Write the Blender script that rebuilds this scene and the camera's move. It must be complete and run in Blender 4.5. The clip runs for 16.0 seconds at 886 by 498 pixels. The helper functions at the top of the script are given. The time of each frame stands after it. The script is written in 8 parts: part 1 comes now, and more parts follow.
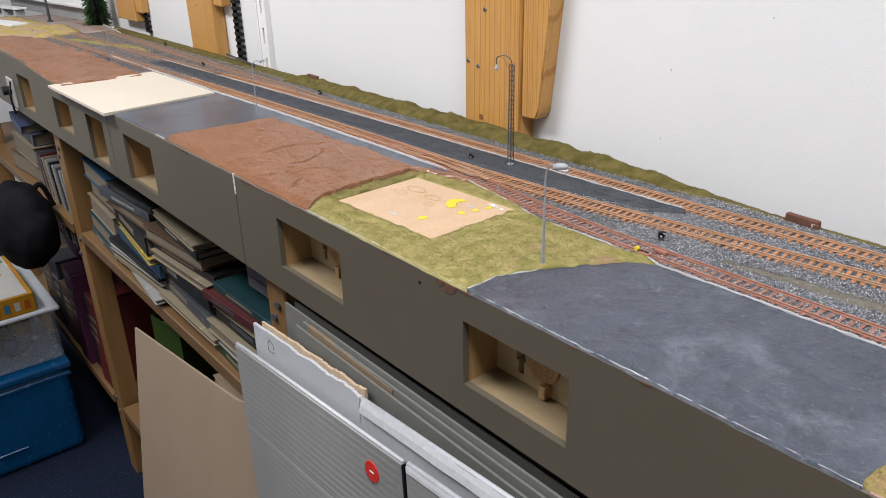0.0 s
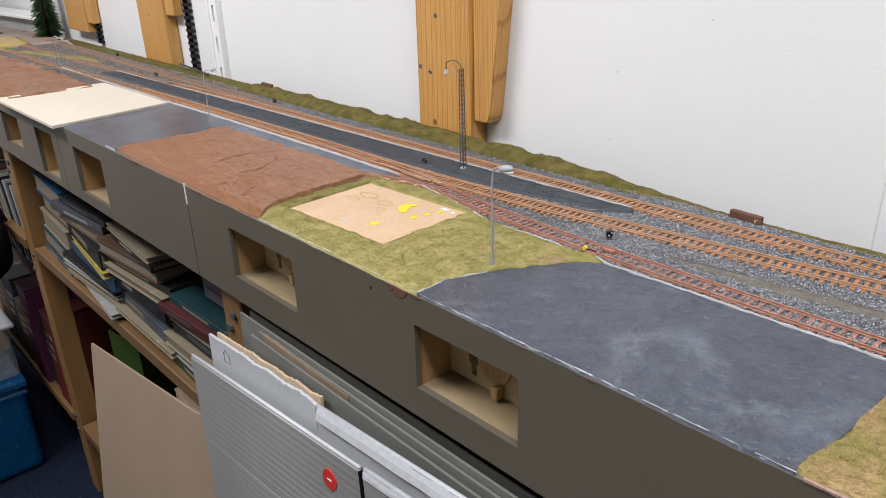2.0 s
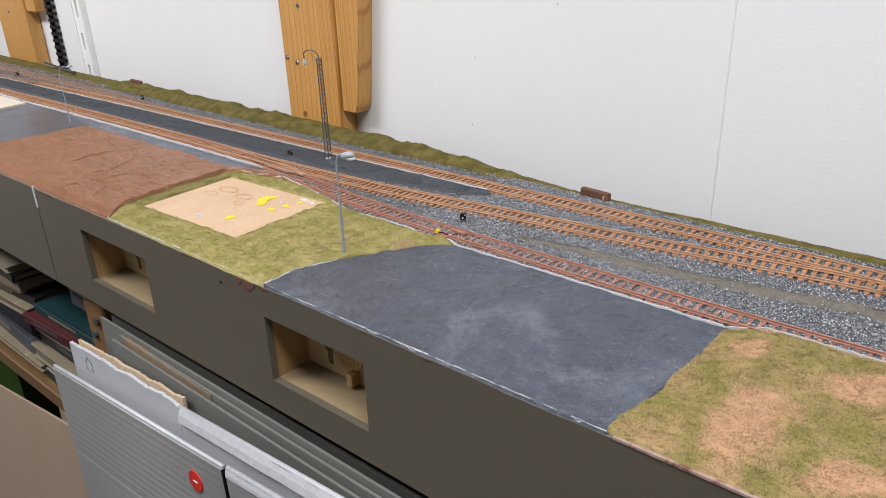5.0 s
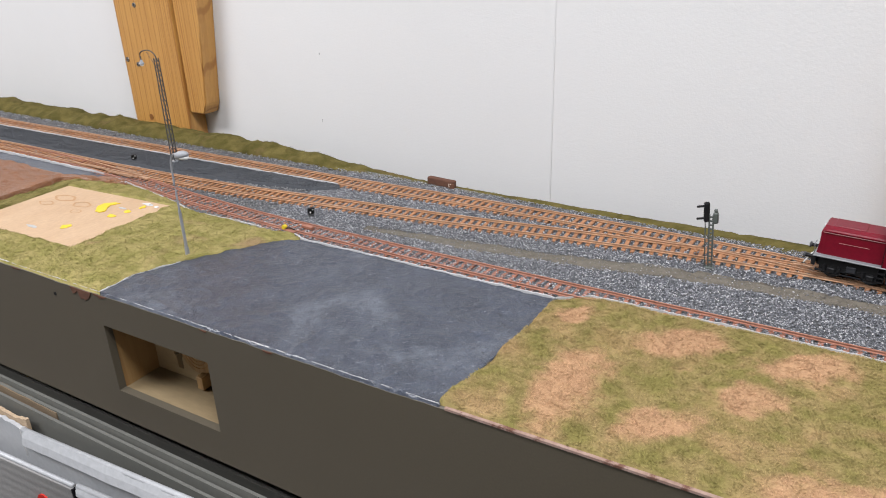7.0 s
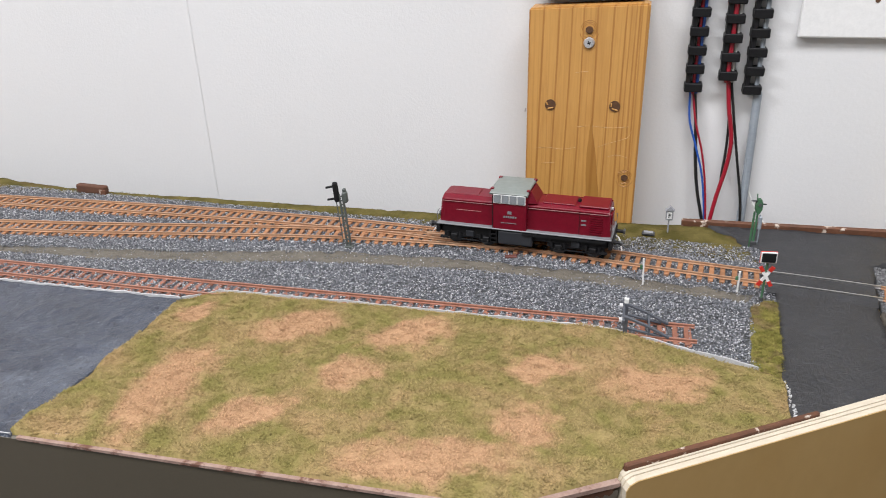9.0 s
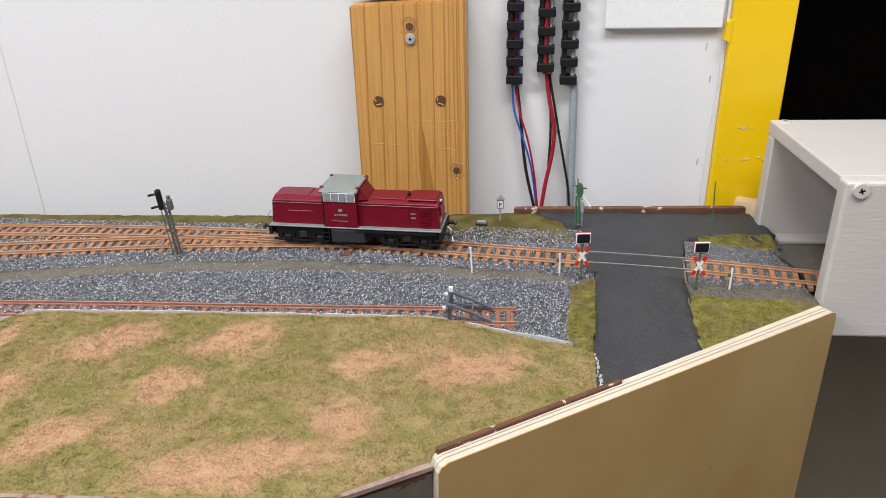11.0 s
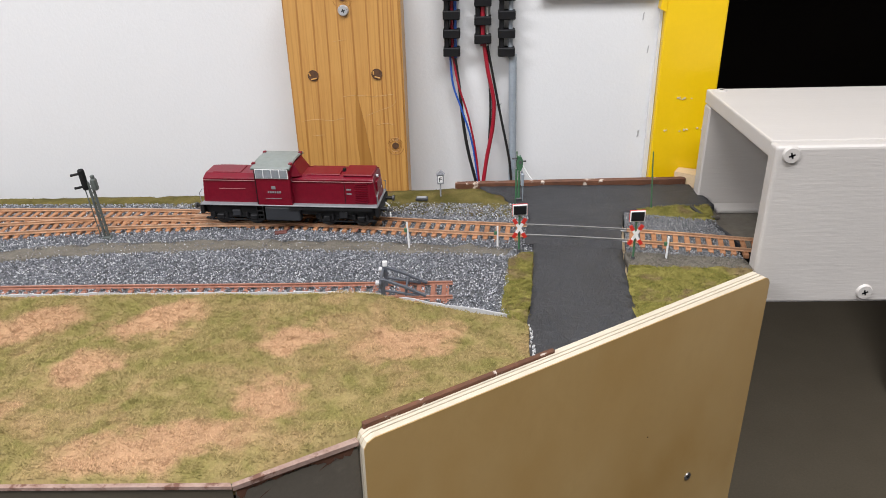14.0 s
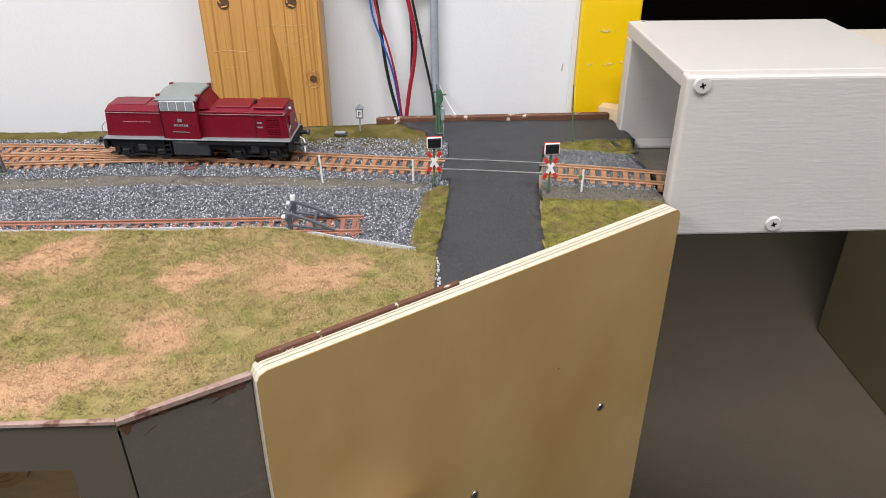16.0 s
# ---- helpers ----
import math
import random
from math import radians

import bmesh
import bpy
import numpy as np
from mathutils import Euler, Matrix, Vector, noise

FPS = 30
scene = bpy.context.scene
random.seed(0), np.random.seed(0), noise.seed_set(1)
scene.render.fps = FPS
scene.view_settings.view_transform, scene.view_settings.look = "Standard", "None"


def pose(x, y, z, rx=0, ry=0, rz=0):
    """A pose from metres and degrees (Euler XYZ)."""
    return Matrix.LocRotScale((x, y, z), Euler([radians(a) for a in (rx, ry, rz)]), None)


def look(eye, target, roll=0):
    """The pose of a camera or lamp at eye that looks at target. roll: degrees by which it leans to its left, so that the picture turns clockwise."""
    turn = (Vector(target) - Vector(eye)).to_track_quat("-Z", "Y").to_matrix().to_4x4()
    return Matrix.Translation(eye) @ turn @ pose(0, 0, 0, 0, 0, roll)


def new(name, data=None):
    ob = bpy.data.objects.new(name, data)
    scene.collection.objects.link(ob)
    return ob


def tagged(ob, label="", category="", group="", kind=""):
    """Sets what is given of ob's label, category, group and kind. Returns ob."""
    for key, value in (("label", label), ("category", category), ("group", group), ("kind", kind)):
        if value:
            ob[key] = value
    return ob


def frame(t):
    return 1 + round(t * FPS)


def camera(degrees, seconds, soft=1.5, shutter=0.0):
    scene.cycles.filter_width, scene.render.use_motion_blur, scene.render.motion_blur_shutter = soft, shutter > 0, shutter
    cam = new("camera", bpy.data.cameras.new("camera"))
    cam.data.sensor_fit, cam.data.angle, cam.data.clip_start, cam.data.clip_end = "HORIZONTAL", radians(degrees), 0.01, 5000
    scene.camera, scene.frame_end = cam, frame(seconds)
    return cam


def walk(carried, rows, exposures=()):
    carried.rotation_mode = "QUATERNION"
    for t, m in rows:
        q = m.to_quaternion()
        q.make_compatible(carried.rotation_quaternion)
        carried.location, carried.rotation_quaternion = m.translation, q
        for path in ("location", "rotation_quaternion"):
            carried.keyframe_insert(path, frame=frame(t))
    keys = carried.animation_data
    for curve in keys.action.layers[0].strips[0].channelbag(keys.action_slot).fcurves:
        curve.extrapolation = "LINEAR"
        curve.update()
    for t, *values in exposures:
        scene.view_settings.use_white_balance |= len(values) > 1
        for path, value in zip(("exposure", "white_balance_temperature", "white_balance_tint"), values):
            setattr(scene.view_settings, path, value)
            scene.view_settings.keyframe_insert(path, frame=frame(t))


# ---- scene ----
cam = camera(62.0, 16.0, 0.88, 0.15)
PATH = [
    (0, (0.3681, -0.3254, 1.2482), (-0.3400, 0.2570, 0.8488), -1.40),
    (0.5, (0.3684, -0.3220, 1.2475), (-0.3353, 0.2662, 0.8491), -1.50),
    (1, (0.3682, -0.3192, 1.2466), (-0.3306, 0.2765, 0.8506), -1.61),
    (1.5, (0.3737, -0.3179, 1.2479), (-0.3177, 0.2877, 0.8540), -1.72),
    (2, (0.3797, -0.3164, 1.2470), (-0.3021, 0.3008, 0.8543), -1.86),
    (2.5, (0.3867, -0.3098, 1.2464), (-0.2839, 0.3195, 0.8537), -1.96),
    (3, (0.3884, -0.3018, 1.2441), (-0.2681, 0.3403, 0.8482), -2.07),
    (3.5, (0.3919, -0.2942, 1.2429), (-0.2504, 0.3598, 0.8432), -2.11),
    (3.7, (0.3955, -0.2899, 1.2399), (-0.2428, 0.3682, 0.8405), -2.09),
    (6, (0.4353, -0.2798, 1.2397), (-0.1154, 0.4492, 0.8331), -2.00),
    (6.5, (0.4420, -0.2763, 1.2391), (-0.0772, 0.4755, 0.8325), -1.98),
    (7, (0.4541, -0.2752, 1.2371), (-0.0189, 0.5047, 0.8273), -1.94),
    (7.5, (0.4748, -0.2710, 1.2300), (0.0580, 0.5390, 0.8175), -1.83),
    (8, (0.5009, -0.2581, 1.2312), (0.1513, 0.5812, 0.8147), -1.78),
    (8.5, (0.5316, -0.2398, 1.2303), (0.2513, 0.6234, 0.8103), -1.68),
    (9, (0.5520, -0.2278, 1.2242), (0.3392, 0.6539, 0.8031), -1.55),
    (9.5, (0.5631, -0.2247, 1.2240), (0.4017, 0.6679, 0.8030), -1.52),
    (10, (0.5739, -0.2243, 1.2235), (0.4546, 0.6754, 0.8036), -1.52),
    (10.2, (0.5772, -0.2246, 1.2227), (0.4726, 0.6761, 0.8008), -1.45),
    (12.3, (0.6083, -0.2251, 1.2179), (0.5634, 0.6803, 0.7955), -1.68),
    (12.5, (0.6087, -0.2241, 1.2169), (0.5671, 0.6808, 0.7932), -1.65),
    (13, (0.6086, -0.2217, 1.2145), (0.5738, 0.6815, 0.7866), -1.58),
    (13.5, (0.6091, -0.2202, 1.2123), (0.5787, 0.6802, 0.7784), -1.59),
    (14, (0.6095, -0.2196, 1.2094), (0.5890, 0.6785, 0.7699), -1.42),
    (14.5, (0.6121, -0.2190, 1.2097), (0.5993, 0.6749, 0.7617), -1.42),
    (15, (0.6232, -0.2198, 1.2073), (0.6260, 0.6682, 0.7476), -1.22),
    (15.5, (0.6326, -0.2156, 1.2026), (0.6528, 0.6640, 0.7274), -0.87),
    (16, (0.6351, -0.2165, 1.1981), (0.6729, 0.6473, 0.6958), -0.02),
]
walk(cam, [(t, look(eye, target, roll)) for t, eye, target, roll in PATH],
     exposures=((0, -0.11), (3.5, -0.14), (6.5, -0.17), (9.5, -0.12), (12.5, -0.10), (14.5, -0.02), (16, 0.08)))

# ---- light: two ceiling luminaires of the workshop, little daylight ----
TOP = 1.0            # height of the railway's ground above the floor
world = bpy.data.worlds.new("world")
scene.world = world
world.use_nodes = True
world.node_tree.nodes["Background"].inputs[0].default_value = (0.75, 0.85, 1.0, 1)
world.node_tree.nodes["Background"].inputs[1].default_value = 0.03
CEIL = 2.55


def tube_light(x, y, power, sx, sy):
    d = bpy.data.lights.new("ceiling_lamp_light", "AREA")
    d.shape, d.size, d.size_y, d.energy = "RECTANGLE", sx, sy, power
    d.color = (0.958, 0.962, 1.0)
    ob = new("ceiling_lamp_light", d)
    ob.matrix_world = pose(x, y, CEIL - 0.085)


LAMPS = ((-1.35, -0.95, 72), (0.72, -0.45, 46))
for lx, ly, watts in LAMPS:
    tube_light(lx, ly, watts, 1.45, 0.45)

# ---- materials ----
def ramp_cols(nt, fac, cols, lo=0.3, hi=0.7):
    r = nt.nodes.new("ShaderNodeValToRGB")
    el = r.color_ramp.elements
    for i, c in enumerate(cols):
        p = lo + (hi - lo) * i / max(1, len(cols) - 1)
        e = el[i] if i < 2 else el.new(p)
        e.position, e.color = p, (*c, 1)
    nt.links.new(fac, r.inputs[0])
    return r.outputs[0]


def noise_node(nt, vec, scale, detail=4, rough=0.6, distort=0.0):
    n = nt.nodes.new("ShaderNodeTexNoise")
    n.inputs["Scale"].default_value, n.inputs["Detail"].default_value = scale, detail
    n.inputs["Roughness"].default_value, n.inputs["Distortion"].default_value = rough, distort
    nt.links.new(vec, n.inputs["Vector"])
    return n.outputs["Fac"]


def mix_col(nt, fac, a, b, mode="MIX"):
    m = nt.nodes.new("ShaderNodeMix")
    m.data_type, m.blend_type = "RGBA", mode
    for sock, v in ((m.inputs[0], fac), (m.inputs[6], a), (m.inputs[7], b)):
        if isinstance(v, (int, float)):
            sock.default_value = v
        elif isinstance(v, tuple):
            sock.default_value = (*v, 1)
        else:
            nt.links.new(v, sock)
    return m.outputs[2]


def threshold(nt, fac, lo, hi):
    m = nt.nodes.new("ShaderNodeMapRange")
    m.interpolation_type = "SMOOTHSTEP"
    m.inputs[1].default_value, m.inputs[2].default_value = lo, hi
    nt.links.new(fac, m.inputs[0])
    return m.outputs[0]


def soft_part(nt, fac, share):
    """A share of a mask."""
    m = nt.nodes.new("ShaderNodeMath")
    m.operation = "MULTIPLY"
    m.inputs[1].default_value = share
    nt.links.new(fac, m.inputs[0])
    return m.outputs[0]


def begin(name, stretch=(1, 1, 1), shift=(0, 0, 0)):
    m = bpy.data.materials.new(name)
    m.use_nodes = True
    nt = m.node_tree
    tc = nt.nodes.new("ShaderNodeTexCoord")
    mp = nt.nodes.new("ShaderNodeMapping")
    mp.inputs["Scale"].default_value, mp.inputs["Location"].default_value = stretch, shift
    nt.links.new(tc.outputs["Object"], mp.inputs["Vector"])
    return m, nt, nt.nodes["Principled BSDF"], mp.outputs["Vector"]


def bump(nt, b, height, strength, distance):
    n = nt.nodes.new("ShaderNodeBump")
    n.inputs["Strength"].default_value, n.inputs["Distance"].default_value = strength, distance
    nt.links.new(height, n.inputs["Height"])
    nt.links.new(n.outputs[0], b.inputs["Normal"])


def surface(name, cols, scale=40, rough=0.6, metal=0.0, fine=400, relief=0.3, deep=0.0006, stain=None, stain_scale=12, stain_cut=(0.55, 0.7),
            stretch=(1, 1, 1), vary=0.0, lo=0.3, hi=0.7, spec=0.5, coat=0.0, mottle=0.25):
    """A plain procedural surface: two scales of colour, relief, and stains of another colour."""
    m, nt, b, vec = begin(name, stretch)
    col = ramp_cols(nt, noise_node(nt, vec, scale, 5), cols, lo, hi)
    small = noise_node(nt, vec, fine, 3)
    col = mix_col(nt, mottle, col, ramp_cols(nt, small, [tuple(c * 0.7 for c in cols[0]), tuple(min(1, c * 1.2) for c in cols[-1])]))
    if stain:
        col = mix_col(nt, threshold(nt, noise_node(nt, vec, stain_scale, 6, 0.65), *stain_cut), col, stain)
    if vary:
        info = nt.nodes.new("ShaderNodeObjectInfo")
        hsv = nt.nodes.new("ShaderNodeHueSaturation")
        mr = nt.nodes.new("ShaderNodeMapRange")
        mr.inputs[3].default_value, mr.inputs[4].default_value = 1 - vary, 1 + vary
        nt.links.new(info.outputs["Random"], mr.inputs[0])
        nt.links.new(mr.outputs[0], hsv.inputs["Value"])
        nt.links.new(col, hsv.inputs["Color"])
        col = hsv.outputs[0]
    nt.links.new(col, b.inputs["Base Color"])
    b.inputs["Metallic"].default_value = metal
    b.inputs["Specular IOR Level"].default_value = spec
    b.inputs["Coat Weight"].default_value = coat
    r = nt.nodes.new("ShaderNodeMapRange")
    r.inputs[3].default_value, r.inputs[4].default_value = max(0.03, rough - 0.1), min(1, rough + 0.1)
    nt.links.new(small, r.inputs[0])
    nt.links.new(r.outputs[0], b.inputs["Roughness"])
    bump(nt, b, small, relief, deep)
    return m


def wood(name, light, dark, axis="z", scale=55, rough=0.5, ring=6.0, coat=0.0, vary=0.0):
    """Sawn softwood: long grain lines along one axis with wavering growth rings."""
    s = {"x": (0.06, 1, 1), "y": (1, 0.06, 1), "z": (1, 1, 0.06)}[axis]
    m, nt, b, vec = begin(name, s)
    w = nt.nodes.new("ShaderNodeTexWave")
    w.wave_type, w.bands_direction = "BANDS", "X" if axis != "x" else "Z"
    w.inputs["Scale"].default_value, w.inputs["Distortion"].default_value = scale, ring
    w.inputs["Detail"].default_value, w.inputs["Detail Scale"].default_value = 2.0, 0.6
    nt.links.new(vec, w.inputs["Vector"])
    mid = tuple((a * 0.75 + c * 0.25) for a, c in zip(light, dark))
    w2 = nt.nodes.new("ShaderNodeTexWave")
    w2.wave_type, w2.bands_direction = "BANDS", "X" if axis != "x" else "Z"
    w2.inputs["Scale"].default_value, w2.inputs["Distortion"].default_value = scale * 0.37, ring * 2.3
    w2.inputs["Detail"].default_value, w2.inputs["Detail Scale"].default_value = 2.0, 0.5
    nt.links.new(vec, w2.inputs["Vector"])
    fibre = noise_node(nt, vec, 210, 4, 0.65, 0.6)
    col = ramp_cols(nt, fibre, [tuple(a * 0.72 + c * 0.28 for a, c in zip(light, dark)), light], 0.36, 0.56)
    line_col = tuple(a * 0.15 + c * 0.85 for a, c in zip(light, dark))
    lines = mix_col(nt, threshold(nt, noise_node(nt, vec, 26, 3), 0.38, 0.62), (0, 0, 0), threshold(nt, w.outputs["Fac"], 0.66, 0.98))
    col = mix_col(nt, soft_part(nt, lines, 0.78), col, line_col)
    col = mix_col(nt, soft_part(nt, threshold(nt, w2.outputs["Fac"], 0.92, 1.0), 0.85), col, line_col)
    grain = noise_node(nt, vec, 900, 2)
    col = mix_col(nt, 0.15, col, ramp_cols(nt, grain, [dark, light]))
    col = mix_col(nt, threshold(nt, noise_node(nt, vec, 12, 4), 0.45, 0.75), col, tuple(c * 0.88 for c in mid))
    nt.links.new(col, b.inputs["Base Color"])
    b.inputs["Roughness"].default_value = rough
    b.inputs["Coat Weight"].default_value = coat
    bump(nt, b, mix_col(nt, 0.6, grain, lines), 0.35, 0.0006)
    return m


def asphalt(name, shades, dull=0.0):
    """Black paint with bluish bloom, pale scuffs and fine brush lines; sheen and ridge highlights are painted in."""
    m, nt, b, vec = begin(name, shift=(-0.02, -0.067, 0))
    col = ramp_cols(nt, noise_node(nt, vec, 34, 5), shades)
    # pale clouds: scuffs, and sheen painted in by where the pattern is shifted
    scuff = noise_node(nt, vec, 11, 7, 0.72, 1.2)
    pale = 0.42 if dull else 1.0
    col = mix_col(nt, threshold(nt, scuff, 0.50 + dull * 0.5, 0.73 + dull * 0.6), col, (0.115 * pale, 0.132 * pale, 0.165 * pale) if not dull else (0.07, 0.07, 0.073))
    lines = noise_node(nt, vec, 130, 5, 0.75, 2.5)
    col = mix_col(nt, threshold(nt, lines, 0.58, 0.66), col, (0.145 * pale, 0.16 * pale, 0.195 * pale) if not dull else (0.056, 0.056, 0.058))
    col = mix_col(nt, threshold(nt, noise_node(nt, vec, 260, 4, 0.7, 1.5), 0.59, 0.66), col, (0.024, 0.027, 0.036))
    specks = noise_node(nt, vec, 620, 2)
    col = mix_col(nt, threshold(nt, specks, 0.715 + dull, 0.755 + dull), col, (0.34, 0.35, 0.38))
    sc = nt.nodes.new("ShaderNodeMapping")
    sc.inputs["Rotation"].default_value, sc.inputs["Scale"].default_value = (0, 0, 0.5), (0.12, 1, 1)
    nt.links.new(vec, sc.inputs["Vector"])
    col = mix_col(nt, threshold(nt, noise_node(nt, sc.outputs[0], 210, 3, 0.5, 0.6), 0.70 + dull, 0.76 + dull), col, (0.24, 0.25, 0.28))
    nt.links.new(col, b.inputs["Base Color"])
    r = nt.nodes.new("ShaderNodeMapRange")
    r.inputs[3].default_value, r.inputs[4].default_value = 0.26 + dull, 0.46 + dull
    nt.links.new(scuff, r.inputs[0])
    nt.links.new(r.outputs[0], b.inputs["Roughness"])
    b.inputs["Coat Weight"].default_value, b.inputs["Coat Roughness"].default_value = (0.0 if dull else 0.4), 0.22
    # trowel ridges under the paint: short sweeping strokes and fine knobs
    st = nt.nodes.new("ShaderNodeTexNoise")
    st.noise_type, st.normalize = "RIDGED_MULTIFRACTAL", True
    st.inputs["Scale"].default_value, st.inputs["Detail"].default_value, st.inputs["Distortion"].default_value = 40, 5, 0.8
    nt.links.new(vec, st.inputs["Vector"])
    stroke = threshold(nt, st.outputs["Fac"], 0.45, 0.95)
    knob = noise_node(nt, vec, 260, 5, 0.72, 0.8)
    # pale strokes painted on the ridges as highlights, over scuffed paint
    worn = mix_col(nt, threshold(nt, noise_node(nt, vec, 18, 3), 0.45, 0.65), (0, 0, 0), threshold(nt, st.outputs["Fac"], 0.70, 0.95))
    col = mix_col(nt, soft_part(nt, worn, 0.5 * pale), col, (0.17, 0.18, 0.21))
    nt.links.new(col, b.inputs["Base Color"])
    bump(nt, b, mix_col(nt, 0.25, mix_col(nt, 0.7, stroke, knob), lines), 1.0, 0.0040 if not dull else 0.0020)
    return m


def trowelled(name):
    """Glossy brown paint over trowelled plaster: fine sweeping ridges, darker worn strokes; crease shade and pinkish
    glints are painted in.
    """
    m, nt, b, vec = begin(name, (0.75, 1.3, 1))
    col = ramp_cols(nt, noise_node(nt, vec, 22, 4), [(0.315, 0.128, 0.053), (0.42, 0.182, 0.083)])
    ridge = noise_node(nt, vec, 150, 4, 0.62, 4.0)
    wr = nt.nodes.new("ShaderNodeTexNoise")
    wr.noise_type, wr.normalize = "RIDGED_MULTIFRACTAL", True
    wr.inputs["Scale"].default_value, wr.inputs["Detail"].default_value, wr.inputs["Distortion"].default_value = 46, 3, 1.2
    nt.links.new(vec, wr.inputs["Vector"])
    crease = threshold(nt, wr.outputs["Fac"], 0.50, 0.95)
    # creases coloured darker, so their shade is part of the paint
    col = mix_col(nt, soft_part(nt, threshold(nt, wr.outputs["Fac"], 0.70, 0.95), 0.35), col, (0.14, 0.052, 0.024))
    col = mix_col(nt, threshold(nt, ridge, 0.60, 0.72), col, (0.28, 0.125, 0.06))
    col = mix_col(nt, threshold(nt, noise_node(nt, vec, 120, 5, 0.7, 2.0), 0.63, 0.72), col, (0.12, 0.042, 0.02))
    nt.links.new(col, b.inputs["Base Color"])
    b.inputs["Roughness"].default_value = 0.30
    b.inputs["Specular IOR Level"].default_value, b.inputs["Coat Weight"].default_value, b.inputs["Coat Roughness"].default_value = 0.5, 0.35, 0.16
    fine = noise_node(nt, vec, 520, 4, 0.7, 1.5)
    low = mix_col(nt, crease, (1.0, 1.0, 1.0), (0.0, 0.0, 0.0))
    knob = threshold(nt, noise_node(nt, vec, 240, 5, 0.62, 1.2), 0.36, 0.64)
    # pinkish specks painted in as gloss highlights
    col = mix_col(nt, soft_part(nt, threshold(nt, noise_node(nt, vec, 170, 5, 0.7, 1.5), 0.60, 0.72), 0.40), col, (0.56, 0.29, 0.17))
    nt.links.new(col, b.inputs["Base Color"])
    bump(nt, b, mix_col(nt, 0.88, low, mix_col(nt, 0.35, mix_col(nt, 0.6, ridge, knob), fine)), 1.0, 0.0060)
    return m


M = {}
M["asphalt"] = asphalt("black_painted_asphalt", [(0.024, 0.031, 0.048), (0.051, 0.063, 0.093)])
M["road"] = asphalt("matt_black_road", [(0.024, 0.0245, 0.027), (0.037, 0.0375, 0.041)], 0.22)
M["wall"] = surface("white_wall_paint", [(0.645, 0.645, 0.645), (0.68, 0.68, 0.68)], 3, 0.6, fine=420, relief=0.2, deep=0.0009, mottle=0.03)
M["room"] = surface("beige_room_paint", [(0.54, 0.52, 0.49), (0.59, 0.57, 0.54)], 3, 0.75)
M["ceiling"] = surface("ceiling_paint", [(0.74, 0.74, 0.73), (0.8, 0.8, 0.79)], 3, 0.8)
# carpet blue taken far down, with the shadow on the floor in it
M["floor"] = surface("blue_speckled_carpet", [(0.002, 0.0035, 0.010), (0.0035, 0.006, 0.017), (0.038, 0.048, 0.080)], 170, 0.9, fine=700, relief=0.5, deep=0.002, lo=0.48, hi=0.70, spec=0.05)
M["fascia"] = surface("grey_fascia_paint", [(0.077, 0.065, 0.046), (0.087, 0.074, 0.053)], 6, 0.5, fine=700, relief=0.1, deep=0.0004, stain=(0.094, 0.081, 0.060), stain_scale=5, stain_cut=(0.6, 0.8))

# fascia grey lightened for the light the angled end catches, plus scuffs
M["fascia_end"] = surface("scuffed_lit_grey_board", [(0.100, 0.087, 0.068), (0.118, 0.103, 0.083)], 9, 0.5, fine=500, relief=0.12, deep=0.0004, stain=(0.150, 0.130, 0.105), stain_scale=34, stain_cut=(0.60, 0.72))
M["mud"] = trowelled("brown_trowelled_plaster")
M["ballast"] = surface("grey_ballast", [(0.045, 0.046, 0.05), (0.11, 0.113, 0.12), (0.22, 0.225, 0.232)], 900, 0.75, fine=2200, relief=0.6, deep=0.001, lo=0.25, hi=0.8)
M["pine"] = wood("pine_board", (0.53, 0.285, 0.080), (0.27, 0.105, 0.022), "z", 88, 0.42, 5.0, coat=0.12)
M["ply"] = surface("birch_plywood", [(0.58, 0.42, 0.25), (0.68, 0.52, 0.33)], 18, 0.55, fine=300, relief=0.1, stretch=(0.25, 1, 1))
M["white"] = surface("white_painted_wood", [(0.47, 0.44, 0.41), (0.51, 0.48, 0.45)], 12, 0.45, fine=560, relief=0.28, deep=0.0007, stretch=(0.10, 1, 1), mottle=0.06)
M["yellow"] = surface("yellow_gloss_paint", [(0.70, 0.45, 0.002), (0.76, 0.49, 0.004)], 14, 0.35, relief=0.05, mottle=0.05, stain=(0.55, 0.5, 0.4), stain_scale=30, stain_cut=(0.74, 0.78))
# near-black colour in place of darkness: the next room and the shelf back
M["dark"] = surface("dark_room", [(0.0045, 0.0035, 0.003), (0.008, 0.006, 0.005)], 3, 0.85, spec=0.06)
M["red"] = surface("dark_red_loco_paint", [(0.125, 0.002, 0.011), (0.152, 0.003, 0.014)], 60, 0.36, relief=0.05, spec=0.3)
M["card_white"] = surface("white_cardboard", [(0.55, 0.55, 0.55), (0.62, 0.62, 0.62)], 9, 0.7, relief=0.15)
M["book"] = surface("book_cloth", [(0.1, 0.1, 0.11), (0.3, 0.2, 0.15)], 9, 0.6)


# ---- builders ----
def part(name, bm, material, parent=None, label="", smooth=False):
    """Links a bmesh as one mesh object, under a thing or a part."""
    me = bpy.data.meshes.new(name)
    bmesh.ops.recalc_face_normals(bm, faces=bm.faces)
    bm.to_mesh(me)
    bm.free()
    for m in material if isinstance(material, (list, tuple)) else (material,):
        me.materials.append(m)
    if smooth:
        me.polygons.foreach_set("use_smooth", [True] * len(me.polygons))
    ob = new(name, me)
    ob.parent = parent
    if label:
        ob["label"] = label
    return ob


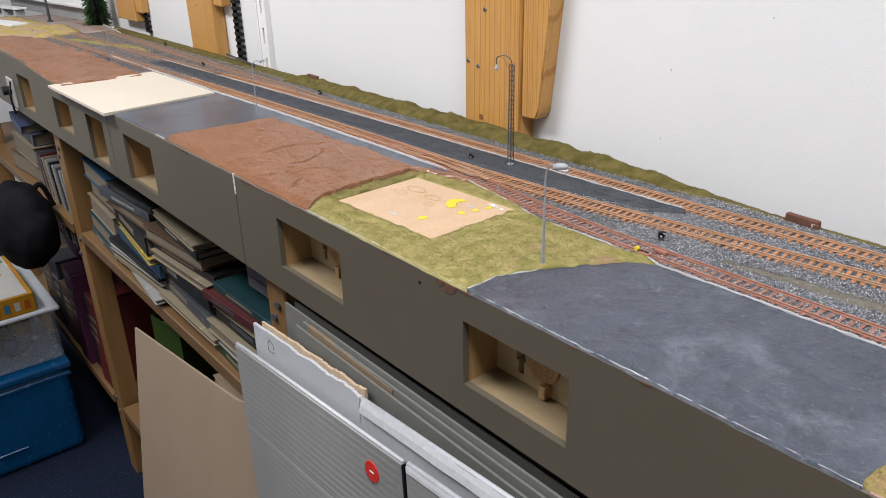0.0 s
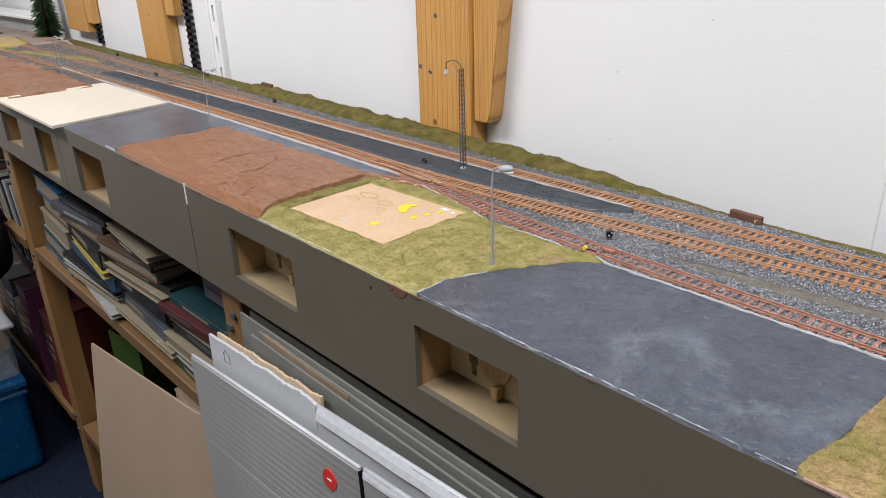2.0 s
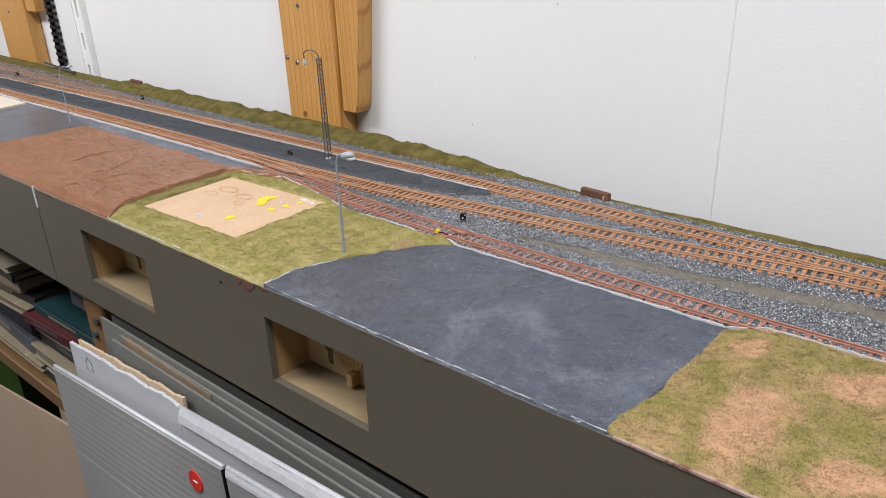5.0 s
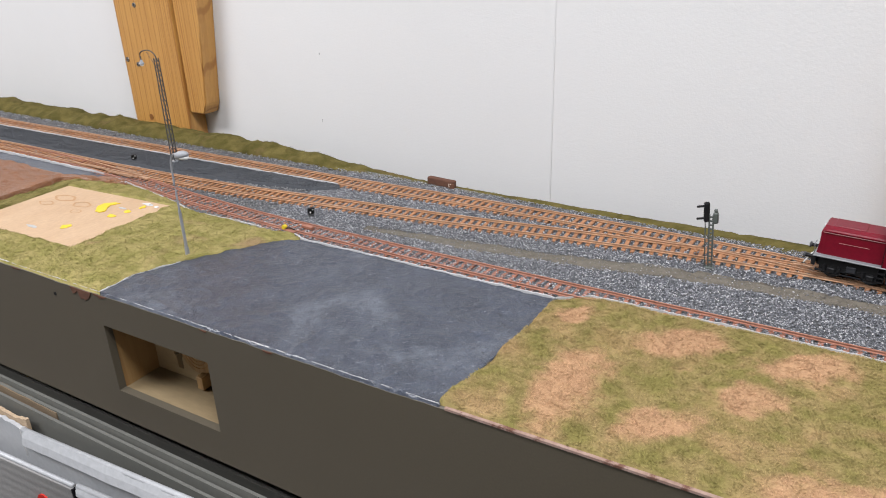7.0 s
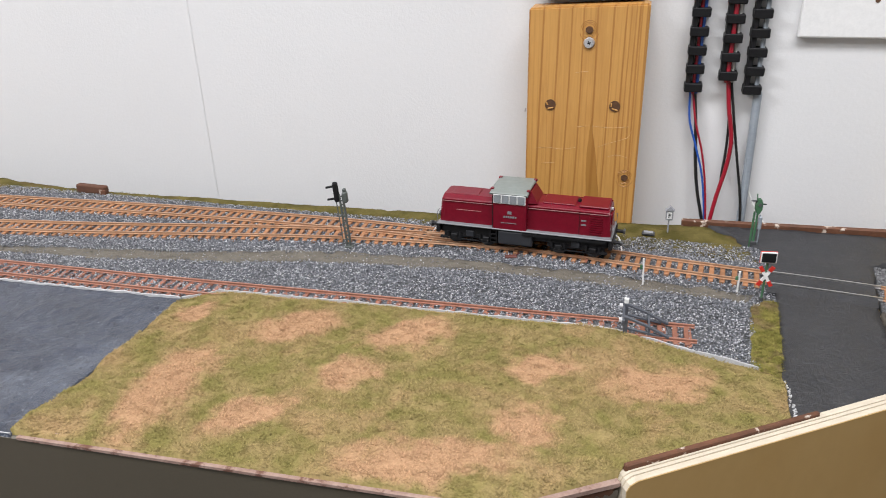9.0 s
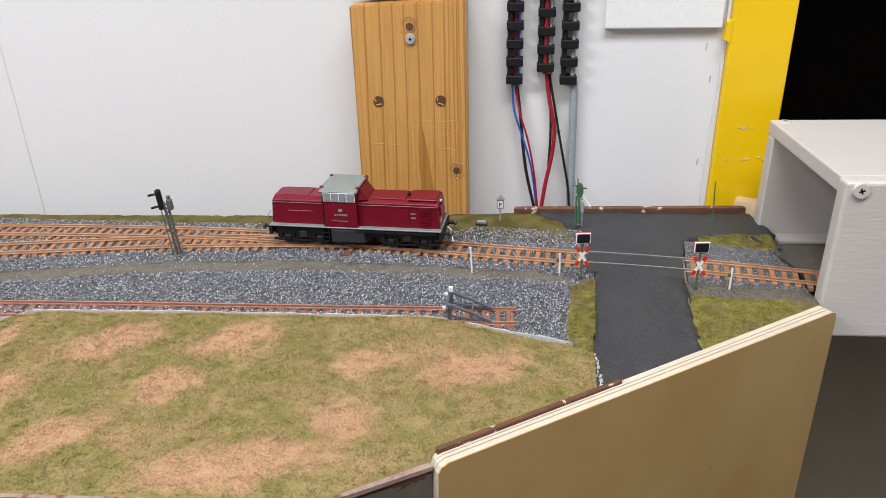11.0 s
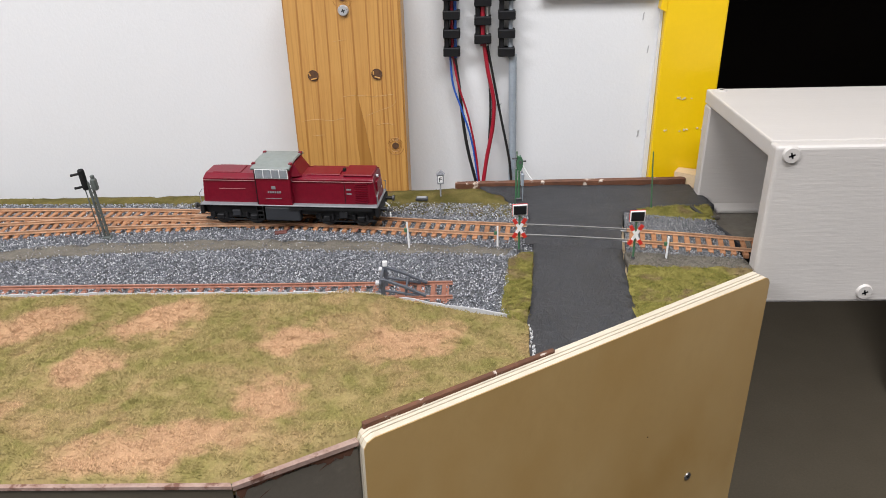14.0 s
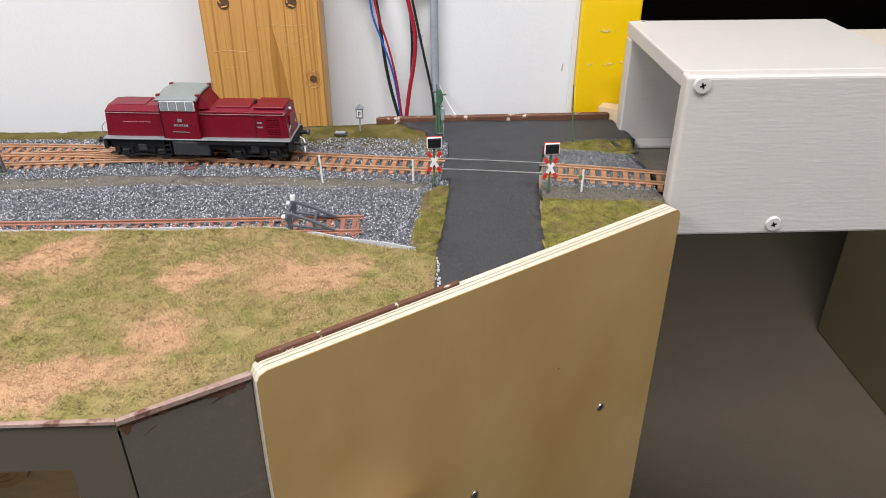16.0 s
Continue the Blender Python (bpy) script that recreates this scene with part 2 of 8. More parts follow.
def thing(name, label, category, at=(0, 0, 0), turn=0.0, group="", kind=""):
    """An empty at a thing's base, which carries its parts."""
    ob = new(name)
    ob.empty_display_size = 0.01
    ob.matrix_basis = pose(*at, 0, 0, turn)
    return tagged(ob, label, category, group, kind)


def box(x0, x1, y0, y1, z0, z1, bevel=0.0, bm=None, seg=1):
    bm = bm or bmesh.new()
    r = bmesh.ops.create_cube(bm, size=1)
    vs = r["verts"]
    bmesh.ops.scale(bm, vec=(x1 - x0, y1 - y0, z1 - z0), verts=vs)
    bmesh.ops.translate(bm, vec=((x0 + x1) / 2, (y0 + y1) / 2, (z0 + z1) / 2), verts=vs)
    if bevel:
        es = list({e for v in vs for e in v.link_edges})
        bmesh.ops.bevel(bm, geom=es, offset=bevel, segments=seg, affect="EDGES", profile=0.5)
    return bm


def rod(a, b, r, r2=None, n=8, bm=None, caps=True):
    """A round bar from a to b."""
    bm = bm or bmesh.new()
    a, b = Vector(a), Vector(b)
    m = Matrix.Translation((a + b) / 2) @ (b - a).to_track_quat("Z", "Y").to_matrix().to_4x4()
    bmesh.ops.create_cone(bm, cap_ends=caps, segments=n, radius1=r, radius2=r if r2 is None else r2, depth=(b - a).length, matrix=m)
    return bm


def prism(poly, z0, z1, bm=None):
    """A flat plate from an outline."""
    bm = bm or bmesh.new()
    lo = [bm.verts.new((x, y, z0)) for x, y in poly]
    hi = [bm.verts.new((x, y, z1)) for x, y in poly]
    bm.faces.new(hi)
    bm.faces.new(lo[::-1])
    for i in range(len(poly)):
        j = (i + 1) % len(poly)
        bm.faces.new((lo[i], lo[j], hi[j], hi[i]))
    return bm


def tube(points, r, n=6, bm=None):
    """A round wire through points."""
    bm = bm or bmesh.new()
    pts = [Vector(p) for p in points]
    rings = []
    for i, p in enumerate(pts):
        d = (pts[min(i + 1, len(pts) - 1)] - pts[max(i - 1, 0)]).normalized()
        q = d.to_track_quat("Z", "Y")
        rings.append([bm.verts.new(p + q @ Vector((r * math.cos(2 * math.pi * k / n), r * math.sin(2 * math.pi * k / n), 0))) for k in range(n)])
    for a, b in zip(rings, rings[1:]):
        for k in range(n):
            bm.faces.new((a[k], a[(k + 1) % n], b[(k + 1) % n], b[k]))
    bm.faces.new(rings[0][::-1])
    bm.faces.new(rings[-1])
    return bm


def spline(pts, n=8):
    """Catmull-Rom points through the given ones."""
    p = [Vector(q) for q in pts]
    p = [2 * p[0] - p[1], *p, 2 * p[-1] - p[-2]]
    out = []
    for i in range(1, len(p) - 2):
        for k in range(n):
            t = k / n
            out.append(0.5 * (2 * p[i] + (p[i + 1] - p[i - 1]) * t + (2 * p[i - 1] - 5 * p[i] + 4 * p[i + 1] - p[i + 2]) * t * t
                              + (3 * p[i] - p[i - 1] - 3 * p[i + 1] + p[i + 2]) * t ** 3))
    return out + [p[-2]]


def pierced(x0, x1, z0, z1, y0, y1, holes, bm=None):
    """An upright board in x and z, y0 to y1 thick, with rectangular openings (x0, x1, z0, z1)."""
    bm = bm or bmesh.new()
    xs = sorted({x0, x1, *(v for h in holes for v in h[:2])})
    zs = sorted({z0, z1, *(v for h in holes for v in h[2:])})
    inside = lambda i, k: 0 <= i < len(xs) - 1 and 0 <= k < len(zs) - 1 and not any(
        h[0] <= (xs[i] + xs[i + 1]) / 2 <= h[1] and h[2] <= (zs[k] + zs[k + 1]) / 2 <= h[3] for h in holes)
    vs = {}

    def v(i, y, k):
        if (i, y, k) not in vs:
            vs[(i, y, k)] = bm.verts.new((xs[i], y, zs[k]))
        return vs[(i, y, k)]

    for i in range(len(xs) - 1):
        for k in range(len(zs) - 1):
            if not inside(i, k):
                continue
            for y in (y0, y1):
                bm.faces.new((v(i, y, k), v(i + 1, y, k), v(i + 1, y, k + 1), v(i, y, k + 1)))
            for di, dk, a, b in ((-1, 0, (i, k), (i, k + 1)), (1, 0, (i + 1, k), (i + 1, k + 1)), (0, -1, (i, k), (i + 1, k)), (0, 1, (i, k + 1), (i + 1, k + 1))):
                if not inside(i + di, k + dk):
                    bm.faces.new((v(a[0], y0, a[1]), v(b[0], y0, b[1]), v(b[0], y1, b[1]), v(a[0], y1, a[1])))
    return bm


def in_poly(x, y, poly):
    c = False
    for i in range(len(poly)):
        (x0, y0), (x1, y1) = poly[i - 1], poly[i]
        if (y0 > y) != (y1 > y) and x < (x1 - x0) * (y - y0) / (y1 - y0) + x0:
            c = not c
    return c


def ragged(poly, step=0.004, wobble=0.0008, keep=lambda x, y: False, closed=True):
    """An outline with closer points and an uneven edge; keep says where the edge stays true."""
    out = []
    for i in range(len(poly) - (not closed)):
        a, b = Vector(poly[i]), Vector(poly[(i + 1) % len(poly)])
        n = max(1, int((b - a).length / step))
        nrm = Vector((-(b - a).y, (b - a).x)).normalized()
        for k in range(n):
            p = a.lerp(b, k / n)
            if k and not keep(p.x, p.y):
                p = p + nrm * wobble * (noise.noise((p.x * 90, p.y * 90, 3)) * 1.6 + noise.noise((p.x * 300, p.y * 300, 7)))
            out.append((p.x, p.y))
    return out


def sheet(poly, height, step=0.006, base=-0.004):
    """A piece of ground: the outline filled with a fine uneven mesh, with sides down to base."""
    from mathutils.geometry import delaunay_2d_cdt
    xs, ys = [p[0] for p in poly], [p[1] for p in poly]
    pts = [Vector(p) for p in poly]
    n = len(pts)
    rnd = random.Random(len(poly))
    y = min(ys)
    while y < max(ys):
        x = min(xs)
        while x < max(xs):
            q = (x + rnd.uniform(-0.3, 0.3) * step, y + rnd.uniform(-0.3, 0.3) * step)
            if in_poly(*q, poly):
                pts.append(Vector(q))
            x += step
        y += step
    vs, _, fs, *_ = delaunay_2d_cdt(pts, [(i, (i + 1) % n) for i in range(n)], [], 1, 1e-6)
    bm = bmesh.new()
    bv = [bm.verts.new((v.x, v.y, height(v.x, v.y))) for v in vs]
    for f in fs:
        try:
            bm.faces.new([bv[i] for i in f])
        except ValueError:
            pass
    rim = [e for e in bm.edges if len(e.link_faces) == 1]
    r = bmesh.ops.extrude_edge_only(bm, edges=rim)
    for g in r["geom"]:
        if isinstance(g, bmesh.types.BMVert):
            g.co.z = base
    return bm


def fbm(x, y, s, seed=0.0):
    return noise.fractal((x * s, y * s, seed), 0.6, 2.0, 4)


# ---- more materials ----
def worn_patches(nt, vec, patches):
    """A mask of oval patches (x, y, half-lengths, turn) with frayed edges."""
    w = nt.nodes.new("ShaderNodeTexNoise")
    w.inputs["Scale"].default_value, w.inputs["Detail"].default_value = 60, 4
    nt.links.new(vec, w.inputs["Vector"])
    off = nt.nodes.new("ShaderNodeVectorMath")
    off.operation = "MULTIPLY_ADD"
    off.inputs[1].default_value, off.inputs[2].default_value = (0.03, 0.03, 0), (-0.015, -0.015, 0)
    nt.links.new(w.outputs["Color"], off.inputs[0])
    add = nt.nodes.new("ShaderNodeVectorMath")
    nt.links.new(vec, add.inputs[0])
    nt.links.new(off.outputs[0], add.inputs[1])
    total = None
    for x, y, rx, ry, turn in patches:
        mp = nt.nodes.new("ShaderNodeMapping")
        mp.vector_type = "TEXTURE"
        mp.inputs["Location"].default_value, mp.inputs["Rotation"].default_value, mp.inputs["Scale"].default_value = (x, y, 0), (0, 0, math.radians(turn)), (rx, ry, 100)
        nt.links.new(add.outputs[0], mp.inputs["Vector"])
        ln = nt.nodes.new("ShaderNodeVectorMath")
        ln.operation = "LENGTH"
        nt.links.new(mp.outputs[0], ln.inputs[0])
        r = nt.nodes.new("ShaderNodeMapRange")
        r.inputs[1].default_value, r.inputs[2].default_value, r.inputs[3].default_value, r.inputs[4].default_value = 0.4, 1.4, 1.0, 0.0
        nt.links.new(ln.outputs["Value"], r.inputs[0])
        if total is None:
            total = r.outputs[0]
        else:
            m = nt.nodes.new("ShaderNodeMath")
            m.operation = "MAXIMUM"
            nt.links.new(total, m.inputs[0])
            nt.links.new(r.outputs[0], m.inputs[1])
            total = m.outputs[0]
    mix = nt.nodes.new("ShaderNodeMath")
    mix.operation = "MULTIPLY_ADD"
    nt.links.new(noise_node(nt, vec, 55, 5, 0.65), mix.inputs[0])
    mix.inputs[1].default_value = 0.9
    nt.links.new(total, mix.inputs[2])
    return threshold(nt, mix.outputs[0], 0.55, 1.30)


def meadow(name, green, olive, dry, patch_scale, cut, seed=0.0, patches=()):
    """Static grass with dry patches; blades vary one by one."""
    m, nt, b, vec = begin(name)
    add = nt.nodes.new("ShaderNodeVectorMath")
    add.inputs[1].default_value = (seed, seed * 2, 0)
    nt.links.new(vec, add.inputs[0])
    flat = nt.nodes.new("ShaderNodeMapping")
    flat.inputs["Scale"].default_value = (1, 1, 0)
    nt.links.new(add.outputs[0], flat.inputs["Vector"])
    v = flat.outputs["Vector"]
    col = ramp_cols(nt, noise_node(nt, v, patch_scale * 2.2, 3, 0.5), [green, olive], 0.38, 0.62)
    bare = threshold(nt, noise_node(nt, v, patch_scale, 3, 0.55, 0.4), *cut)
    if patches:
        col = mix_col(nt, soft_part(nt, bare, 0.4), col, dry)
        col = mix_col(nt, soft_part(nt, worn_patches(nt, vec, patches), 0.9), col, dry)
    else:
        col = mix_col(nt, bare, col, dry)
    col = mix_col(nt, 0.4, col, ramp_cols(nt, noise_node(nt, v, 700, 3, 0.7), [(0.38, 0.38, 0.38), (0.72, 0.72, 0.72)], 0.35, 0.65), "OVERLAY")
    geo = nt.nodes.new("ShaderNodeNewGeometry")
    hsv = nt.nodes.new("ShaderNodeHueSaturation")
    mr = nt.nodes.new("ShaderNodeMapRange")
    mr.inputs[3].default_value, mr.inputs[4].default_value = 0.76, 1.28
    nt.links.new(geo.outputs["Random Per Island"], mr.inputs[0])
    nt.links.new(mr.outputs[0], hsv.inputs["Value"])
    nt.links.new(col, hsv.inputs["Color"])
    nt.links.new(hsv.outputs[0], b.inputs["Base Color"])
    b.inputs["Roughness"].default_value, b.inputs["Specular IOR Level"].default_value = 0.95, 0.08
    bump(nt, b, noise_node(nt, vec, 1400, 2), 0.35, 0.001)
    return m


def stones(name, cols):
    """Loose stones, each of its own grey."""
    m, nt, b, vec = begin(name)
    geo = nt.nodes.new("ShaderNodeNewGeometry")
    nt.links.new(ramp_cols(nt, geo.outputs["Random Per Island"], cols, 0.0, 1.0), b.inputs["Base Color"])
    b.inputs["Roughness"].default_value = 0.6
    return m


def plain(name, col, rough=0.5, metal=0.0, spec=0.5, scale=200, dirt=0.2, vary=0.0):
    return surface(name, [tuple(c * (1 - dirt) for c in col), col], scale, rough, metal, scale * 4, 0.06, 0.0002, spec=spec, vary=vary, mottle=min(0.25, dirt * 0.6))


M["meadow"] = meadow("meadow_with_dry_patches", (0.197, 0.170, 0.057), (0.266, 0.202, 0.088), (0.42, 0.252, 0.146), 30, (0.46, 0.70), 0.37,
                     ((0.334, 0.050, 0.017, 0.045, 0), (0.387, 0.035, 0.021, 0.013, 40), (0.379, 0.116, 0.028, 0.013, 22), (0.424, 0.077, 0.018, 0.012, 30), (0.446, 0.119, 0.027, 0.013, 25),
                      (0.522, 0.101, 0.020, 0.012, 20), (0.583, 0.100, 0.027, 0.015, 12), (0.523, 0.054, 0.015, 0.020, 0), (0.482, 0.021, 0.046, 0.013, 14), (0.311, 0.122, 0.015, 0.009, 25)))
M["turf"] = meadow("olive_turf", (0.205, 0.185, 0.062), (0.285, 0.24, 0.098), (0.26, 0.185, 0.10), 26, (0.58, 0.75), 1.3)
M["bank"] = meadow("mossy_bank", (0.085, 0.073, 0.021), (0.145, 0.118, 0.04), (0.135, 0.096, 0.042), 30, (0.55, 0.7), 2.1)
M["yellow_field"] = meadow("yellow_meadow", (0.30, 0.24, 0.075), (0.40, 0.30, 0.10), (0.33, 0.24, 0.17), 20, (0.42, 0.6), 4.1)
M["stones"] = stones("grey_ballast_stones", [(0.045, 0.048, 0.058), (0.105, 0.110, 0.126), (0.172, 0.179, 0.198), (0.25, 0.257, 0.276), (0.60, 0.605, 0.62)])
M["path"] = surface("fine_dirt", [(0.10, 0.088, 0.07), (0.17, 0.15, 0.12)], 160, 0.85, fine=1500, relief=0.7, deep=0.001)
M["platform"] = surface("dark_platform_gravel", [(0.030, 0.033, 0.039), (0.060, 0.066, 0.076)], 700, 0.8, fine=1800, relief=0.6, deep=0.0008)
M["rust"] = surface("rust_orange_track", [(0.235, 0.105, 0.046), (0.36, 0.172, 0.082)], 260, 0.6, fine=900, relief=0.35, deep=0.0004, vary=0.18, stain=(0.15, 0.08, 0.045), stain_scale=120, stain_cut=(0.58, 0.72))
M["rust_red"] = surface("rust_red_track", [(0.225, 0.088, 0.055), (0.31, 0.135, 0.088)], 260, 0.6, fine=900, relief=0.25, deep=0.0003, vary=0.16)
M["rust_far"] = surface("faded_rust_track", [(0.20, 0.115, 0.075), (0.27, 0.165, 0.112)], 200, 0.65, fine=900, relief=0.25, deep=0.0003, vary=0.16)
M["rail"] = surface("rusty_rail", [(0.40, 0.22, 0.125), (0.56, 0.36, 0.23)], 150, 0.33, 0.35, 600, 0.1, 0.0002)
M["rail_red"] = surface("red_brown_rail", [(0.30, 0.13, 0.088), (0.43, 0.22, 0.155)], 150, 0.38, 0.2, 600, 0.1, 0.0002)
M["zinc"] = plain("bright_zinc", (0.62, 0.63, 0.65), 0.3, 0.6)
M["rail_far"] = surface("dull_brown_rail", [(0.24, 0.155, 0.11), (0.33, 0.225, 0.165)], 150, 0.45, 0.2, 600, 0.1, 0.0002)
M["rail_bright"] = plain("worn_bright_rail", (0.46, 0.45, 0.44), 0.32, 0.7)
M["motor_red"] = surface("dark_red_brown_cast", [(0.085, 0.022, 0.016), (0.14, 0.045, 0.032)], 320, 0.7, fine=900, relief=0.4, deep=0.0004)
M["steel"] = plain("dull_steel", (0.28, 0.26, 0.24), 0.3, 0.8)
M["plaster"] = surface("chipped_white_plaster", [(0.40, 0.40, 0.41), (0.62, 0.62, 0.62)], 120, 0.8, fine=600, relief=0.4, deep=0.0006, stain=(0.15, 0.14, 0.135), stain_scale=190, stain_cut=(0.56, 0.68))
M["pink_rim"] = surface("worn_pinkish_rim", [(0.22, 0.13, 0.10), (0.36, 0.26, 0.22)], 90, 0.8, fine=500, relief=0.3, stain=(0.13, 0.06, 0.04), stain_scale=70, stain_cut=(0.52, 0.60))
M["kerb"] = plain("pale_grey_kerb", (0.52, 0.52, 0.53), 0.7)
M["chip"] = surface("bare_brown_wood", [(0.075, 0.029, 0.016), (0.12, 0.05, 0.027)], 120, 0.8)
M["lamp_grey"] = plain("grey_painted_metal", (0.30, 0.31, 0.33), 0.45)
M["dark_metal"] = plain("dark_metal", (0.05, 0.052, 0.055), 0.5)
M["black"] = plain("black_plastic", (0.008, 0.008, 0.009), 0.55, spec=0.25)
M["signal_grey"] = plain("grey_green_signal", (0.085, 0.098, 0.09), 0.5)
M["green"] = plain("signal_green", (0.055, 0.15, 0.075), 0.5)
M["stop_grey"] = plain("blue_grey_steel", (0.085, 0.094, 0.112), 0.5)
M["white_plastic"] = plain("white_plastic", (0.75, 0.75, 0.74), 0.4, dirt=0.08)
M["bright_red"] = plain("signal_red", (0.55, 0.03, 0.02), 0.4)
M["bright_yellow"] = plain("bright_yellow_paint", (0.66, 0.49, 0.02), 0.5, dirt=0.08)
M["roof_grey"] = plain("grey_green_roof", (0.20, 0.225, 0.21), 0.45)
M["sill_grey"] = plain("grey_sill", (0.20, 0.205, 0.215), 0.45)
M["pale_line"] = plain("pale_pink_line", (0.42, 0.20, 0.20), 0.45)
M["under"] = plain("dark_underframe", (0.008, 0.008, 0.009), 0.6, spec=0.3)
M["tank_grey"] = plain("slate_grey_tank", (0.022, 0.024, 0.029), 0.5)
M["window"] = plain("grey_window_glass", (0.22, 0.24, 0.26), 0.08)
M["ply_face"] = surface("varnished_plywood", [(0.33, 0.197, 0.062), (0.46, 0.322, 0.145)], 3.5, 0.36, fine=160, relief=0.08, stain=(0.31, 0.175, 0.045), stain_scale=5, stain_cut=(0.45, 0.75), stretch=(1, 1, 0.7), coat=0.2, mottle=0.08)
M["ply_edge"] = surface("pale_plywood_edge", [(0.48, 0.42, 0.325), (0.56, 0.50, 0.40)], 40, 0.6, fine=400, relief=0.2, stain=(0.36, 0.34, 0.30), stain_scale=38, stain_cut=(0.60, 0.72), stretch=(0.35, 1, 1))
M["ply_dark"] = surface("dark_glue_line", [(0.33, 0.27, 0.19), (0.46, 0.39, 0.29)], 60, 0.6)
M["scratch"] = plain("bruised_pine", (0.58, 0.38, 0.17), 0.5)
M["ply_plot"] = surface("bare_plywood_plot", [(0.42, 0.282, 0.172), (0.49, 0.345, 0.222)], 30, 0.6, fine=500, relief=0.15, stain=(0.46, 0.28, 0.145), stain_scale=26, stain_cut=(0.66, 0.75), stretch=(1, 0.4, 1))
# pocket floor: the back's plywood toned darker, its shade kept in the colour
M["pocket"] = surface("shaded_pocket_plywood", [(0.175, 0.128, 0.068), (0.225, 0.168, 0.094)], 25, 0.55, fine=300, relief=0.1, stretch=(0.3, 1, 1))
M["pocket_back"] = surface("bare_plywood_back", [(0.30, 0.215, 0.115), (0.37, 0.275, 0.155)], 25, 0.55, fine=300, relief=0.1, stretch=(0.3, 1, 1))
M["cream"] = surface("cream_board", [(0.50, 0.445, 0.36), (0.54, 0.485, 0.40)], 9, 0.55, fine=300, relief=0.08)
M["trim"] = surface("brown_stained_trim", [(0.075, 0.029, 0.014), (0.145, 0.058, 0.028)], 80, 0.7, stain=(0.5, 0.42, 0.35), stain_scale=130, stain_cut=(0.60, 0.66))
# shelving pine toned down: shade under the layout is in its colour
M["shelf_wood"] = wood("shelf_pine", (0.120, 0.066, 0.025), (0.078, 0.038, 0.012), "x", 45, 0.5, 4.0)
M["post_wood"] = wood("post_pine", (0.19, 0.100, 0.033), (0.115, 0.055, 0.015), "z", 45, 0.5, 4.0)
M["pocket_side"] = wood("pocket_pine", (0.33, 0.205, 0.085), (0.21, 0.105, 0.035), "z", 60, 0.5, 4.0)
M["hardboard"] = surface("tan_hardboard", [(0.225, 0.165, 0.113), (0.26, 0.193, 0.137)], 8, 0.6, fine=500, relief=0.06)
M["kraft"] = surface("torn_kraft_card", [(0.36, 0.26, 0.17), (0.45, 0.34, 0.23)], 90, 0.85, fine=500, relief=0.5)
M["card_grey"] = surface("grey_cardboard", [(0.30, 0.30, 0.29), (0.36, 0.36, 0.35)], 10, 0.7, fine=300, relief=0.1)
M["card_olive"] = surface("grey_olive_board", [(0.058, 0.057, 0.050), (0.078, 0.076, 0.067)], 10, 0.6, fine=300, relief=0.08)
M["blue_plastic"] = plain("blue_plastic", (0.001, 0.045, 0.125), 0.25, scale=12)
M["black_cloth"] = surface("black_fabric", [(0.003, 0.003, 0.004), (0.008, 0.008, 0.010)], 30, 0.8, relief=0.4, spec=0.06)
# cream of the pages darkened to carry the shelf's shade
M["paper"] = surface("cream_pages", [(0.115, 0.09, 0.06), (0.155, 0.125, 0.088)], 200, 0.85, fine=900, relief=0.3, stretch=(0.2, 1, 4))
M["lino"] = surface("grey_linoleum", [(0.225, 0.188, 0.136), (0.26, 0.218, 0.160)], 8, 0.5, fine=200, relief=0.08)
M["olive_paint"] = surface("olive_beige_paint", [(0.20, 0.17, 0.09), (0.24, 0.205, 0.115)], 5, 0.5)
M["conduit"] = plain("grey_conduit", (0.30, 0.34, 0.38), 0.45)
M["needle"] = surface("fir_needles", [(0.02, 0.055, 0.018), (0.05, 0.11, 0.03)], 300, 0.8, vary=0.2)
M["mud_far"] = surface("reddish_earth", [(0.20, 0.15, 0.12), (0.33, 0.26, 0.22)], 60, 0.7, fine=500, relief=0.5)
for key, c in (("wire_red", (0.30, 0.008, 0.022)), ("wire_blue", (0.02, 0.10, 0.45)), ("wire_black", (0.012, 0.012, 0.012)), ("wire_white", (0.6, 0.6, 0.58))):
    M[key] = plain(key, c, 0.35, dirt=0.1)
M["pine_dark"] = wood("pine_heartwood", (0.36, 0.175, 0.04), (0.28, 0.12, 0.025), "z", 60, 0.45, 4.0)
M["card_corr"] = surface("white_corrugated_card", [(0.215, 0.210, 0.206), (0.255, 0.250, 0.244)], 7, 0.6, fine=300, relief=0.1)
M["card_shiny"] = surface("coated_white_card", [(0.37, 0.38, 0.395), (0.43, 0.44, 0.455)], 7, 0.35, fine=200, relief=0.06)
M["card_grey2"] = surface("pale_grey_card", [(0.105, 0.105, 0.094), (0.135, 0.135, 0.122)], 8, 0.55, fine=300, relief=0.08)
m_, nt_, b_, v_ = begin("clear_thin_plastic")
b_.inputs["Base Color"].default_value, b_.inputs["Roughness"].default_value, b_.inputs["Alpha"].default_value = (0.5, 0.53, 0.55, 1), 0.15, 0.16
M["clear_thin"] = m_
M["grit"] = stones("dark_grit", [(0.026, 0.029, 0.036), (0.052, 0.057, 0.066), (0.10, 0.108, 0.12)])
M["grit_brown"] = stones("brown_grit", [(0.08, 0.07, 0.055), (0.14, 0.125, 0.10), (0.22, 0.20, 0.17)])
M["kraft_dark"] = surface("brown_corrugated_strip", [(0.13, 0.09, 0.055), (0.20, 0.145, 0.09)], 90, 0.85, fine=500, relief=0.4, stretch=(0.2, 1, 1))
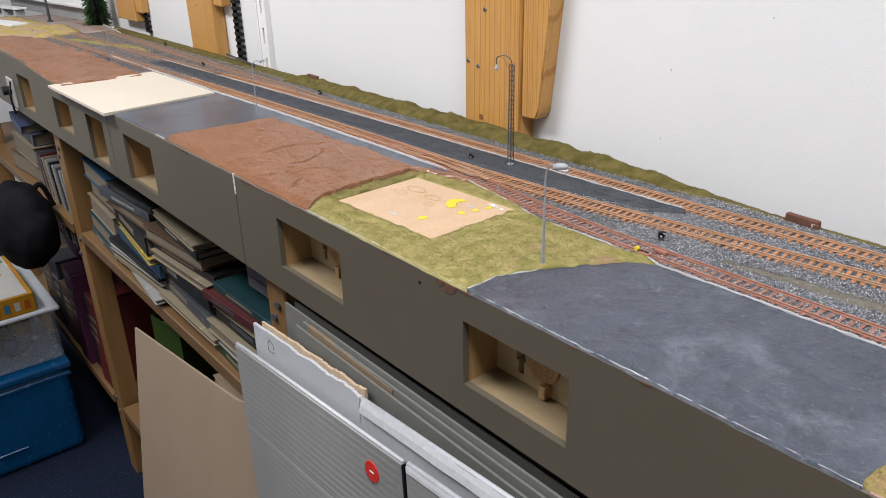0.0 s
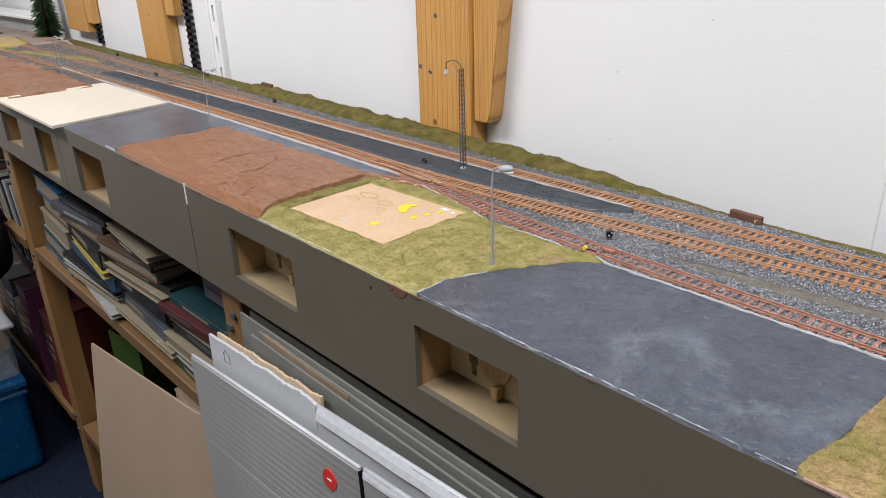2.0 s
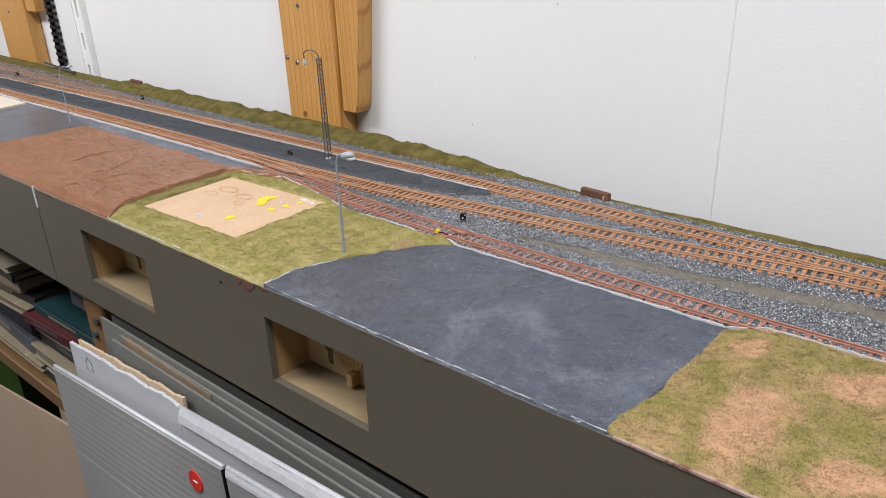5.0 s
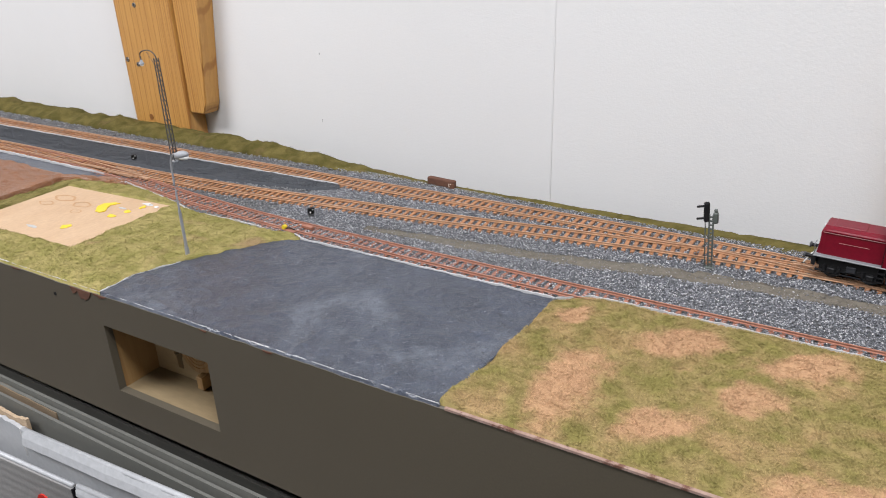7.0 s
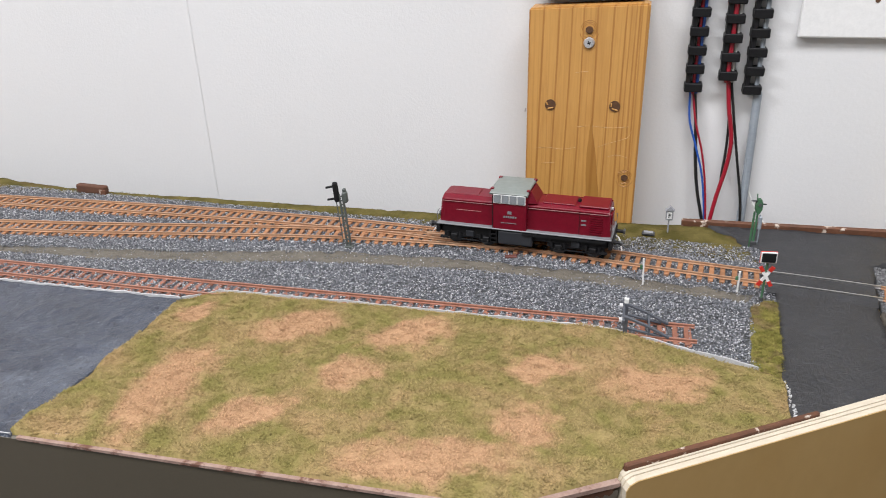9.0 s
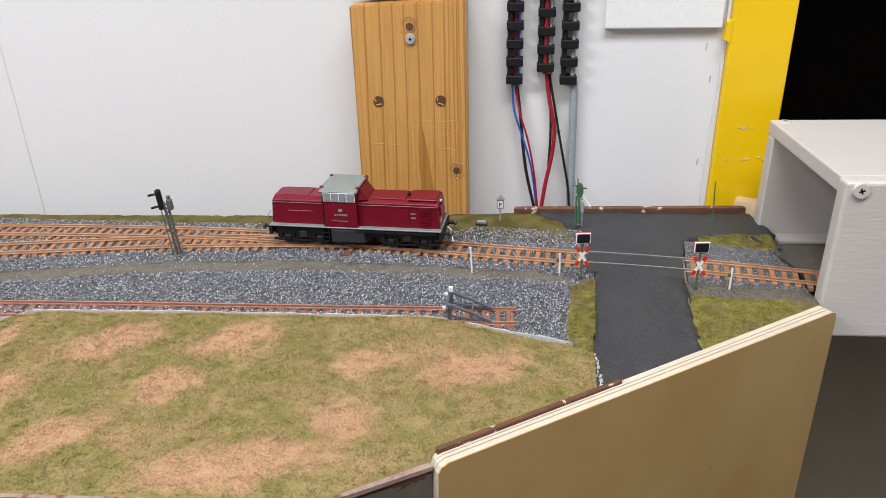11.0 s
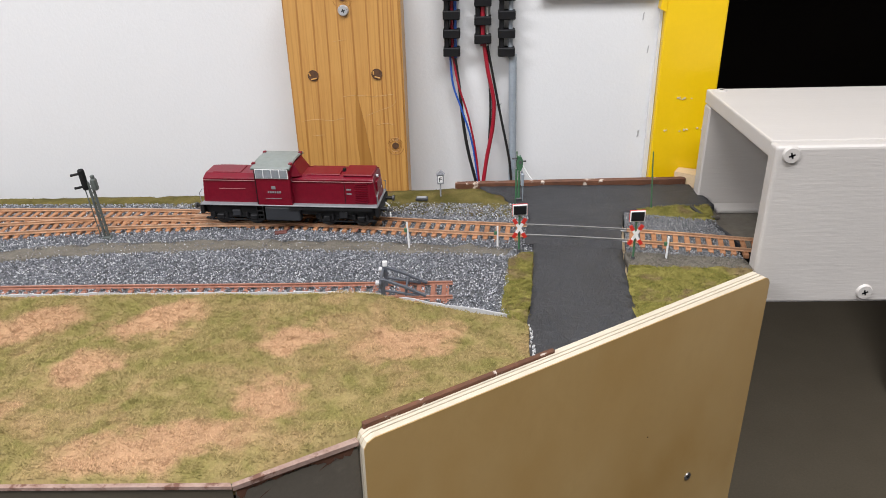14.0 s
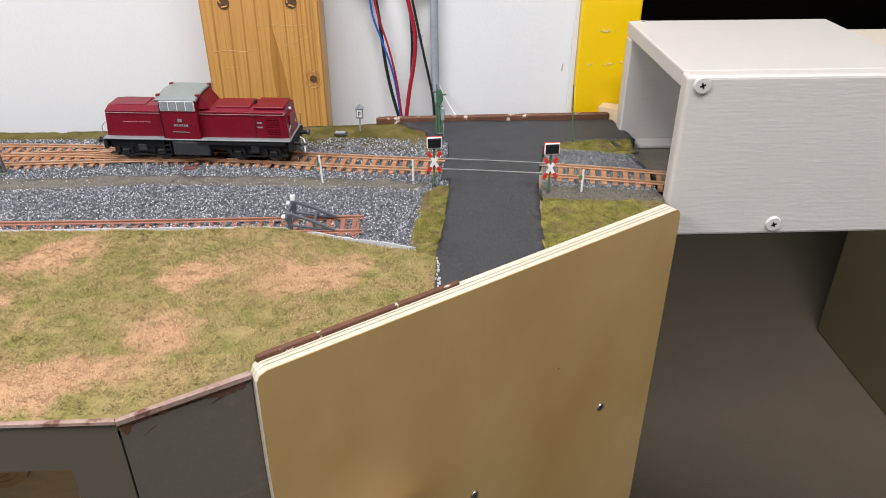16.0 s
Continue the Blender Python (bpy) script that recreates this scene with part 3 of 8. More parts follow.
M["milky"] = surface("milky_plastic", [(0.28, 0.295, 0.31), (0.33, 0.345, 0.36)], 20, 0.3, relief=0.05)
M["stones_far"] = stones("brownish_ballast_stones", [(0.06, 0.052, 0.048), (0.11, 0.098, 0.092), (0.16, 0.14, 0.13), (0.20, 0.17, 0.155), (0.28, 0.26, 0.25)])
M["stones_mid"] = stones("dull_grey_ballast_stones", [(0.075, 0.077, 0.082), (0.125, 0.127, 0.134), (0.17, 0.172, 0.178), (0.215, 0.216, 0.222), (0.34, 0.34, 0.345)])
M["hall_grey"] = surface("grey_rendered_wall", [(0.27, 0.27, 0.27), (0.34, 0.34, 0.335)], 40, 0.8, fine=400, relief=0.2)
M["plot_stain"] = surface("brown_water_stain", [(0.36, 0.195, 0.085), (0.44, 0.275, 0.145)], 160, 0.6, fine=700)
M["scuff"] = plain("pale_grey_scuff", (0.42, 0.42, 0.42), 0.7)
M["turf_road"] = meadow("olive_brown_turf", (0.136, 0.126, 0.031), (0.208, 0.182, 0.052), (0.17, 0.125, 0.06), 60, (0.5, 0.66), 5.3)

# ---- the room ----
def wall_y(x):
    return 0.364 - 0.028 * x


def back_y(x):
    return 0.334 - 0.028 * x


def structure(name, bm, material, label, category):
    return tagged(part(name, bm, material), label, category, kind="structure")


# back wall: from far left to the yellow door post, then a dark doorway
DOOR0, DOOR1 = 0.806, 1.75
structure("wall_north", prism([(-3.6, wall_y(-3.6)), (DOOR0, wall_y(DOOR0)), (DOOR0, wall_y(DOOR0) + 0.12), (-3.6, wall_y(-3.6) + 0.12)], 0, CEIL), M["wall"], "white painted wall with fine texture behind the model railway", "wall")
structure("wall_north_end", prism([(DOOR1, wall_y(DOOR1)), (2.6, wall_y(2.6)), (2.6, wall_y(2.6) + 0.12), (DOOR1, wall_y(DOOR1) + 0.12)], 0, CEIL), M["wall"], "white painted wall beyond the doorway", "wall")
structure("wall_north_lintel", prism([(DOOR0, wall_y(DOOR0)), (DOOR1, wall_y(DOOR1)), (DOOR1, wall_y(DOOR1) + 0.12), (DOOR0, wall_y(DOOR0) + 0.12)], 2.05, CEIL), M["wall"], "white painted wall above the doorway", "wall")
structure("wall_south", box(-3.6, 2.6, -2.7, -2.6, 0, CEIL), M["room"], "plain beige wall opposite the railway", "wall")
# out of view; made white to give the glossy ground its sheen
structure("wall_west", box(-3.7, -3.6, -2.7, 0.6, 0, CEIL), M["wall"], "unseen white end wall that reflects light onto the ground", "wall")
structure("wall_east", box(2.6, 2.7, -2.7, 0.6, 0, CEIL), M["room"], "plain beige end wall", "wall")
structure("floor", box(-3.7, 2.7, -2.7, 0.7, -0.1, 0), M["floor"], "dark blue speckled carpet floor", "floor")
structure("ceiling", box(-3.7, 2.7, -2.7, 0.7, CEIL, CEIL + 0.1), M["ceiling"], "plain white ceiling", "ceiling")
# dark room beyond the doorway: near-black paint gives its walls the unlit look
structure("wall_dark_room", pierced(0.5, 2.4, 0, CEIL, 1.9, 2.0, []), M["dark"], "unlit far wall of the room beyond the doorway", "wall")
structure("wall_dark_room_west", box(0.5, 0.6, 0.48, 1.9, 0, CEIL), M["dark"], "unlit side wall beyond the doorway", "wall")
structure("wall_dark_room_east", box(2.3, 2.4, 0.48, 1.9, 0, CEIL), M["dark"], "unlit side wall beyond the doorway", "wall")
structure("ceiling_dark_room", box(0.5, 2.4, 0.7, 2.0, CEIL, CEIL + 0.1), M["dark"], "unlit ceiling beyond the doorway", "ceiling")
structure("floor_dark_room", box(0.5, 2.4, 0.7, 2.0, -0.1, 0), M["lino"], "pale grey floor beyond the doorway", "floor")

# ---- the layout's body ----
layout = thing("model_railway_layout", "long grey-fronted model railway baseboard fixed along the wall", "model railway", (0, 0, TOP))
# openings in the front boards: x from, to, z from, to, above the ground's level
POCKETS = [(-1.47, -1.36, -0.095, -0.02), (-1.185, -1.075, -0.088, -0.028), (-0.975, -0.885, -0.105, -0.026), (-0.784, -0.668, -0.097, -0.026),
           (-0.302, -0.180, -0.083, -0.027), (-0.006, 0.101, -0.085, -0.028), (0.387, 0.496, -0.084, -0.026)]


def edge_dip(x):
    """The worn top edge of the front boards."""
    return -0.0010 + 0.0005 * noise.noise((x * 25, 0, 5)) + 0.0007 * noise.noise((x * 90, 0, 8)) - 0.0012 * max(0, noise.noise((x * 14, 0, 2))) + (0.016 * max(0, min(1, (-1.15 - x) / 0.3)) if x < -1.15 else 0)


for a, b in ((-2.6, -0.853), (-0.8515, -0.397), (-0.3957, 0.5185)):
    bm = pierced(a, b, -0.113, -0.012, 0.0, 0.006, [h for h in POCKETS if a < h[0] < b])
    n = int((b - a) / 0.006)
    rows = []
    for i in range(n + 1):
        x = a + (b - a) * i / n
        rows.append([bm.verts.new((x, y, z)) for y, z in ((0.0, -0.012), (0.0, edge_dip(x) - 0.001), (0.001, edge_dip(x)), (0.006, edge_dip(x)), (0.006, -0.012))])
    for p, q in zip(rows, rows[1:]):
        for k in range(4):
            bm.faces.new((p[k], q[k], q[k + 1], p[k + 1]))
    part("fascia_panel", bm, M["fascia"], layout, "grey-painted front board with open pockets")
# chips where the paint has gone, and filler along the top edge
rnd = random.Random(5)
for x, w, h in ((-0.036, 0.024, 0.010), (-0.009, 0.014, 0.004), (-0.575, 0.05, 0.003), (-0.38, 0.03, 0.003), (-0.11, 0.012, 0.003), (0.155, 0.008, 0.002), (0.10, 0.006, 0.002), (-0.545, 0.02, 0.004)):
    n = 9
    up = [(x + w * i / n, edge_dip(x) - 0.0012) for i in range(n + 1)]
    dn = [(x + w * i / n, edge_dip(x) - 0.0015 - h * (math.sin(math.pi * i / n) ** 0.4) * rnd.uniform(0.15, 0.85)) for i in range(n, -1, -1)]
    bm = bmesh.new()
    f = bm.faces.new([bm.verts.new((px, -0.0005, pz)) for px, pz in up + dn])
    r = bmesh.ops.extrude_face_region(bm, geom=[f])
    bmesh.ops.translate(bm, vec=(0, 0.002, 0), verts=[v for v in r["geom"] if isinstance(v, bmesh.types.BMVert)])
    part("paint_chip", bm, M["chip"], layout, "bare brown wood where paint has chipped")
part("filler_crack", prism([(-0.3975, -0.0006), (-0.3945, -0.0006), (-0.3945, 0.004), (-0.3975, 0.004)], -0.024, 0.0), M["plaster"], layout, "white filler over the joint of two boards")
part("joint_line", box(-0.3968, -0.3960, -0.0004, 0.004, -0.112, -0.024), M["dark_metal"], layout, "dark open joint between two front boards")
part("bolt_hole", rod((-0.058, -0.0006, -0.014), (-0.058, 0.004, -0.014), 0.0013, n=10), M["black"], layout)


def plaster_edge(pts, w, z0, z1, seed, front=-9.0):
    """A thin uneven white rim along a line of ground."""
    bm = bmesh.new()
    rows = []
    p = [Vector((*q, 0)) for q in ragged(pts, 0.003, 0.0006, closed=False)]
    for i, c in enumerate(p):
        d = (p[min(i + 1, len(p) - 1)] - p[max(i - 1, 0)])
        d = d.normalized() if d.length > 0 else Vector((1, 0, 0))
        s = Vector((-d.y, d.x, 0))
        ww = w * (0.55 + 0.9 * abs(noise.noise((c.x * 70, c.y * 70, seed))))
        zz = z1 + 0.0006 * noise.noise((c.x * 150, c.y * 150, seed + 2))
        c.y = max(c.y, front + ww)
        rows.append([bm.verts.new(c + s * o + Vector((0, 0, z))) for o, z in ((-ww, z0), (-ww * 0.7, zz), (ww * 0.7, zz), (ww, z0))])
    for a, b in zip(rows, rows[1:]):
        for k in range(3):
            bm.faces.new((a[k], b[k], b[k + 1], a[k + 1]))
    return bm


for a, b, c, d in POCKETS:
    mid = a + 0.22 * (b - a)
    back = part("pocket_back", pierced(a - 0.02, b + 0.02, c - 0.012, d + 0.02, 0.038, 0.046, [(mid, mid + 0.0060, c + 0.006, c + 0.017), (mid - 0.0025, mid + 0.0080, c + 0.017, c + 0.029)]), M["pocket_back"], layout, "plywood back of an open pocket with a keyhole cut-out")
    ring = bmesh.new()
    bmesh.ops.create_cone(ring, cap_ends=True, segments=28, radius1=0.0175, radius2=0.0172, depth=0.003, matrix=pose(a + 0.47 * (b - a), 0.0368, (c + d) / 2 - 0.001, 90, 0, 0))
    disc = part("wood_disc", ring, M["pocket_side"], back, "sawn round of softwood with growth rings")
    for rr in (0.004, 0.007, 0.010, 0.013):
        part("growth_ring", tube([(a + 0.47 * (b - a) + rr * math.cos(t * math.pi / 12), 0.0352, (c + d) / 2 - 0.001 + rr * math.sin(t * math.pi / 12)) for t in range(25)], 0.0003, 4), M["pine_dark"], disc)
    if b < 0.3:
        part("pocket_block", box(a + 0.50 * (b - a), a + 0.56 * (b - a), 0.029, 0.038, c + 0.001, c + 0.012, 0.0004), M["pocket_side"], back)
    part("pocket_side", box(a - 0.012, a - 0.0006, 0.0065, 0.038, c - 0.01, d + 0.012), M["pocket_side"], layout, "pine side of a pocket")
    part("pocket_side", box(b + 0.0006, b + 0.012, 0.0065, 0.038, c - 0.01, d + 0.012), M["pocket_side"], layout)
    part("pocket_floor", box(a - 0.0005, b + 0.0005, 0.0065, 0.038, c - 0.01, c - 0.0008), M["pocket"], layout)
edge = [(-2.6, 0.0095), (0.516, 0.0095), (0.562, 0.036), (0.783, 0.172), (0.788, 0.30), (0.785, 0.312), (0.62, 0.315), (0.57, 0.310), (0.5, 0.305), (0.1, 0.307), (0.0, 0.318), (-0.2, back_y(-0.2)), (-2.6, back_y(-2.6))]
part("baseboard_top", prism(edge, -0.016, -0.0065), M["ply"], layout, "plywood baseboard under the scenery")
# angled end of the front
ANG = Vector((0.566 - 0.5195, 0.026, 0)).normalized()
part("fascia_panel", prism([(0.5195, 0.0), (0.5655, 0.0255), (0.561, 0.0335), (0.5175, 0.0095)], -0.113, -0.005), M["fascia_end"], layout, "short grey end board set at an angle")
part("fascia_cap", prism([(0.5193, -0.0012), (0.5662, 0.0248), (0.560, 0.0345), (0.5155, 0.0105)], -0.0026, -0.0004), M["pink_rim"], layout, "worn pinkish-brown top edge")
part("fascia_cap", prism([(0.285, -0.0006), (0.5190, -0.0010), (0.5150, 0.006), (0.285, 0.006)], -0.0019, -0.0004), M["pink_rim"], layout)
smear = bmesh.new()
n = 120
top_pts, low_pts = [], []
for i in range(n + 1):
    t = i / n
    q = Vector((0.5200, 0.0003, 0)) + ANG * 0.0512 * t + Vector((ANG.y, -ANG.x, 0)) * 0.0003
    depth = float(np.interp(t, [0, 0.06, 0.14, 0.3, 0.5, 0.62, 0.72, 0.9, 0.94, 1.0], [0.0046, 0.0042, 0.0024, 0.0022, 0.0016, 0.0022, 0.0040, 0.0058, 0.0050, 0.0004]))
    depth *= max(0.15, 0.85 + 0.8 * noise.noise((t * 14, 1, 4)) + 0.35 * noise.noise((t * 60, 2, 4)))
    top_pts.append(smear.verts.new((q.x, q.y, -0.0024)))
    low_pts.append(smear.verts.new((q.x, q.y, -0.0026 - depth)))
for i in range(n):
    smear.faces.new((top_pts[i], top_pts[i + 1], low_pts[i + 1], low_pts[i]))
for a0, a1, z0, z1, w in ((0.13, 0.26, -0.0125, -0.0088, 0.0006), (0.66, 0.76, -0.0092, -0.0066, 0.0007), (0.70, 0.84, -0.0080, -0.0058, 0.0006)):
    q = [Vector((0.5200, 0.0003, 0)) + ANG * 0.0512 * (a0 + (a1 - a0) * k / 6) + Vector((ANG.y, -ANG.x, 0)) * 0.00034 for k in range(7)]
    up = [smear.verts.new((p.x, p.y, z0 + (z1 - z0) * k / 6 + w * math.sin(math.pi * k / 6) * (0.7 + 0.5 * noise.noise((k * 0.9, a0, 0))))) for k, p in enumerate(q)]
    dn = [smear.verts.new((p.x, p.y, z0 + (z1 - z0) * k / 6 - 0.0001)) for k, p in enumerate(q)]
    for k in range(6):
        smear.faces.new((up[k], up[k + 1], dn[k + 1], dn[k]))
part("stain_drip", smear, M["chip"], layout, "brown stain run down the end board")

# ---- ground of the layout ----
FIELD_R = [(0.281, 0.0014), (0.519, 0.0012), (0.5645, 0.0275), (0.568, 0.034), (0.638, 0.077), (0.644, 0.080), (0.646, 0.116), (0.640, 0.121), (0.600, 0.1340), (0.580, 0.1405), (0.562, 0.1465), (0.546, 0.1492), (0.402, 0.1515), (0.310, 0.1505), (0.293, 0.137), (0.291, 0.135), (0.290, 0.108), (0.287, 0.058)]
YARD = [(-0.001, 0.0002), (0.281, 0.0002), (0.287, 0.058), (0.290, 0.108), (0.293, 0.1375), (0.231, 0.1378), (0.157, 0.1388), (0.067, 0.1388), (0.049, 0.125), (0.031, 0.099), (0.012, 0.066), (-0.002, 0.031)]
FIELD_L = [(-0.233, 0.0005), (-0.001, 0.0002), (-0.002, 0.031), (0.012, 0.066), (0.031, 0.099), (0.049, 0.125), (0.0665, 0.139), (0.0495, 0.1477), (0.037, 0.1395), (0.008, 0.1438), (-0.023, 0.1443), (-0.059, 0.1428), (-0.080, 0.1466), (-0.090, 0.1503), (-0.115, 0.1562), (-0.163, 0.166), (-0.205, 0.163), (-0.243, 0.158), (-0.240, 0.140), (-0.095, 0.1465), (-0.0925, 0.0405), (-0.236, 0.0355), (-0.253, 0.028)]
TURF_S = [(-0.253, 0.028), (-0.236, 0.0355), (-0.240, 0.140), (-0.243, 0.158), (-0.262, 0.147), (-0.259, 0.11), (-0.258, 0.061)]
MUD = [(-0.602, 0.004), (-0.50, 0.001), (-0.233, 0.0005), (-0.253, 0.028), (-0.258, 0.061), (-0.259, 0.11), (-0.262, 0.147), (-0.243, 0.1585), (-0.206, 0.1635), (-0.185, 0.166), (-0.20, 0.1715), (-0.235, 0.1660), (-0.27, 0.1590), (-0.30, 0.1560), (-0.42, 0.1550), (-0.50, 0.1550), (-0.596, 0.153)]
YARD_L = [(-0.802, 0.0005), (-0.602, 0.004), (-0.596, 0.153), (-0.50, 0.1550), (-0.42, 0.1550), (-0.30, 0.1560), (-0.27, 0.1590), (-0.235, 0.1660), (-0.215, 0.1725), (-0.232, 0.1795), (-0.40, 0.182), (-0.534, 0.1825), (-0.70, 0.183), (-0.87, 0.180), (-0.87, 0.0005)]
ROAD = [(0.644, 0.080), (0.704, 0.115), (0.709, 0.166), (0.714, 0.212), (0.727, 0.262), (0.738, 0.2695), (0.794, 0.2725), (0.787, 0.312), (0.781, 0.3125), (0.626, 0.3165), (0.642, 0.298), (0.660, 0.275), (0.658, 0.206), (0.652, 0.155), (0.646, 0.118)]
TURF_R = [(0.704, 0.115), (0.783, 0.164), (0.785, 0.173), (0.76, 0.175), (0.713, 0.179), (0.709, 0.166)]
TURF_M = [(0.646, 0.116), (0.652, 0.155), (0.657, 0.200), (0.650, 0.200), (0.641, 0.192), (0.637, 0.16), (0.632, 0.1245), (0.640, 0.1212)]
TURF_B = [(0.738, 0.258), (0.786, 0.246), (0.79, 0.272), (0.738, 0.269)]
BED = [(-2.6, 0.15), (-0.9, 0.18), (-0.87, 0.1805), (-0.7, 0.1835), (-0.225, 0.182), (-0.163, 0.1665), (-0.115, 0.1565), (-0.080, 0.1470), (-0.059, 0.1430), (0.032, 0.1395), (0.07, 0.1385), (0.291, 0.1375), (0.310, 0.151), (0.546, 0.150), (0.64, 0.1215), (0.637, 0.16), (0.640, 0.192), (0.657, 0.2), (0.66, 0.275), (0.65, 0.285), (0.55, 0.288), (0.3, 0.294), (0.05, 0.308), (-0.2, 0.318), (-0.8, 0.33), (-2.6, 0.37)]
BED_R = [(0.713, 0.179), (0.785, 0.173), (0.786, 0.246), (0.738, 0.258), (0.727, 0.262)]


def ripple(amp, s, lift=0.0, seed=0.0):
    return lambda x, y: lift + amp * fbm(x, y, s, seed)


CRACKS = [[(-0.423, 0.012), (-0.425, 0.037), (-0.438, 0.069), (-0.437, 0.101), (-0.421, 0.138)], [(-0.367, 0.058), (-0.366, 0.078), (-0.380, 0.104), (-0.403, 0.121)], [(-0.349, 0.040), (-0.340, 0.054), (-0.337, 0.070)],
          [(-0.30, 0.02), (-0.315, 0.042)], [(-0.35, 0.012), (-0.345, 0.028)]]


def crack_depth(x, y):
    """How near a point lies to one of the long cracks, 1 on it and 0 beside."""
    px, py = x + 0.004 * noise.noise((x * 60, y * 60, 1)), y + 0.004 * noise.noise((x * 60, y * 60, 9))
    best = 1.0
    for line in CRACKS:
        for (ax, ay), (bx, by) in zip(line, line[1:]):
            t = max(0, min(1, ((px - ax) * (bx - ax) + (py - ay) * (by - ay)) / ((bx - ax) ** 2 + (by - ay) ** 2)))
            best = min(best, math.hypot(px - ax - t * (bx - ax), py - ay - t * (by - ay)))
    return max(0.0, 1 - best / 0.0024)


def mud_z(x, y):
    """Trowelled plaster: nearly flat with fine strokes, a raised back and a few long cracks."""
    edge = min(1.0, max(0.0, (y - 0.001) / 0.008))
    swell = 0.0040 + 0.0022 * fbm(x, y, 16, 1) + 0.0011 * fbm(x * 0.6, y * 1.6, 90, 4)
    grain = 0.0005 * noise.noise((x * 240, y * 280, 16)) + 0.0011 * max(0, noise.noise((x * 120, y * 170, 6)))
    torn = noise.noise((x * 22, y * 30, 3))
    return 0.0008 + edge * (swell + grain) - 0.0075 * crack_depth(x, y) * max(0.25, min(1.0, 0.7 + 1.2 * torn))


def turf_z(x, y):
    """Uneven turf that thins out to the front edge."""
    return 0.0004 + (0.0014 + 0.0024 * fbm(x, y, 30)) * max(0.0, min(1.0, (y - 0.001) / 0.008))


def meadow_z(x, y):
    """The right-hand field: a little raised towards the siding."""
    back = float(np.interp(x, [0.29, 0.31, 0.40, 0.546, 0.562, 0.60, 0.646], [0.137, 0.1505, 0.1515, 0.1492, 0.1465, 0.134, 0.116]))
    thin = max(0.0, min(1.0, (back - y) / 0.006))
    return 0.0002 + thin * (0.0012 + 0.0026 * fbm(x, y, 26)) + thin * 0.0022 * max(0, min(1, (y - 0.10) / 0.035)) * max(0, min(1, (x - 0.29) / 0.03)) * max(0, min(1, (0.63 - x) / 0.06))


def yard_z(x, y):
    """Hand-laid plaster: a soft swell with small knobs."""
    return 0.0005 + 0.0008 * fbm(x, y, 45) + 0.0004 * noise.noise((x * 170, y * 170, 2)) + 0.0007 * max(0, 1 - abs(noise.noise((x * 34, y * 52, 7))) * 12)


part("asphalt_yard", sheet(ragged(YARD, keep=lambda x, y: y < 0.001), yard_z, 0.0019, -0.007), M["asphalt"], layout, "black-painted yard with whitish scuffs and painted sheen", True)
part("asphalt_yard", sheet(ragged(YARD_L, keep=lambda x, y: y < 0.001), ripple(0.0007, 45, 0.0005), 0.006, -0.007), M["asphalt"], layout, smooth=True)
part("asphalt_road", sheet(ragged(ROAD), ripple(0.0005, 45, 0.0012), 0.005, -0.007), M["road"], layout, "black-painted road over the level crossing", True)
part("meadow", sheet(ragged(FIELD_R, wobble=0.0012, keep=lambda x, y: y < 0.003 or (x > 0.515 and y < 0.09)), meadow_z, 0.0045, -0.007), M["meadow"], layout, "olive meadow with dry salmon patches", True)
part("turf", sheet(ragged(FIELD_L, wobble=0.0012, keep=lambda x, y: y < 0.001), turf_z, 0.0045, -0.007), M["turf"], layout, "olive turf", True)
for poly in (TURF_R, TURF_M, TURF_B, TURF_S):
    part("turf", sheet(ragged(poly, wobble=0.0012), ripple(0.002, 40, 0.0012), 0.004, -0.007), M["turf"] if poly is TURF_S else M["turf_road"], layout, smooth=True)
part("mud_ground", sheet(ragged(MUD, wobble=0.0015, keep=lambda x, y: y < 0.006), mud_z, 0.00135, -0.007), M["mud"], layout, "glossy brown trowelled plaster with cracks", True)
plot = part("plywood_plot", prism([(-0.235, 0.037), (-0.094, 0.042), (-0.095, 0.1455), (-0.239, 0.1395)], -0.007, 0.0008), M["ply_plot"], layout, "bare plywood plot with stains")
comet = [(-0.152, 0.108), (-0.1575, 0.114), (-0.158, 0.122), (-0.150, 0.1285), (-0.144, 0.1280), (-0.1485, 0.120), (-0.146, 0.1155), (-0.1395, 0.108), (-0.1415, 0.1035), (-0.148, 0.104)]
part("paint_splash", prism(ragged(comet, 0.002, 0.0008), 0.0, 0.0014), M["bright_yellow"], plot, "large yellow paint splash")
for px, py, w, h in ((-0.124, 0.103, 0.0085, 0.008), (-0.120, 0.117, 0.007, 0.007), (-0.116, 0.131, 0.005, 0.007), (-0.139, 0.068, 0.009, 0.008)):
    k = [(px + w * 0.5 * (1 + 0.25 * math.sin(3 * a + px * 99)) * math.cos(a), py + h * 0.5 * (1 + 0.3 * math.sin(2 * a + py * 77)) * math.sin(a)) for a in [2 * math.pi * i / 14 for i in range(14)]]
    part("paint_splash", prism(k, 0.0, 0.0012), M["bright_yellow"], plot, "yellow paint splash")
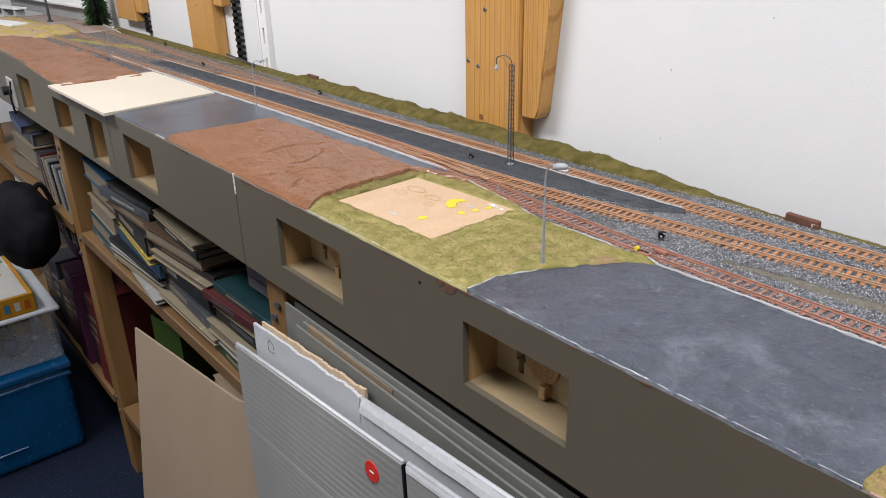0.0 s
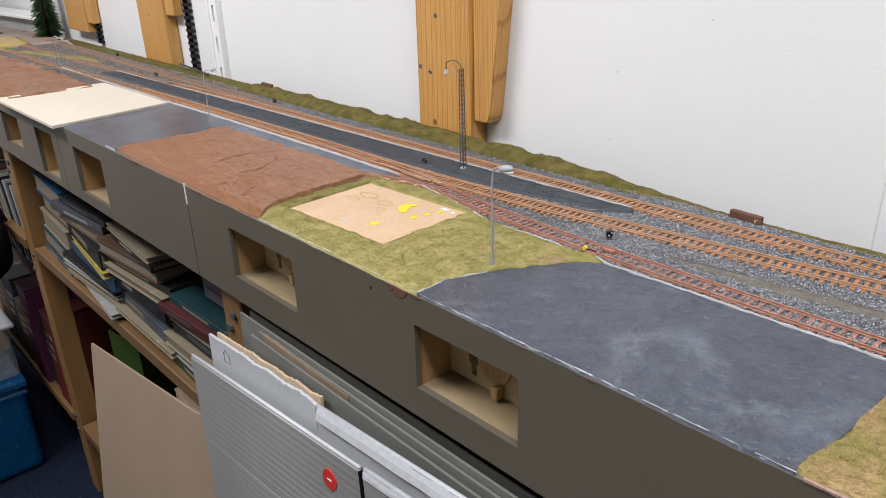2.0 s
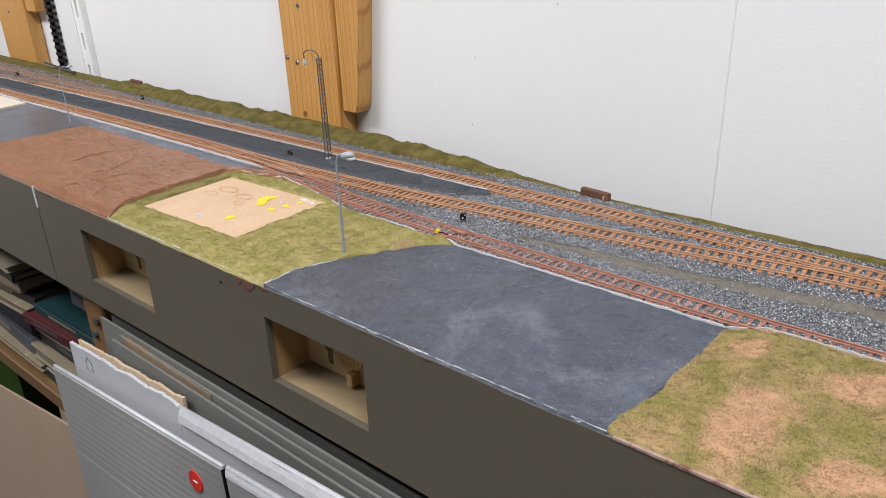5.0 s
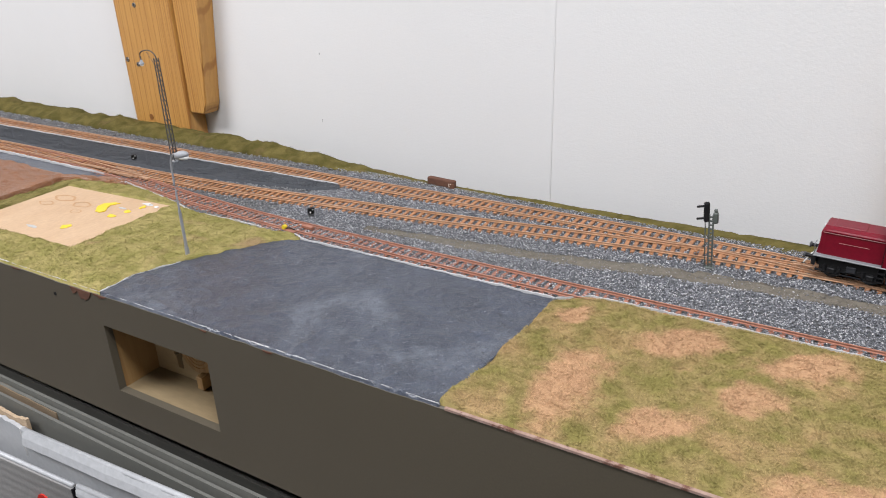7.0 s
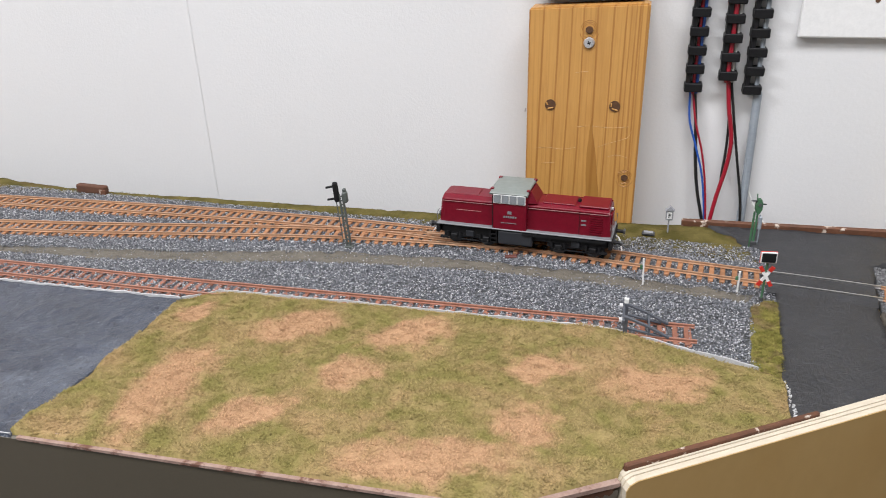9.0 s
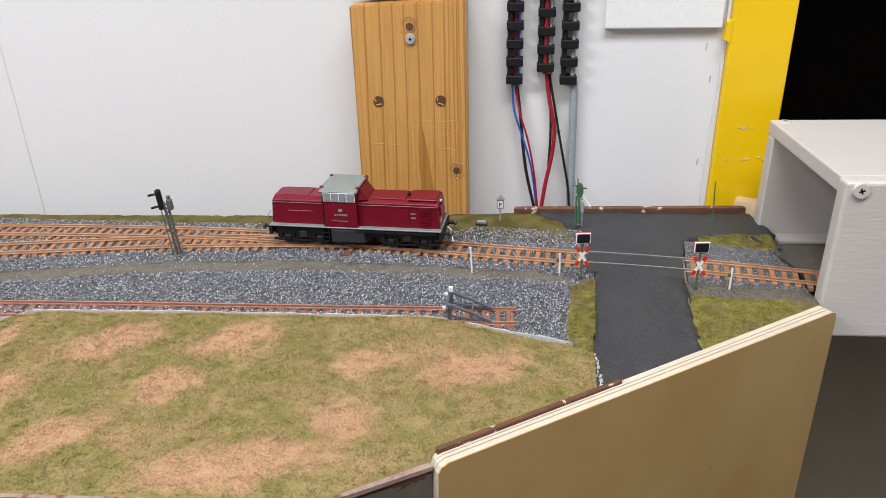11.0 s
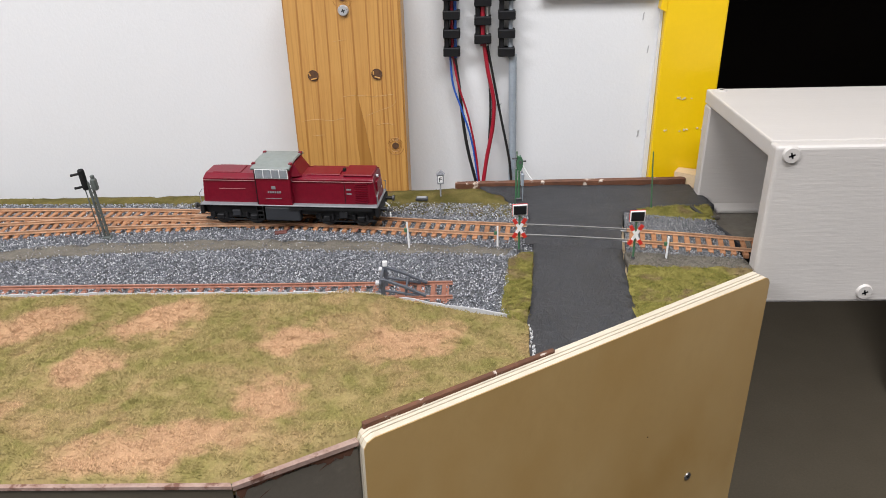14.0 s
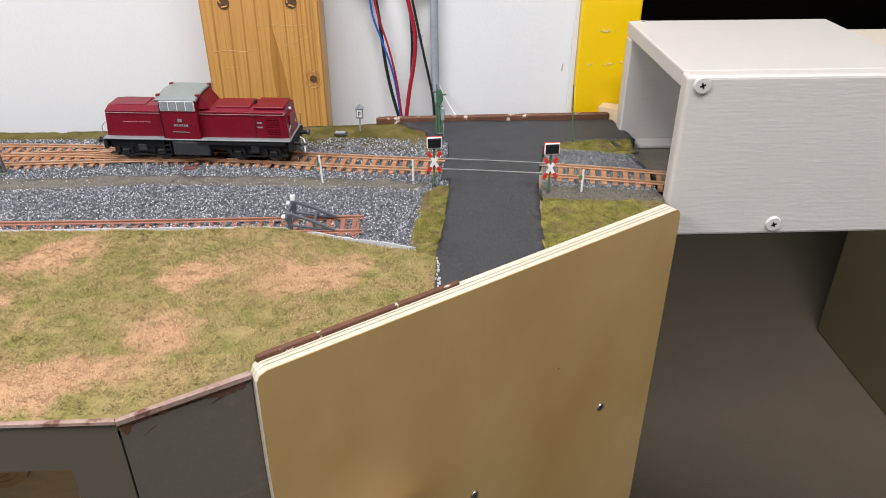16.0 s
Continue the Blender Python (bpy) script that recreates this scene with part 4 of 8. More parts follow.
for px, py, w, h in ((-0.208, 0.115, 0.028, 0.013), (-0.176, 0.110, 0.022, 0.012), (-0.212, 0.098, 0.020, 0.008), (-0.165, 0.096, 0.014, 0.007)):
    k = [(px + w * 0.5 * (1 + 0.5 * noise.noise((px * 90, a, 1))) * math.cos(a), py + h * 0.5 * (1 + 0.5 * noise.noise((py * 90, a, 2))) * math.sin(a)) for a in [2 * math.pi * i / 22 for i in range(22)]]
    bm = bmesh.new()
    rims = [[bm.verts.new((px + (x - px) * f, py + (y - py) * f, 0.00098)) for x, y in k] for f in (1.0, 0.80 + 0.06 * noise.noise((px * 40, py * 40, 0)))]
    for a in range(len(k)):
        b = (a + 1) % len(k)
        bm.faces.new((rims[0][a], rims[0][b], rims[1][b], rims[1][a]))
    part("water_stain", bm, M["plot_stain"], plot, "brown ring of a dried water stain")
for px, py, w, h, key in ((-0.118, 0.1385, 0.013, 0.005, "plaster"), (-0.105, 0.137, 0.006, 0.004, "plaster"), (-0.168, 0.055, 0.014, 0.004, "scuff"), (-0.132, 0.121, 0.012, 0.003, "scuff")):
    k = [(px + w * 0.5 * (1 + 0.6 * noise.noise((px * 70, a, 3))) * math.cos(a), py + h * 0.5 * (1 + 0.6 * noise.noise((py * 70, a, 5))) * math.sin(a)) for a in [2 * math.pi * i / 20 for i in range(20)]]
    part("paint_smear", prism(k, 0.0004, 0.00105), M[key], plot, "dried whitish smear")
part("ballast_bed", sheet(BED, ripple(0.0008, 60, -0.001), 0.010, -0.007), M["ballast"], layout, "grey ballast ground", True)
part("ballast_bed", sheet(BED_R, ripple(0.0008, 60, -0.001), 0.006, -0.007), M["ballast"], layout, smooth=True)
part("dirt_path", sheet(ragged([(0.713, 0.179), (0.785, 0.173), (0.785, 0.186), (0.75, 0.193), (0.715, 0.199)], wobble=0.002), ripple(0.0007, 60, 0.0008), 0.005, -0.005), M["path"], layout, smooth=True)
# trodden path between the tracks
PATH_G = [(0.10, 0.180), (0.20, 0.184), (0.30, 0.196), (0.38, 0.208), (0.47, 0.212), (0.56, 0.206), (0.64, 0.198), (0.645, 0.207), (0.56, 0.219), (0.47, 0.225), (0.37, 0.223), (0.28, 0.208), (0.18, 0.196), (0.10, 0.188)]
part("dirt_path", sheet(ragged(PATH_G, wobble=0.003), ripple(0.0007, 60, 0.0006), 0.005, -0.005), M["path"], layout, "trodden grey-brown path between the tracks", True)
PLAT = [(-1.25, 0.2145), (-0.6, 0.2150), (-0.30, 0.2140), (-0.20, 0.2160), (-0.10, 0.2215), (0.0, 0.238), (0.02, 0.252), (0.016, 0.2565), (-0.6, 0.2535), (-1.25, 0.245)]
part("platform", sheet(ragged(PLAT, wobble=0.0006), ripple(0.0006, 50, 0.003), 0.006, -0.005), M["platform"], layout, "low dark gravel platform between two tracks", True)
part("platform_edge", plaster_edge([(-1.25, 0.2465), (-0.6, 0.2548), (0.016, 0.2578)], 0.0012, -0.003, 0.0036, 3), M["kerb"], layout, "pale platform kerb")
# pale kerbs and chipped rims
part("kerb_strip", plaster_edge([(0.291, 0.1385), (0.300, 0.1435), (0.310, 0.1518), (0.402, 0.1528), (0.466, 0.1515), (0.547, 0.1505), (0.563, 0.148), (0.580, 0.142), (0.599, 0.1355), (0.6385, 0.1225)], 0.0006, -0.004, 0.0019, 1), M["kerb"], layout, "pale grey kerb strip beside the siding")
part("kerb_strip", plaster_edge([(-0.215, 0.1775), (-0.163, 0.167), (-0.115, 0.1572), (-0.089, 0.1512), (-0.079, 0.1476), (-0.058, 0.1438), (-0.023, 0.1453), (0.008, 0.1449), (0.037, 0.1405), (0.0495, 0.1486), (0.0672, 0.1398), (0.157, 0.1397), (0.231, 0.1387), (0.293, 0.1383)], 0.0008, -0.004, 0.0017, 2), M["kerb"], layout)
part("kerb_strip", plaster_edge([(-0.87, 0.1815), (-0.70, 0.1848), (-0.534, 0.1840), (-0.40, 0.1835), (-0.232, 0.1805)], 0.0013, -0.004, 0.0026, 4), M["kerb"], layout)
def chipped_rim(x0, x1, y, z, seed, dense=1.0):
    """White plaster that shows along a worn front edge: small flat chips, in places joined."""
    bm = bmesh.new()
    rnd = random.Random(seed)
    x = x0
    while x < x1:
        n = rnd.uniform(0.0012, 0.0075)
        d = rnd.uniform(0.0002, 0.0006) * (0.5 + abs(noise.noise((x * 30, seed, 0))) * 2)
        up = z + rnd.uniform(-0.0003, 0.0002)
        pts = [(x + n * k / 5, y + d * rnd.uniform(0.35, 1.0)) for k in range(5, -1, -1)]
        prism([(x, y), (x + n, y), *pts], -0.0003 - rnd.random() * 0.0005, up, bm)
        x += n * (1.0 if rnd.random() < 0.78 * dense else 1.0 + rnd.random() * 1.8)
    return bm


part("plaster_rim", chipped_rim(-0.001, 0.282, 0.0003, 0.0009, 6, 0.8), M["plaster"], layout, "chipped white plaster edge")
part("plaster_rim", chipped_rim(-0.235, -0.001, 0.0004, 0.0009, 7, 0.75), M["plaster"], layout)
part("plaster_rim", plaster_edge([(-0.001, 0.001), (-0.002, 0.031), (0.012, 0.066)], 0.0013, -0.005, 0.0014, 8), M["plaster"], layout)
chips = bmesh.new()
rnd = random.Random(31)
for i in range(44):
    t = rnd.random() ** 1.4
    cx, cy, r = 0.6462 + 0.0006 * t + rnd.gauss(0, 0.0006), 0.083 + 0.030 * t, rnd.uniform(0.0002, 0.0006)
    prism([(cx + r * math.cos(a) * rnd.uniform(0.5, 1.1), cy + 1.4 * r * math.sin(a) * rnd.uniform(0.5, 1.1)) for a in [2 * math.pi * j / 7 for j in range(7)]], -0.002, 0.0016 + rnd.uniform(0, 0.0006), chips)
part("plaster_rim", chips, M["plaster"], layout, "white plaster crumbs at the road edge")
part("plaster_rim", chipped_rim(-0.635, -0.605, 0.0006, 0.0018, 9, 0.9), M["plaster"], layout)
part("plaster_rim", plaster_edge([(-0.60, 0.02), (-0.598, 0.10), (-0.596, 0.153)], 0.0012, -0.005, 0.002, 10), M["plaster"], layout)
part("plaster_rim", plaster_edge([(-0.57, 0.1545), (-0.50, 0.1556), (-0.42, 0.1556), (-0.33, 0.1560), (-0.30, 0.1565)], 0.0008, -0.005, 0.002, 11), M["plaster"], layout)
white = thing("board_sheet", "cream-white fibreboard sheet laid over the layout beside the black yard", "board", (-0.94, 0.08, TOP - 0.0009))
part("sheet", prism([(x + 0.94, y - 0.08) for x, y in ((-1.120, -0.016), (-0.805, -0.015), (-0.832, 0.174), (-1.118, 0.174))], 0.0, 0.0044), M["cream"], white)


def bank_back(x):
    """The back edge of the ground: close to the wall at the far half, short of it towards the crossing."""
    return back_y(x) if x < -0.2 else float(np.interp(x, [-0.2, 0.0, 0.1, 0.5, 0.57, 0.62], [back_y(-0.2), 0.322, 0.309, 0.307, 0.312, 0.3165]))


def bank_z(x, y):
    """A mossy bank along the back: lumpy and high at the far half, low towards the crossing."""
    f, b = bank_foot(x), bank_back(x)
    t = max(0.0, min(1.0, (y - f) / (b - f)))
    hi = 0.0135 * max(0.16, min(1, (0.05 - x) / 0.17)) * (1 if x > -0.83 else max(0.2, 1 - (-0.83 - x) / 0.05))
    lump = 0.75 + 0.55 * noise.noise((x * 26, 3, 1)) + 0.30 * noise.noise((x * 70, y * 60, 4))
    return -0.001 + hi * lump * math.sin(math.pi * min(1, 0.12 + 0.72 * t)) ** 0.8 + 0.0008 * fbm(x, y, 120)


def bank_foot(x):
    return float(np.interp(x, [-2.6, -0.8, -0.25, 0.05, 0.2, 0.324, 0.46, 0.53, 0.6, 0.64], [0.36, 0.313, 0.302, 0.301, 0.298, 0.292, 0.282, 0.275, 0.265, 0.257]))


BANK = [(x, bank_foot(x)) for x in np.linspace(-2.6, 0.655, 60)] + [(0.642, 0.298), (0.625, 0.316)] + [(x, bank_back(x)) for x in np.linspace(0.62, -2.6, 90)]
part("mossy_bank", sheet(ragged(BANK, 0.005, 0.002, keep=lambda x, y: y > bank_back(x) - 0.001), bank_z, 0.005, -0.007), M["bank"], layout, "mossy green bank along the wall", True)

# ---- tracks ----
LINE_A = [(-0.42, 0.1990), (-0.317, 0.1952), (-0.211, 0.1855), (-0.113, 0.1705), (-0.027, 0.1618), (0.044, 0.1578), (0.145, 0.1552), (0.223, 0.1538), (0.289, 0.1530), (0.40, 0.1525), (0.50, 0.1515), (0.575, 0.1515), (0.606, 0.1515)]
LINE_BF = [(-2.2, 0.186), (-1.5, 0.187), (-1.1, 0.1925), (-1.0, 0.1942)]
LINE_B = [(-1.0, 0.1942), (-0.9, 0.1958), (-0.7, 0.1985), (-0.50, 0.1998), (-0.36, 0.1992), (-0.25, 0.1980), (-0.15, 0.2005), (-0.05, 0.2065), (0.058, 0.218), (0.16, 0.228), (0.257, 0.2405), (0.343, 0.2503), (0.40, 0.2538), (0.45, 0.2545), (0.49, 0.2535)]
LINE_CF = [(-2.2, 0.245), (-1.5, 0.249), (-1.05, 0.256), (-1.0, 0.2578)]
LINE_C = [(-1.0, 0.2578), (-0.9, 0.2615), (-0.786, 0.265), (-0.60, 0.268), (-0.30, 0.269), (0.0, 0.2695), (0.13, 0.2715), (0.24, 0.2720), (0.335, 0.2695), (0.40, 0.2655), (0.446, 0.260), (0.489, 0.2550), (0.531, 0.2492), (0.571, 0.2425), (0.612, 0.236), (0.655, 0.2295)]
LINE_X = [(0.655, 0.2295), (0.690, 0.2245), (0.72, 0.2195)]
LINE_M = [(0.72, 0.2195), (0.757, 0.2115), (0.80, 0.2015), (0.86, 0.188)]
LINE_D = [(-0.56, 0.2695), (-0.66, 0.2765), (-0.76, 0.2845), (-0.87, 0.2895), (-1.0, 0.2935), (-1.13, 0.2975), (-1.4, 0.308), (-1.8, 0.325), (-2.2, 0.34)]
GAUGE = 0.0083
RAIL_PROFILE = [(-0.0009, 0.0), (0.0009, 0.0), (0.0009, 0.0004), (0.0003, 0.0006), (0.0003, 0.0014), (0.0005, 0.0015), (0.0005, 0.0021), (-0.0005, 0.0021), (-0.0005, 0.0015), (-0.0003, 0.0014), (-0.0003, 0.0006), (-0.0009, 0.0004)]
SLEEPER_Z = 0.0016


def sweep(pts, off, z):
    """A rail beside a line of points."""
    bm = bmesh.new()
    rows = []
    for i, p in enumerate(pts):
        d = (pts[min(i + 1, len(pts) - 1)] - pts[max(i - 1, 0)]).normalized()
        s = Vector((-d.y, d.x, 0))
        rows.append([bm.verts.new(p + s * (off + u) + Vector((0, 0, z + v))) for u, v in RAIL_PROFILE])
    for a, b in zip(rows, rows[1:]):
        for k in range(len(RAIL_PROFILE)):
            j = (k + 1) % len(RAIL_PROFILE)
            bm.faces.new((a[k], a[j], b[j], b[k]))
    bm.faces.new(rows[0][::-1])
    bm.faces.new(rows[-1])
    return bm


def sleeper_mesh(name, material, length=0.0262):
    bm = box(-0.0016, 0.0016, -length / 2, length / 2, -0.0012, SLEEPER_Z, 0.0003)
    for s in (-1, 1):
        for o in (-0.0017, 0.0017):
            box(-0.0007, 0.0007, s * GAUGE + o - 0.0005, s * GAUGE + o + 0.0005, SLEEPER_Z - 0.0002, SLEEPER_Z + 0.0006, bm=bm)
    me = bpy.data.meshes.new(name)
    bm.to_mesh(me)
    bm.free()
    me.materials.append(material)
    return me


def along(pts, step):
    """Points and headings at even steps of a line."""
    out, left = [], step / 2
    for a, b in zip(pts, pts[1:]):
        d, L = (b - a), (b - a).length
        while left < L:
            out.append((a + d * (left / L), math.degrees(math.atan2(d.y, d.x))))
            left += step
        left -= L
    return out


def track(label, line, mesh, rail, spacing=0.0069, sleepers=True, others=(), drop=0.0, rails=((-1, 0, 1), (1, 0, 1)), lift=0.0):
    """A length of model track: two rails on single sleepers."""
    pts = spline([(*p, 0) for p in line], 10)
    th = thing("railway_track", label, "track", (0, 0, TOP), group="railway tracks")
    for side, f0, f1 in rails:
        n = len(pts) - 1
        part("rail", sweep(pts[int(f0 * n):int(f1 * n) + 1], side * GAUGE, SLEEPER_Z + lift), rail, th)
    if sleepers:
        rnd = random.Random(len(line))
        far = [q for o in others for q in spline([(*p, 0) for p in o], 10)]
        for p, a in along(pts, spacing):
            if far and min((q - p).length for q in far) < 0.0075:
                continue
            ob = new("sleeper", mesh)
            ob.parent = th
            ob.matrix_basis = pose(p.x + rnd.uniform(-0.0003, 0.0003), p.y + rnd.uniform(-0.0004, 0.0004), -drop, 0, 0, a + rnd.uniform(-1.2, 1.2))
    return th


ORANGE, REDDISH, FADED = sleeper_mesh("sleeper", M["rust"]), sleeper_mesh("sleeper", M["rust_red"]), sleeper_mesh("sleeper", M["rust_far"])
track("rust-orange model track with sleepers along the back", LINE_C, ORANGE, M["rail"])
track("rust-orange model track with sleepers in the middle", LINE_B, ORANGE, M["rail"], others=(LINE_C,), drop=0.0002)
track("red-brown weathered siding track ending at a buffer stop", LINE_A, REDDISH, M["rail_red"], others=(LINE_B,), drop=0.0011, lift=-0.0009)
track("bare steel rails sunk in the level crossing", LINE_X, ORANGE, M["rail_bright"], sleepers=False)
track("rust-orange model track running into the white tunnel box", LINE_M, ORANGE, M["rail"])
track("faded track branching towards the far end", LINE_D, FADED, M["rail_far"], others=(LINE_C,), drop=0.0002)
track("faded brown track running on to the far end", LINE_BF, FADED, M["rail_far"])
track("faded brown track by the wall at the far end", LINE_CF, FADED, M["rail_far"])
crossing = thing("level_crossing", "dark grey road filling between the level crossing rails", "level crossing", (0.687, 0.2245, TOP + 0.001), -9)
part("infill", box(-0.032, 0.030, -0.0072, 0.0072, -0.001, 0.0021, 0.0003), M["road"], crossing)
for s in (-1, 1):
    bm = bmesh.new()
    ends = [[bm.verts.new((x, s * y, z)) for y, z in ((0.0092, 0.0020), (0.0180, 0.0003), (0.0180, -0.002), (0.0092, -0.002))] for x in (-0.032, 0.030)]
    for k in range(4):
        bm.faces.new((ends[0][k], ends[0][(k + 1) % 4], ends[1][(k + 1) % 4], ends[1][k]))
    bm.faces.new(ends[0][::-1])
    bm.faces.new(ends[1])
    bmesh.ops.recalc_face_normals(bm, faces=bm.faces)
    part("ramp", bm, M["road"], crossing)


def point_blades(label, at, turn, length, spread):
    """The blades and guard rails of a turnout."""
    th = thing("turnout", label, "turnout", (*at, TOP + SLEEPER_Z), turn, group="turnouts")
    for s in (-1, 1):
        part("blade", tube([(0, s * 0.0062, 0.0014), (length * 0.5, s * 0.0045, 0.0014), (length, s * spread, 0.0014)], 0.0006, 5), M["rail"], th)
        part("guard_rail", tube([(length * 0.55, s * 0.0066, 0.0014), (length * 0.95, s * 0.0066, 0.0014)], 0.0005, 5), M["rail"], th)
    part("frog", prism([(length, 0.0012), (length, -0.0012), (length + 0.014, -0.0025), (length + 0.014, 0.0025)], 0.0, 0.0017), M["rail"], th)
    part("stretcher_bar", box(0.002, 0.0034, -0.013, 0.013, 0.0001, 0.0008), M["rust_red"], th)


point_blades("rust-brown turnout blades where siding leaves the main", (-0.30, 0.1960), -4, 0.11, 0.0035)
point_blades("rust-brown turnout blades where two tracks join", (0.545, 0.2455), 172, 0.11, 0.0035)

# ---- lineside things ----
def bent_lamp(label, x, y, h, reach, turn, mast_r, head, lattice=False):
    th = thing("street_lamp", label, "lamp", (x, y, TOP), turn, group="model lamps")
    mat = M["dark_metal"] if lattice else M["lamp_grey"]
    if lattice:
        bm = bmesh.new()
        for sx in (-1, 1):
            for sy in (-1, 1):
                tube([(sx * mast_r, sy * mast_r, 0), (sx * mast_r * 0.7, sy * mast_r * 0.7, h)], 0.00055, 4, bm)
        part("mast", bm, mat, th, "dark lattice mast")
        n = 22
        bm = bmesh.new()
        for i in range(n):
            z0, z1, r0 = h * i / n, h * (i + 1) / n, mast_r * (1 - 0.3 * i / n)
            s = 1 if i % 2 else -1
            for sy in (-1, 1):
                tube([(s * r0, sy * r0, z0), (-s * r0, sy * r0, z1)], 0.00036, 3, bm)
                tube([(sy * r0, s * r0, z0), (sy * r0, -s * r0, z1)], 0.00036, 3, bm)
        part("lattice", bm, mat, th)
        part("foot", box(-0.003, 0.003, -0.003, 0.003, -0.001, 0.005, 0.0006), M["lamp_grey"], th)
        top = [(0, 0, h), (-0.002, 0, h + 0.004), (-reach * 0.4, 0, h + 0.0072), (-reach * 0.8, 0, h + 0.006), (-reach, 0, h + 0.003), (-reach, 0, h - 0.003)]
        part("arm", tube(spline(top, 5), 0.0006, 6), mat, th)
        bm = rod((-reach, 0, h - 0.003), (-reach, 0, h - 0.0075), 0.0010, 0.0028, 12)
        part("shade", bm, M["lamp_grey"], th, "small bell-shaped grey shade")
        bulb = bmesh.new()
        bmesh.ops.create_uvsphere(bulb, u_segments=10, v_segments=6, radius=0.0019, matrix=pose(-reach, 0, h - 0.0082))
        part("bulb", bulb, M["white_plastic"], th, smooth=True)
        part("stay", tube([(0, 0, h - 0.012), (-reach * 0.55, 0, h + 0.005)], 0.0003, 4), mat, th)
        return th
    part("mast", rod((0, 0, 0), (0, 0, h * 0.45), mast_r, mast_r * 0.9, 10), mat, th)
    arm = spline([(0, 0, h * 0.45), (0, 0, h * 0.8), (0.0015, 0, h * 0.93), (0.006, 0, h * 0.99), (reach * 0.7, 0, h)], 6)
    part("arm", tube(arm, mast_r * 0.62, 8), mat, th)
    part("foot", rod((0, 0, -0.001), (0, 0, 0.007), mast_r * 1.5, mast_r * 1.25, 10), M["lamp_grey"], th)
    bm = bmesh.new()
    bmesh.ops.create_uvsphere(bm, u_segments=14, v_segments=8, radius=1, matrix=Matrix.Translation((reach, 0, h)) @ pose(0, 0, 0, 0, -14, 0) @ Matrix.Diagonal((head * 0.85, head * 0.42, head * 0.36, 1)))
    hd = part("lamp_head", bm, M["lamp_grey"], th, "grey cobra-head lamp housing", True)
    bm = bmesh.new()
    bmesh.ops.create_uvsphere(bm, u_segments=12, v_segments=6, radius=1, matrix=Matrix.Translation((reach + head * 0.12, 0, h - head * 0.12)) @ Matrix.Diagonal((head * 0.72, head * 0.36, head * 0.24, 1)))
    part("diffuser", bm, M["white_plastic"], hd, smooth=True)
    return th


bent_lamp("grey model street lamp at the edge of the grass", 0.0055, 0.0755, 0.0845, 0.0160, -6, 0.00125, 0.0092)
bent_lamp("tall dark lattice lamp mast with bell shade on the platform", -0.1965, 0.240, 0.1145, 0.022, 4, 0.0023, 0.0052, True)
for x, y, h in ((-0.648, 0.1585, 0.078), (-1.275, 0.147, 0.078), (-2.338, 0.288, 0.07)):
    bent_lamp("thin dark model street lamp standing on the far yard", x, y, h, 0.018, 30, 0.0009, 0.006)


def dwarf_signal(label, x, y, turn=0.0):
    th = thing("dwarf_signal", label, "signal", (x, y, TOP), turn, group="dwarf signals")
    part("body", box(-0.0028, 0.0028, -0.0016, 0.0016, 0.0025, 0.0085, 0.0008), M["black"], th)
    part("foot", box(-0.0022, 0.0022, -0.0022, 0.0022, -0.001, 0.0025, 0.0004), M["dark_metal"], th)
    for dx in (-0.0012, 0.0012):
        part("lens", rod((dx, -0.0015, 0.006 + dx), (dx, -0.0022, 0.006 + dx), 0.0007, n=8), M["white_plastic"], th)
    part("hood", box(-0.0026, 0.0026, -0.003, -0.0014, 0.008, 0.0087, 0.0002), M["black"], th)


dwarf_signal("small black dwarf signal between siding and main track", 0.041, 0.184, 60)
dwarf_signal("small black dwarf signal with pale cap on the platform", -0.247, 0.2265, 60)
dwarf_signal("small black dwarf signal beside the far track", -0.695, 0.2955, 60)
dwarf_signal("small black dwarf signal beside the far track", -1.477, 0.336, 60)
dwarf_signal("small black dwarf signal between the far tracks", -1.12, 0.278, 60)

stand = thing("turnout_lever", "yellow-headed turnout lever beside the siding", "turnout lever", (0.045, 0.1475, TOP), -5)
part("base_plate", box(-0.004, 0.010, -0.002, 0.003, 0.0015, 0.0026, 0.0003), M["rust_red"], stand)
part("weight", rod((-0.002, -0.0020, 0.0045), (-0.002, 0.0010, 0.0045), 0.0019, n=12), M["bright_yellow"], stand, "yellow round weight")
part("lever", tube([(-0.002, 0, 0.003), (0.004, 0, 0.0045), (0.009, 0.001, 0.0035)], 0.0005, 5), M["black"], stand)
box2 = thing("turnout_motor", "rust-brown turnout motor box beside the sleepers", "turnout motor", (0.058, 0.1595, TOP + 0.001), -2)
part("case", box(-0.006, 0.006, -0.002, 0.002, 0, 0.003, 0.0005), M["rust_red"], box2)

lan = thing("switch_lantern", "small black and white switch lantern by the turnout", "lantern", (0.487, 0.2855, TOP), -6)
part("post", rod((0, 0, 0), (0, 0, 0.003), 0.0008, n=8), M["black"], lan)
part("lantern_box", box(-0.0014, 0.0014, -0.0014, 0.0014, 0.003, 0.0072, 0.0004), M["black"], lan)
part("lens", box(-0.0009, 0.0009, -0.00165, -0.0013, 0.0045, 0.0066), M["white_plastic"], lan)
part("base_plate", box(0.002, 0.014, -0.0035, 0.0018, -0.0005, 0.0012, 0.0003), M["kerb"], lan, "pale base plate")

mot = thing("turnout_motor", "rust-red turnout motor in front of the joined tracks", "turnout motor", (0.4890, 0.2350, TOP + 0.0002), 12)
part("case", box(-0.0042, 0.0042, -0.0019, 0.0019, 0, 0.0020, 0.0006), M["motor_red"], mot)
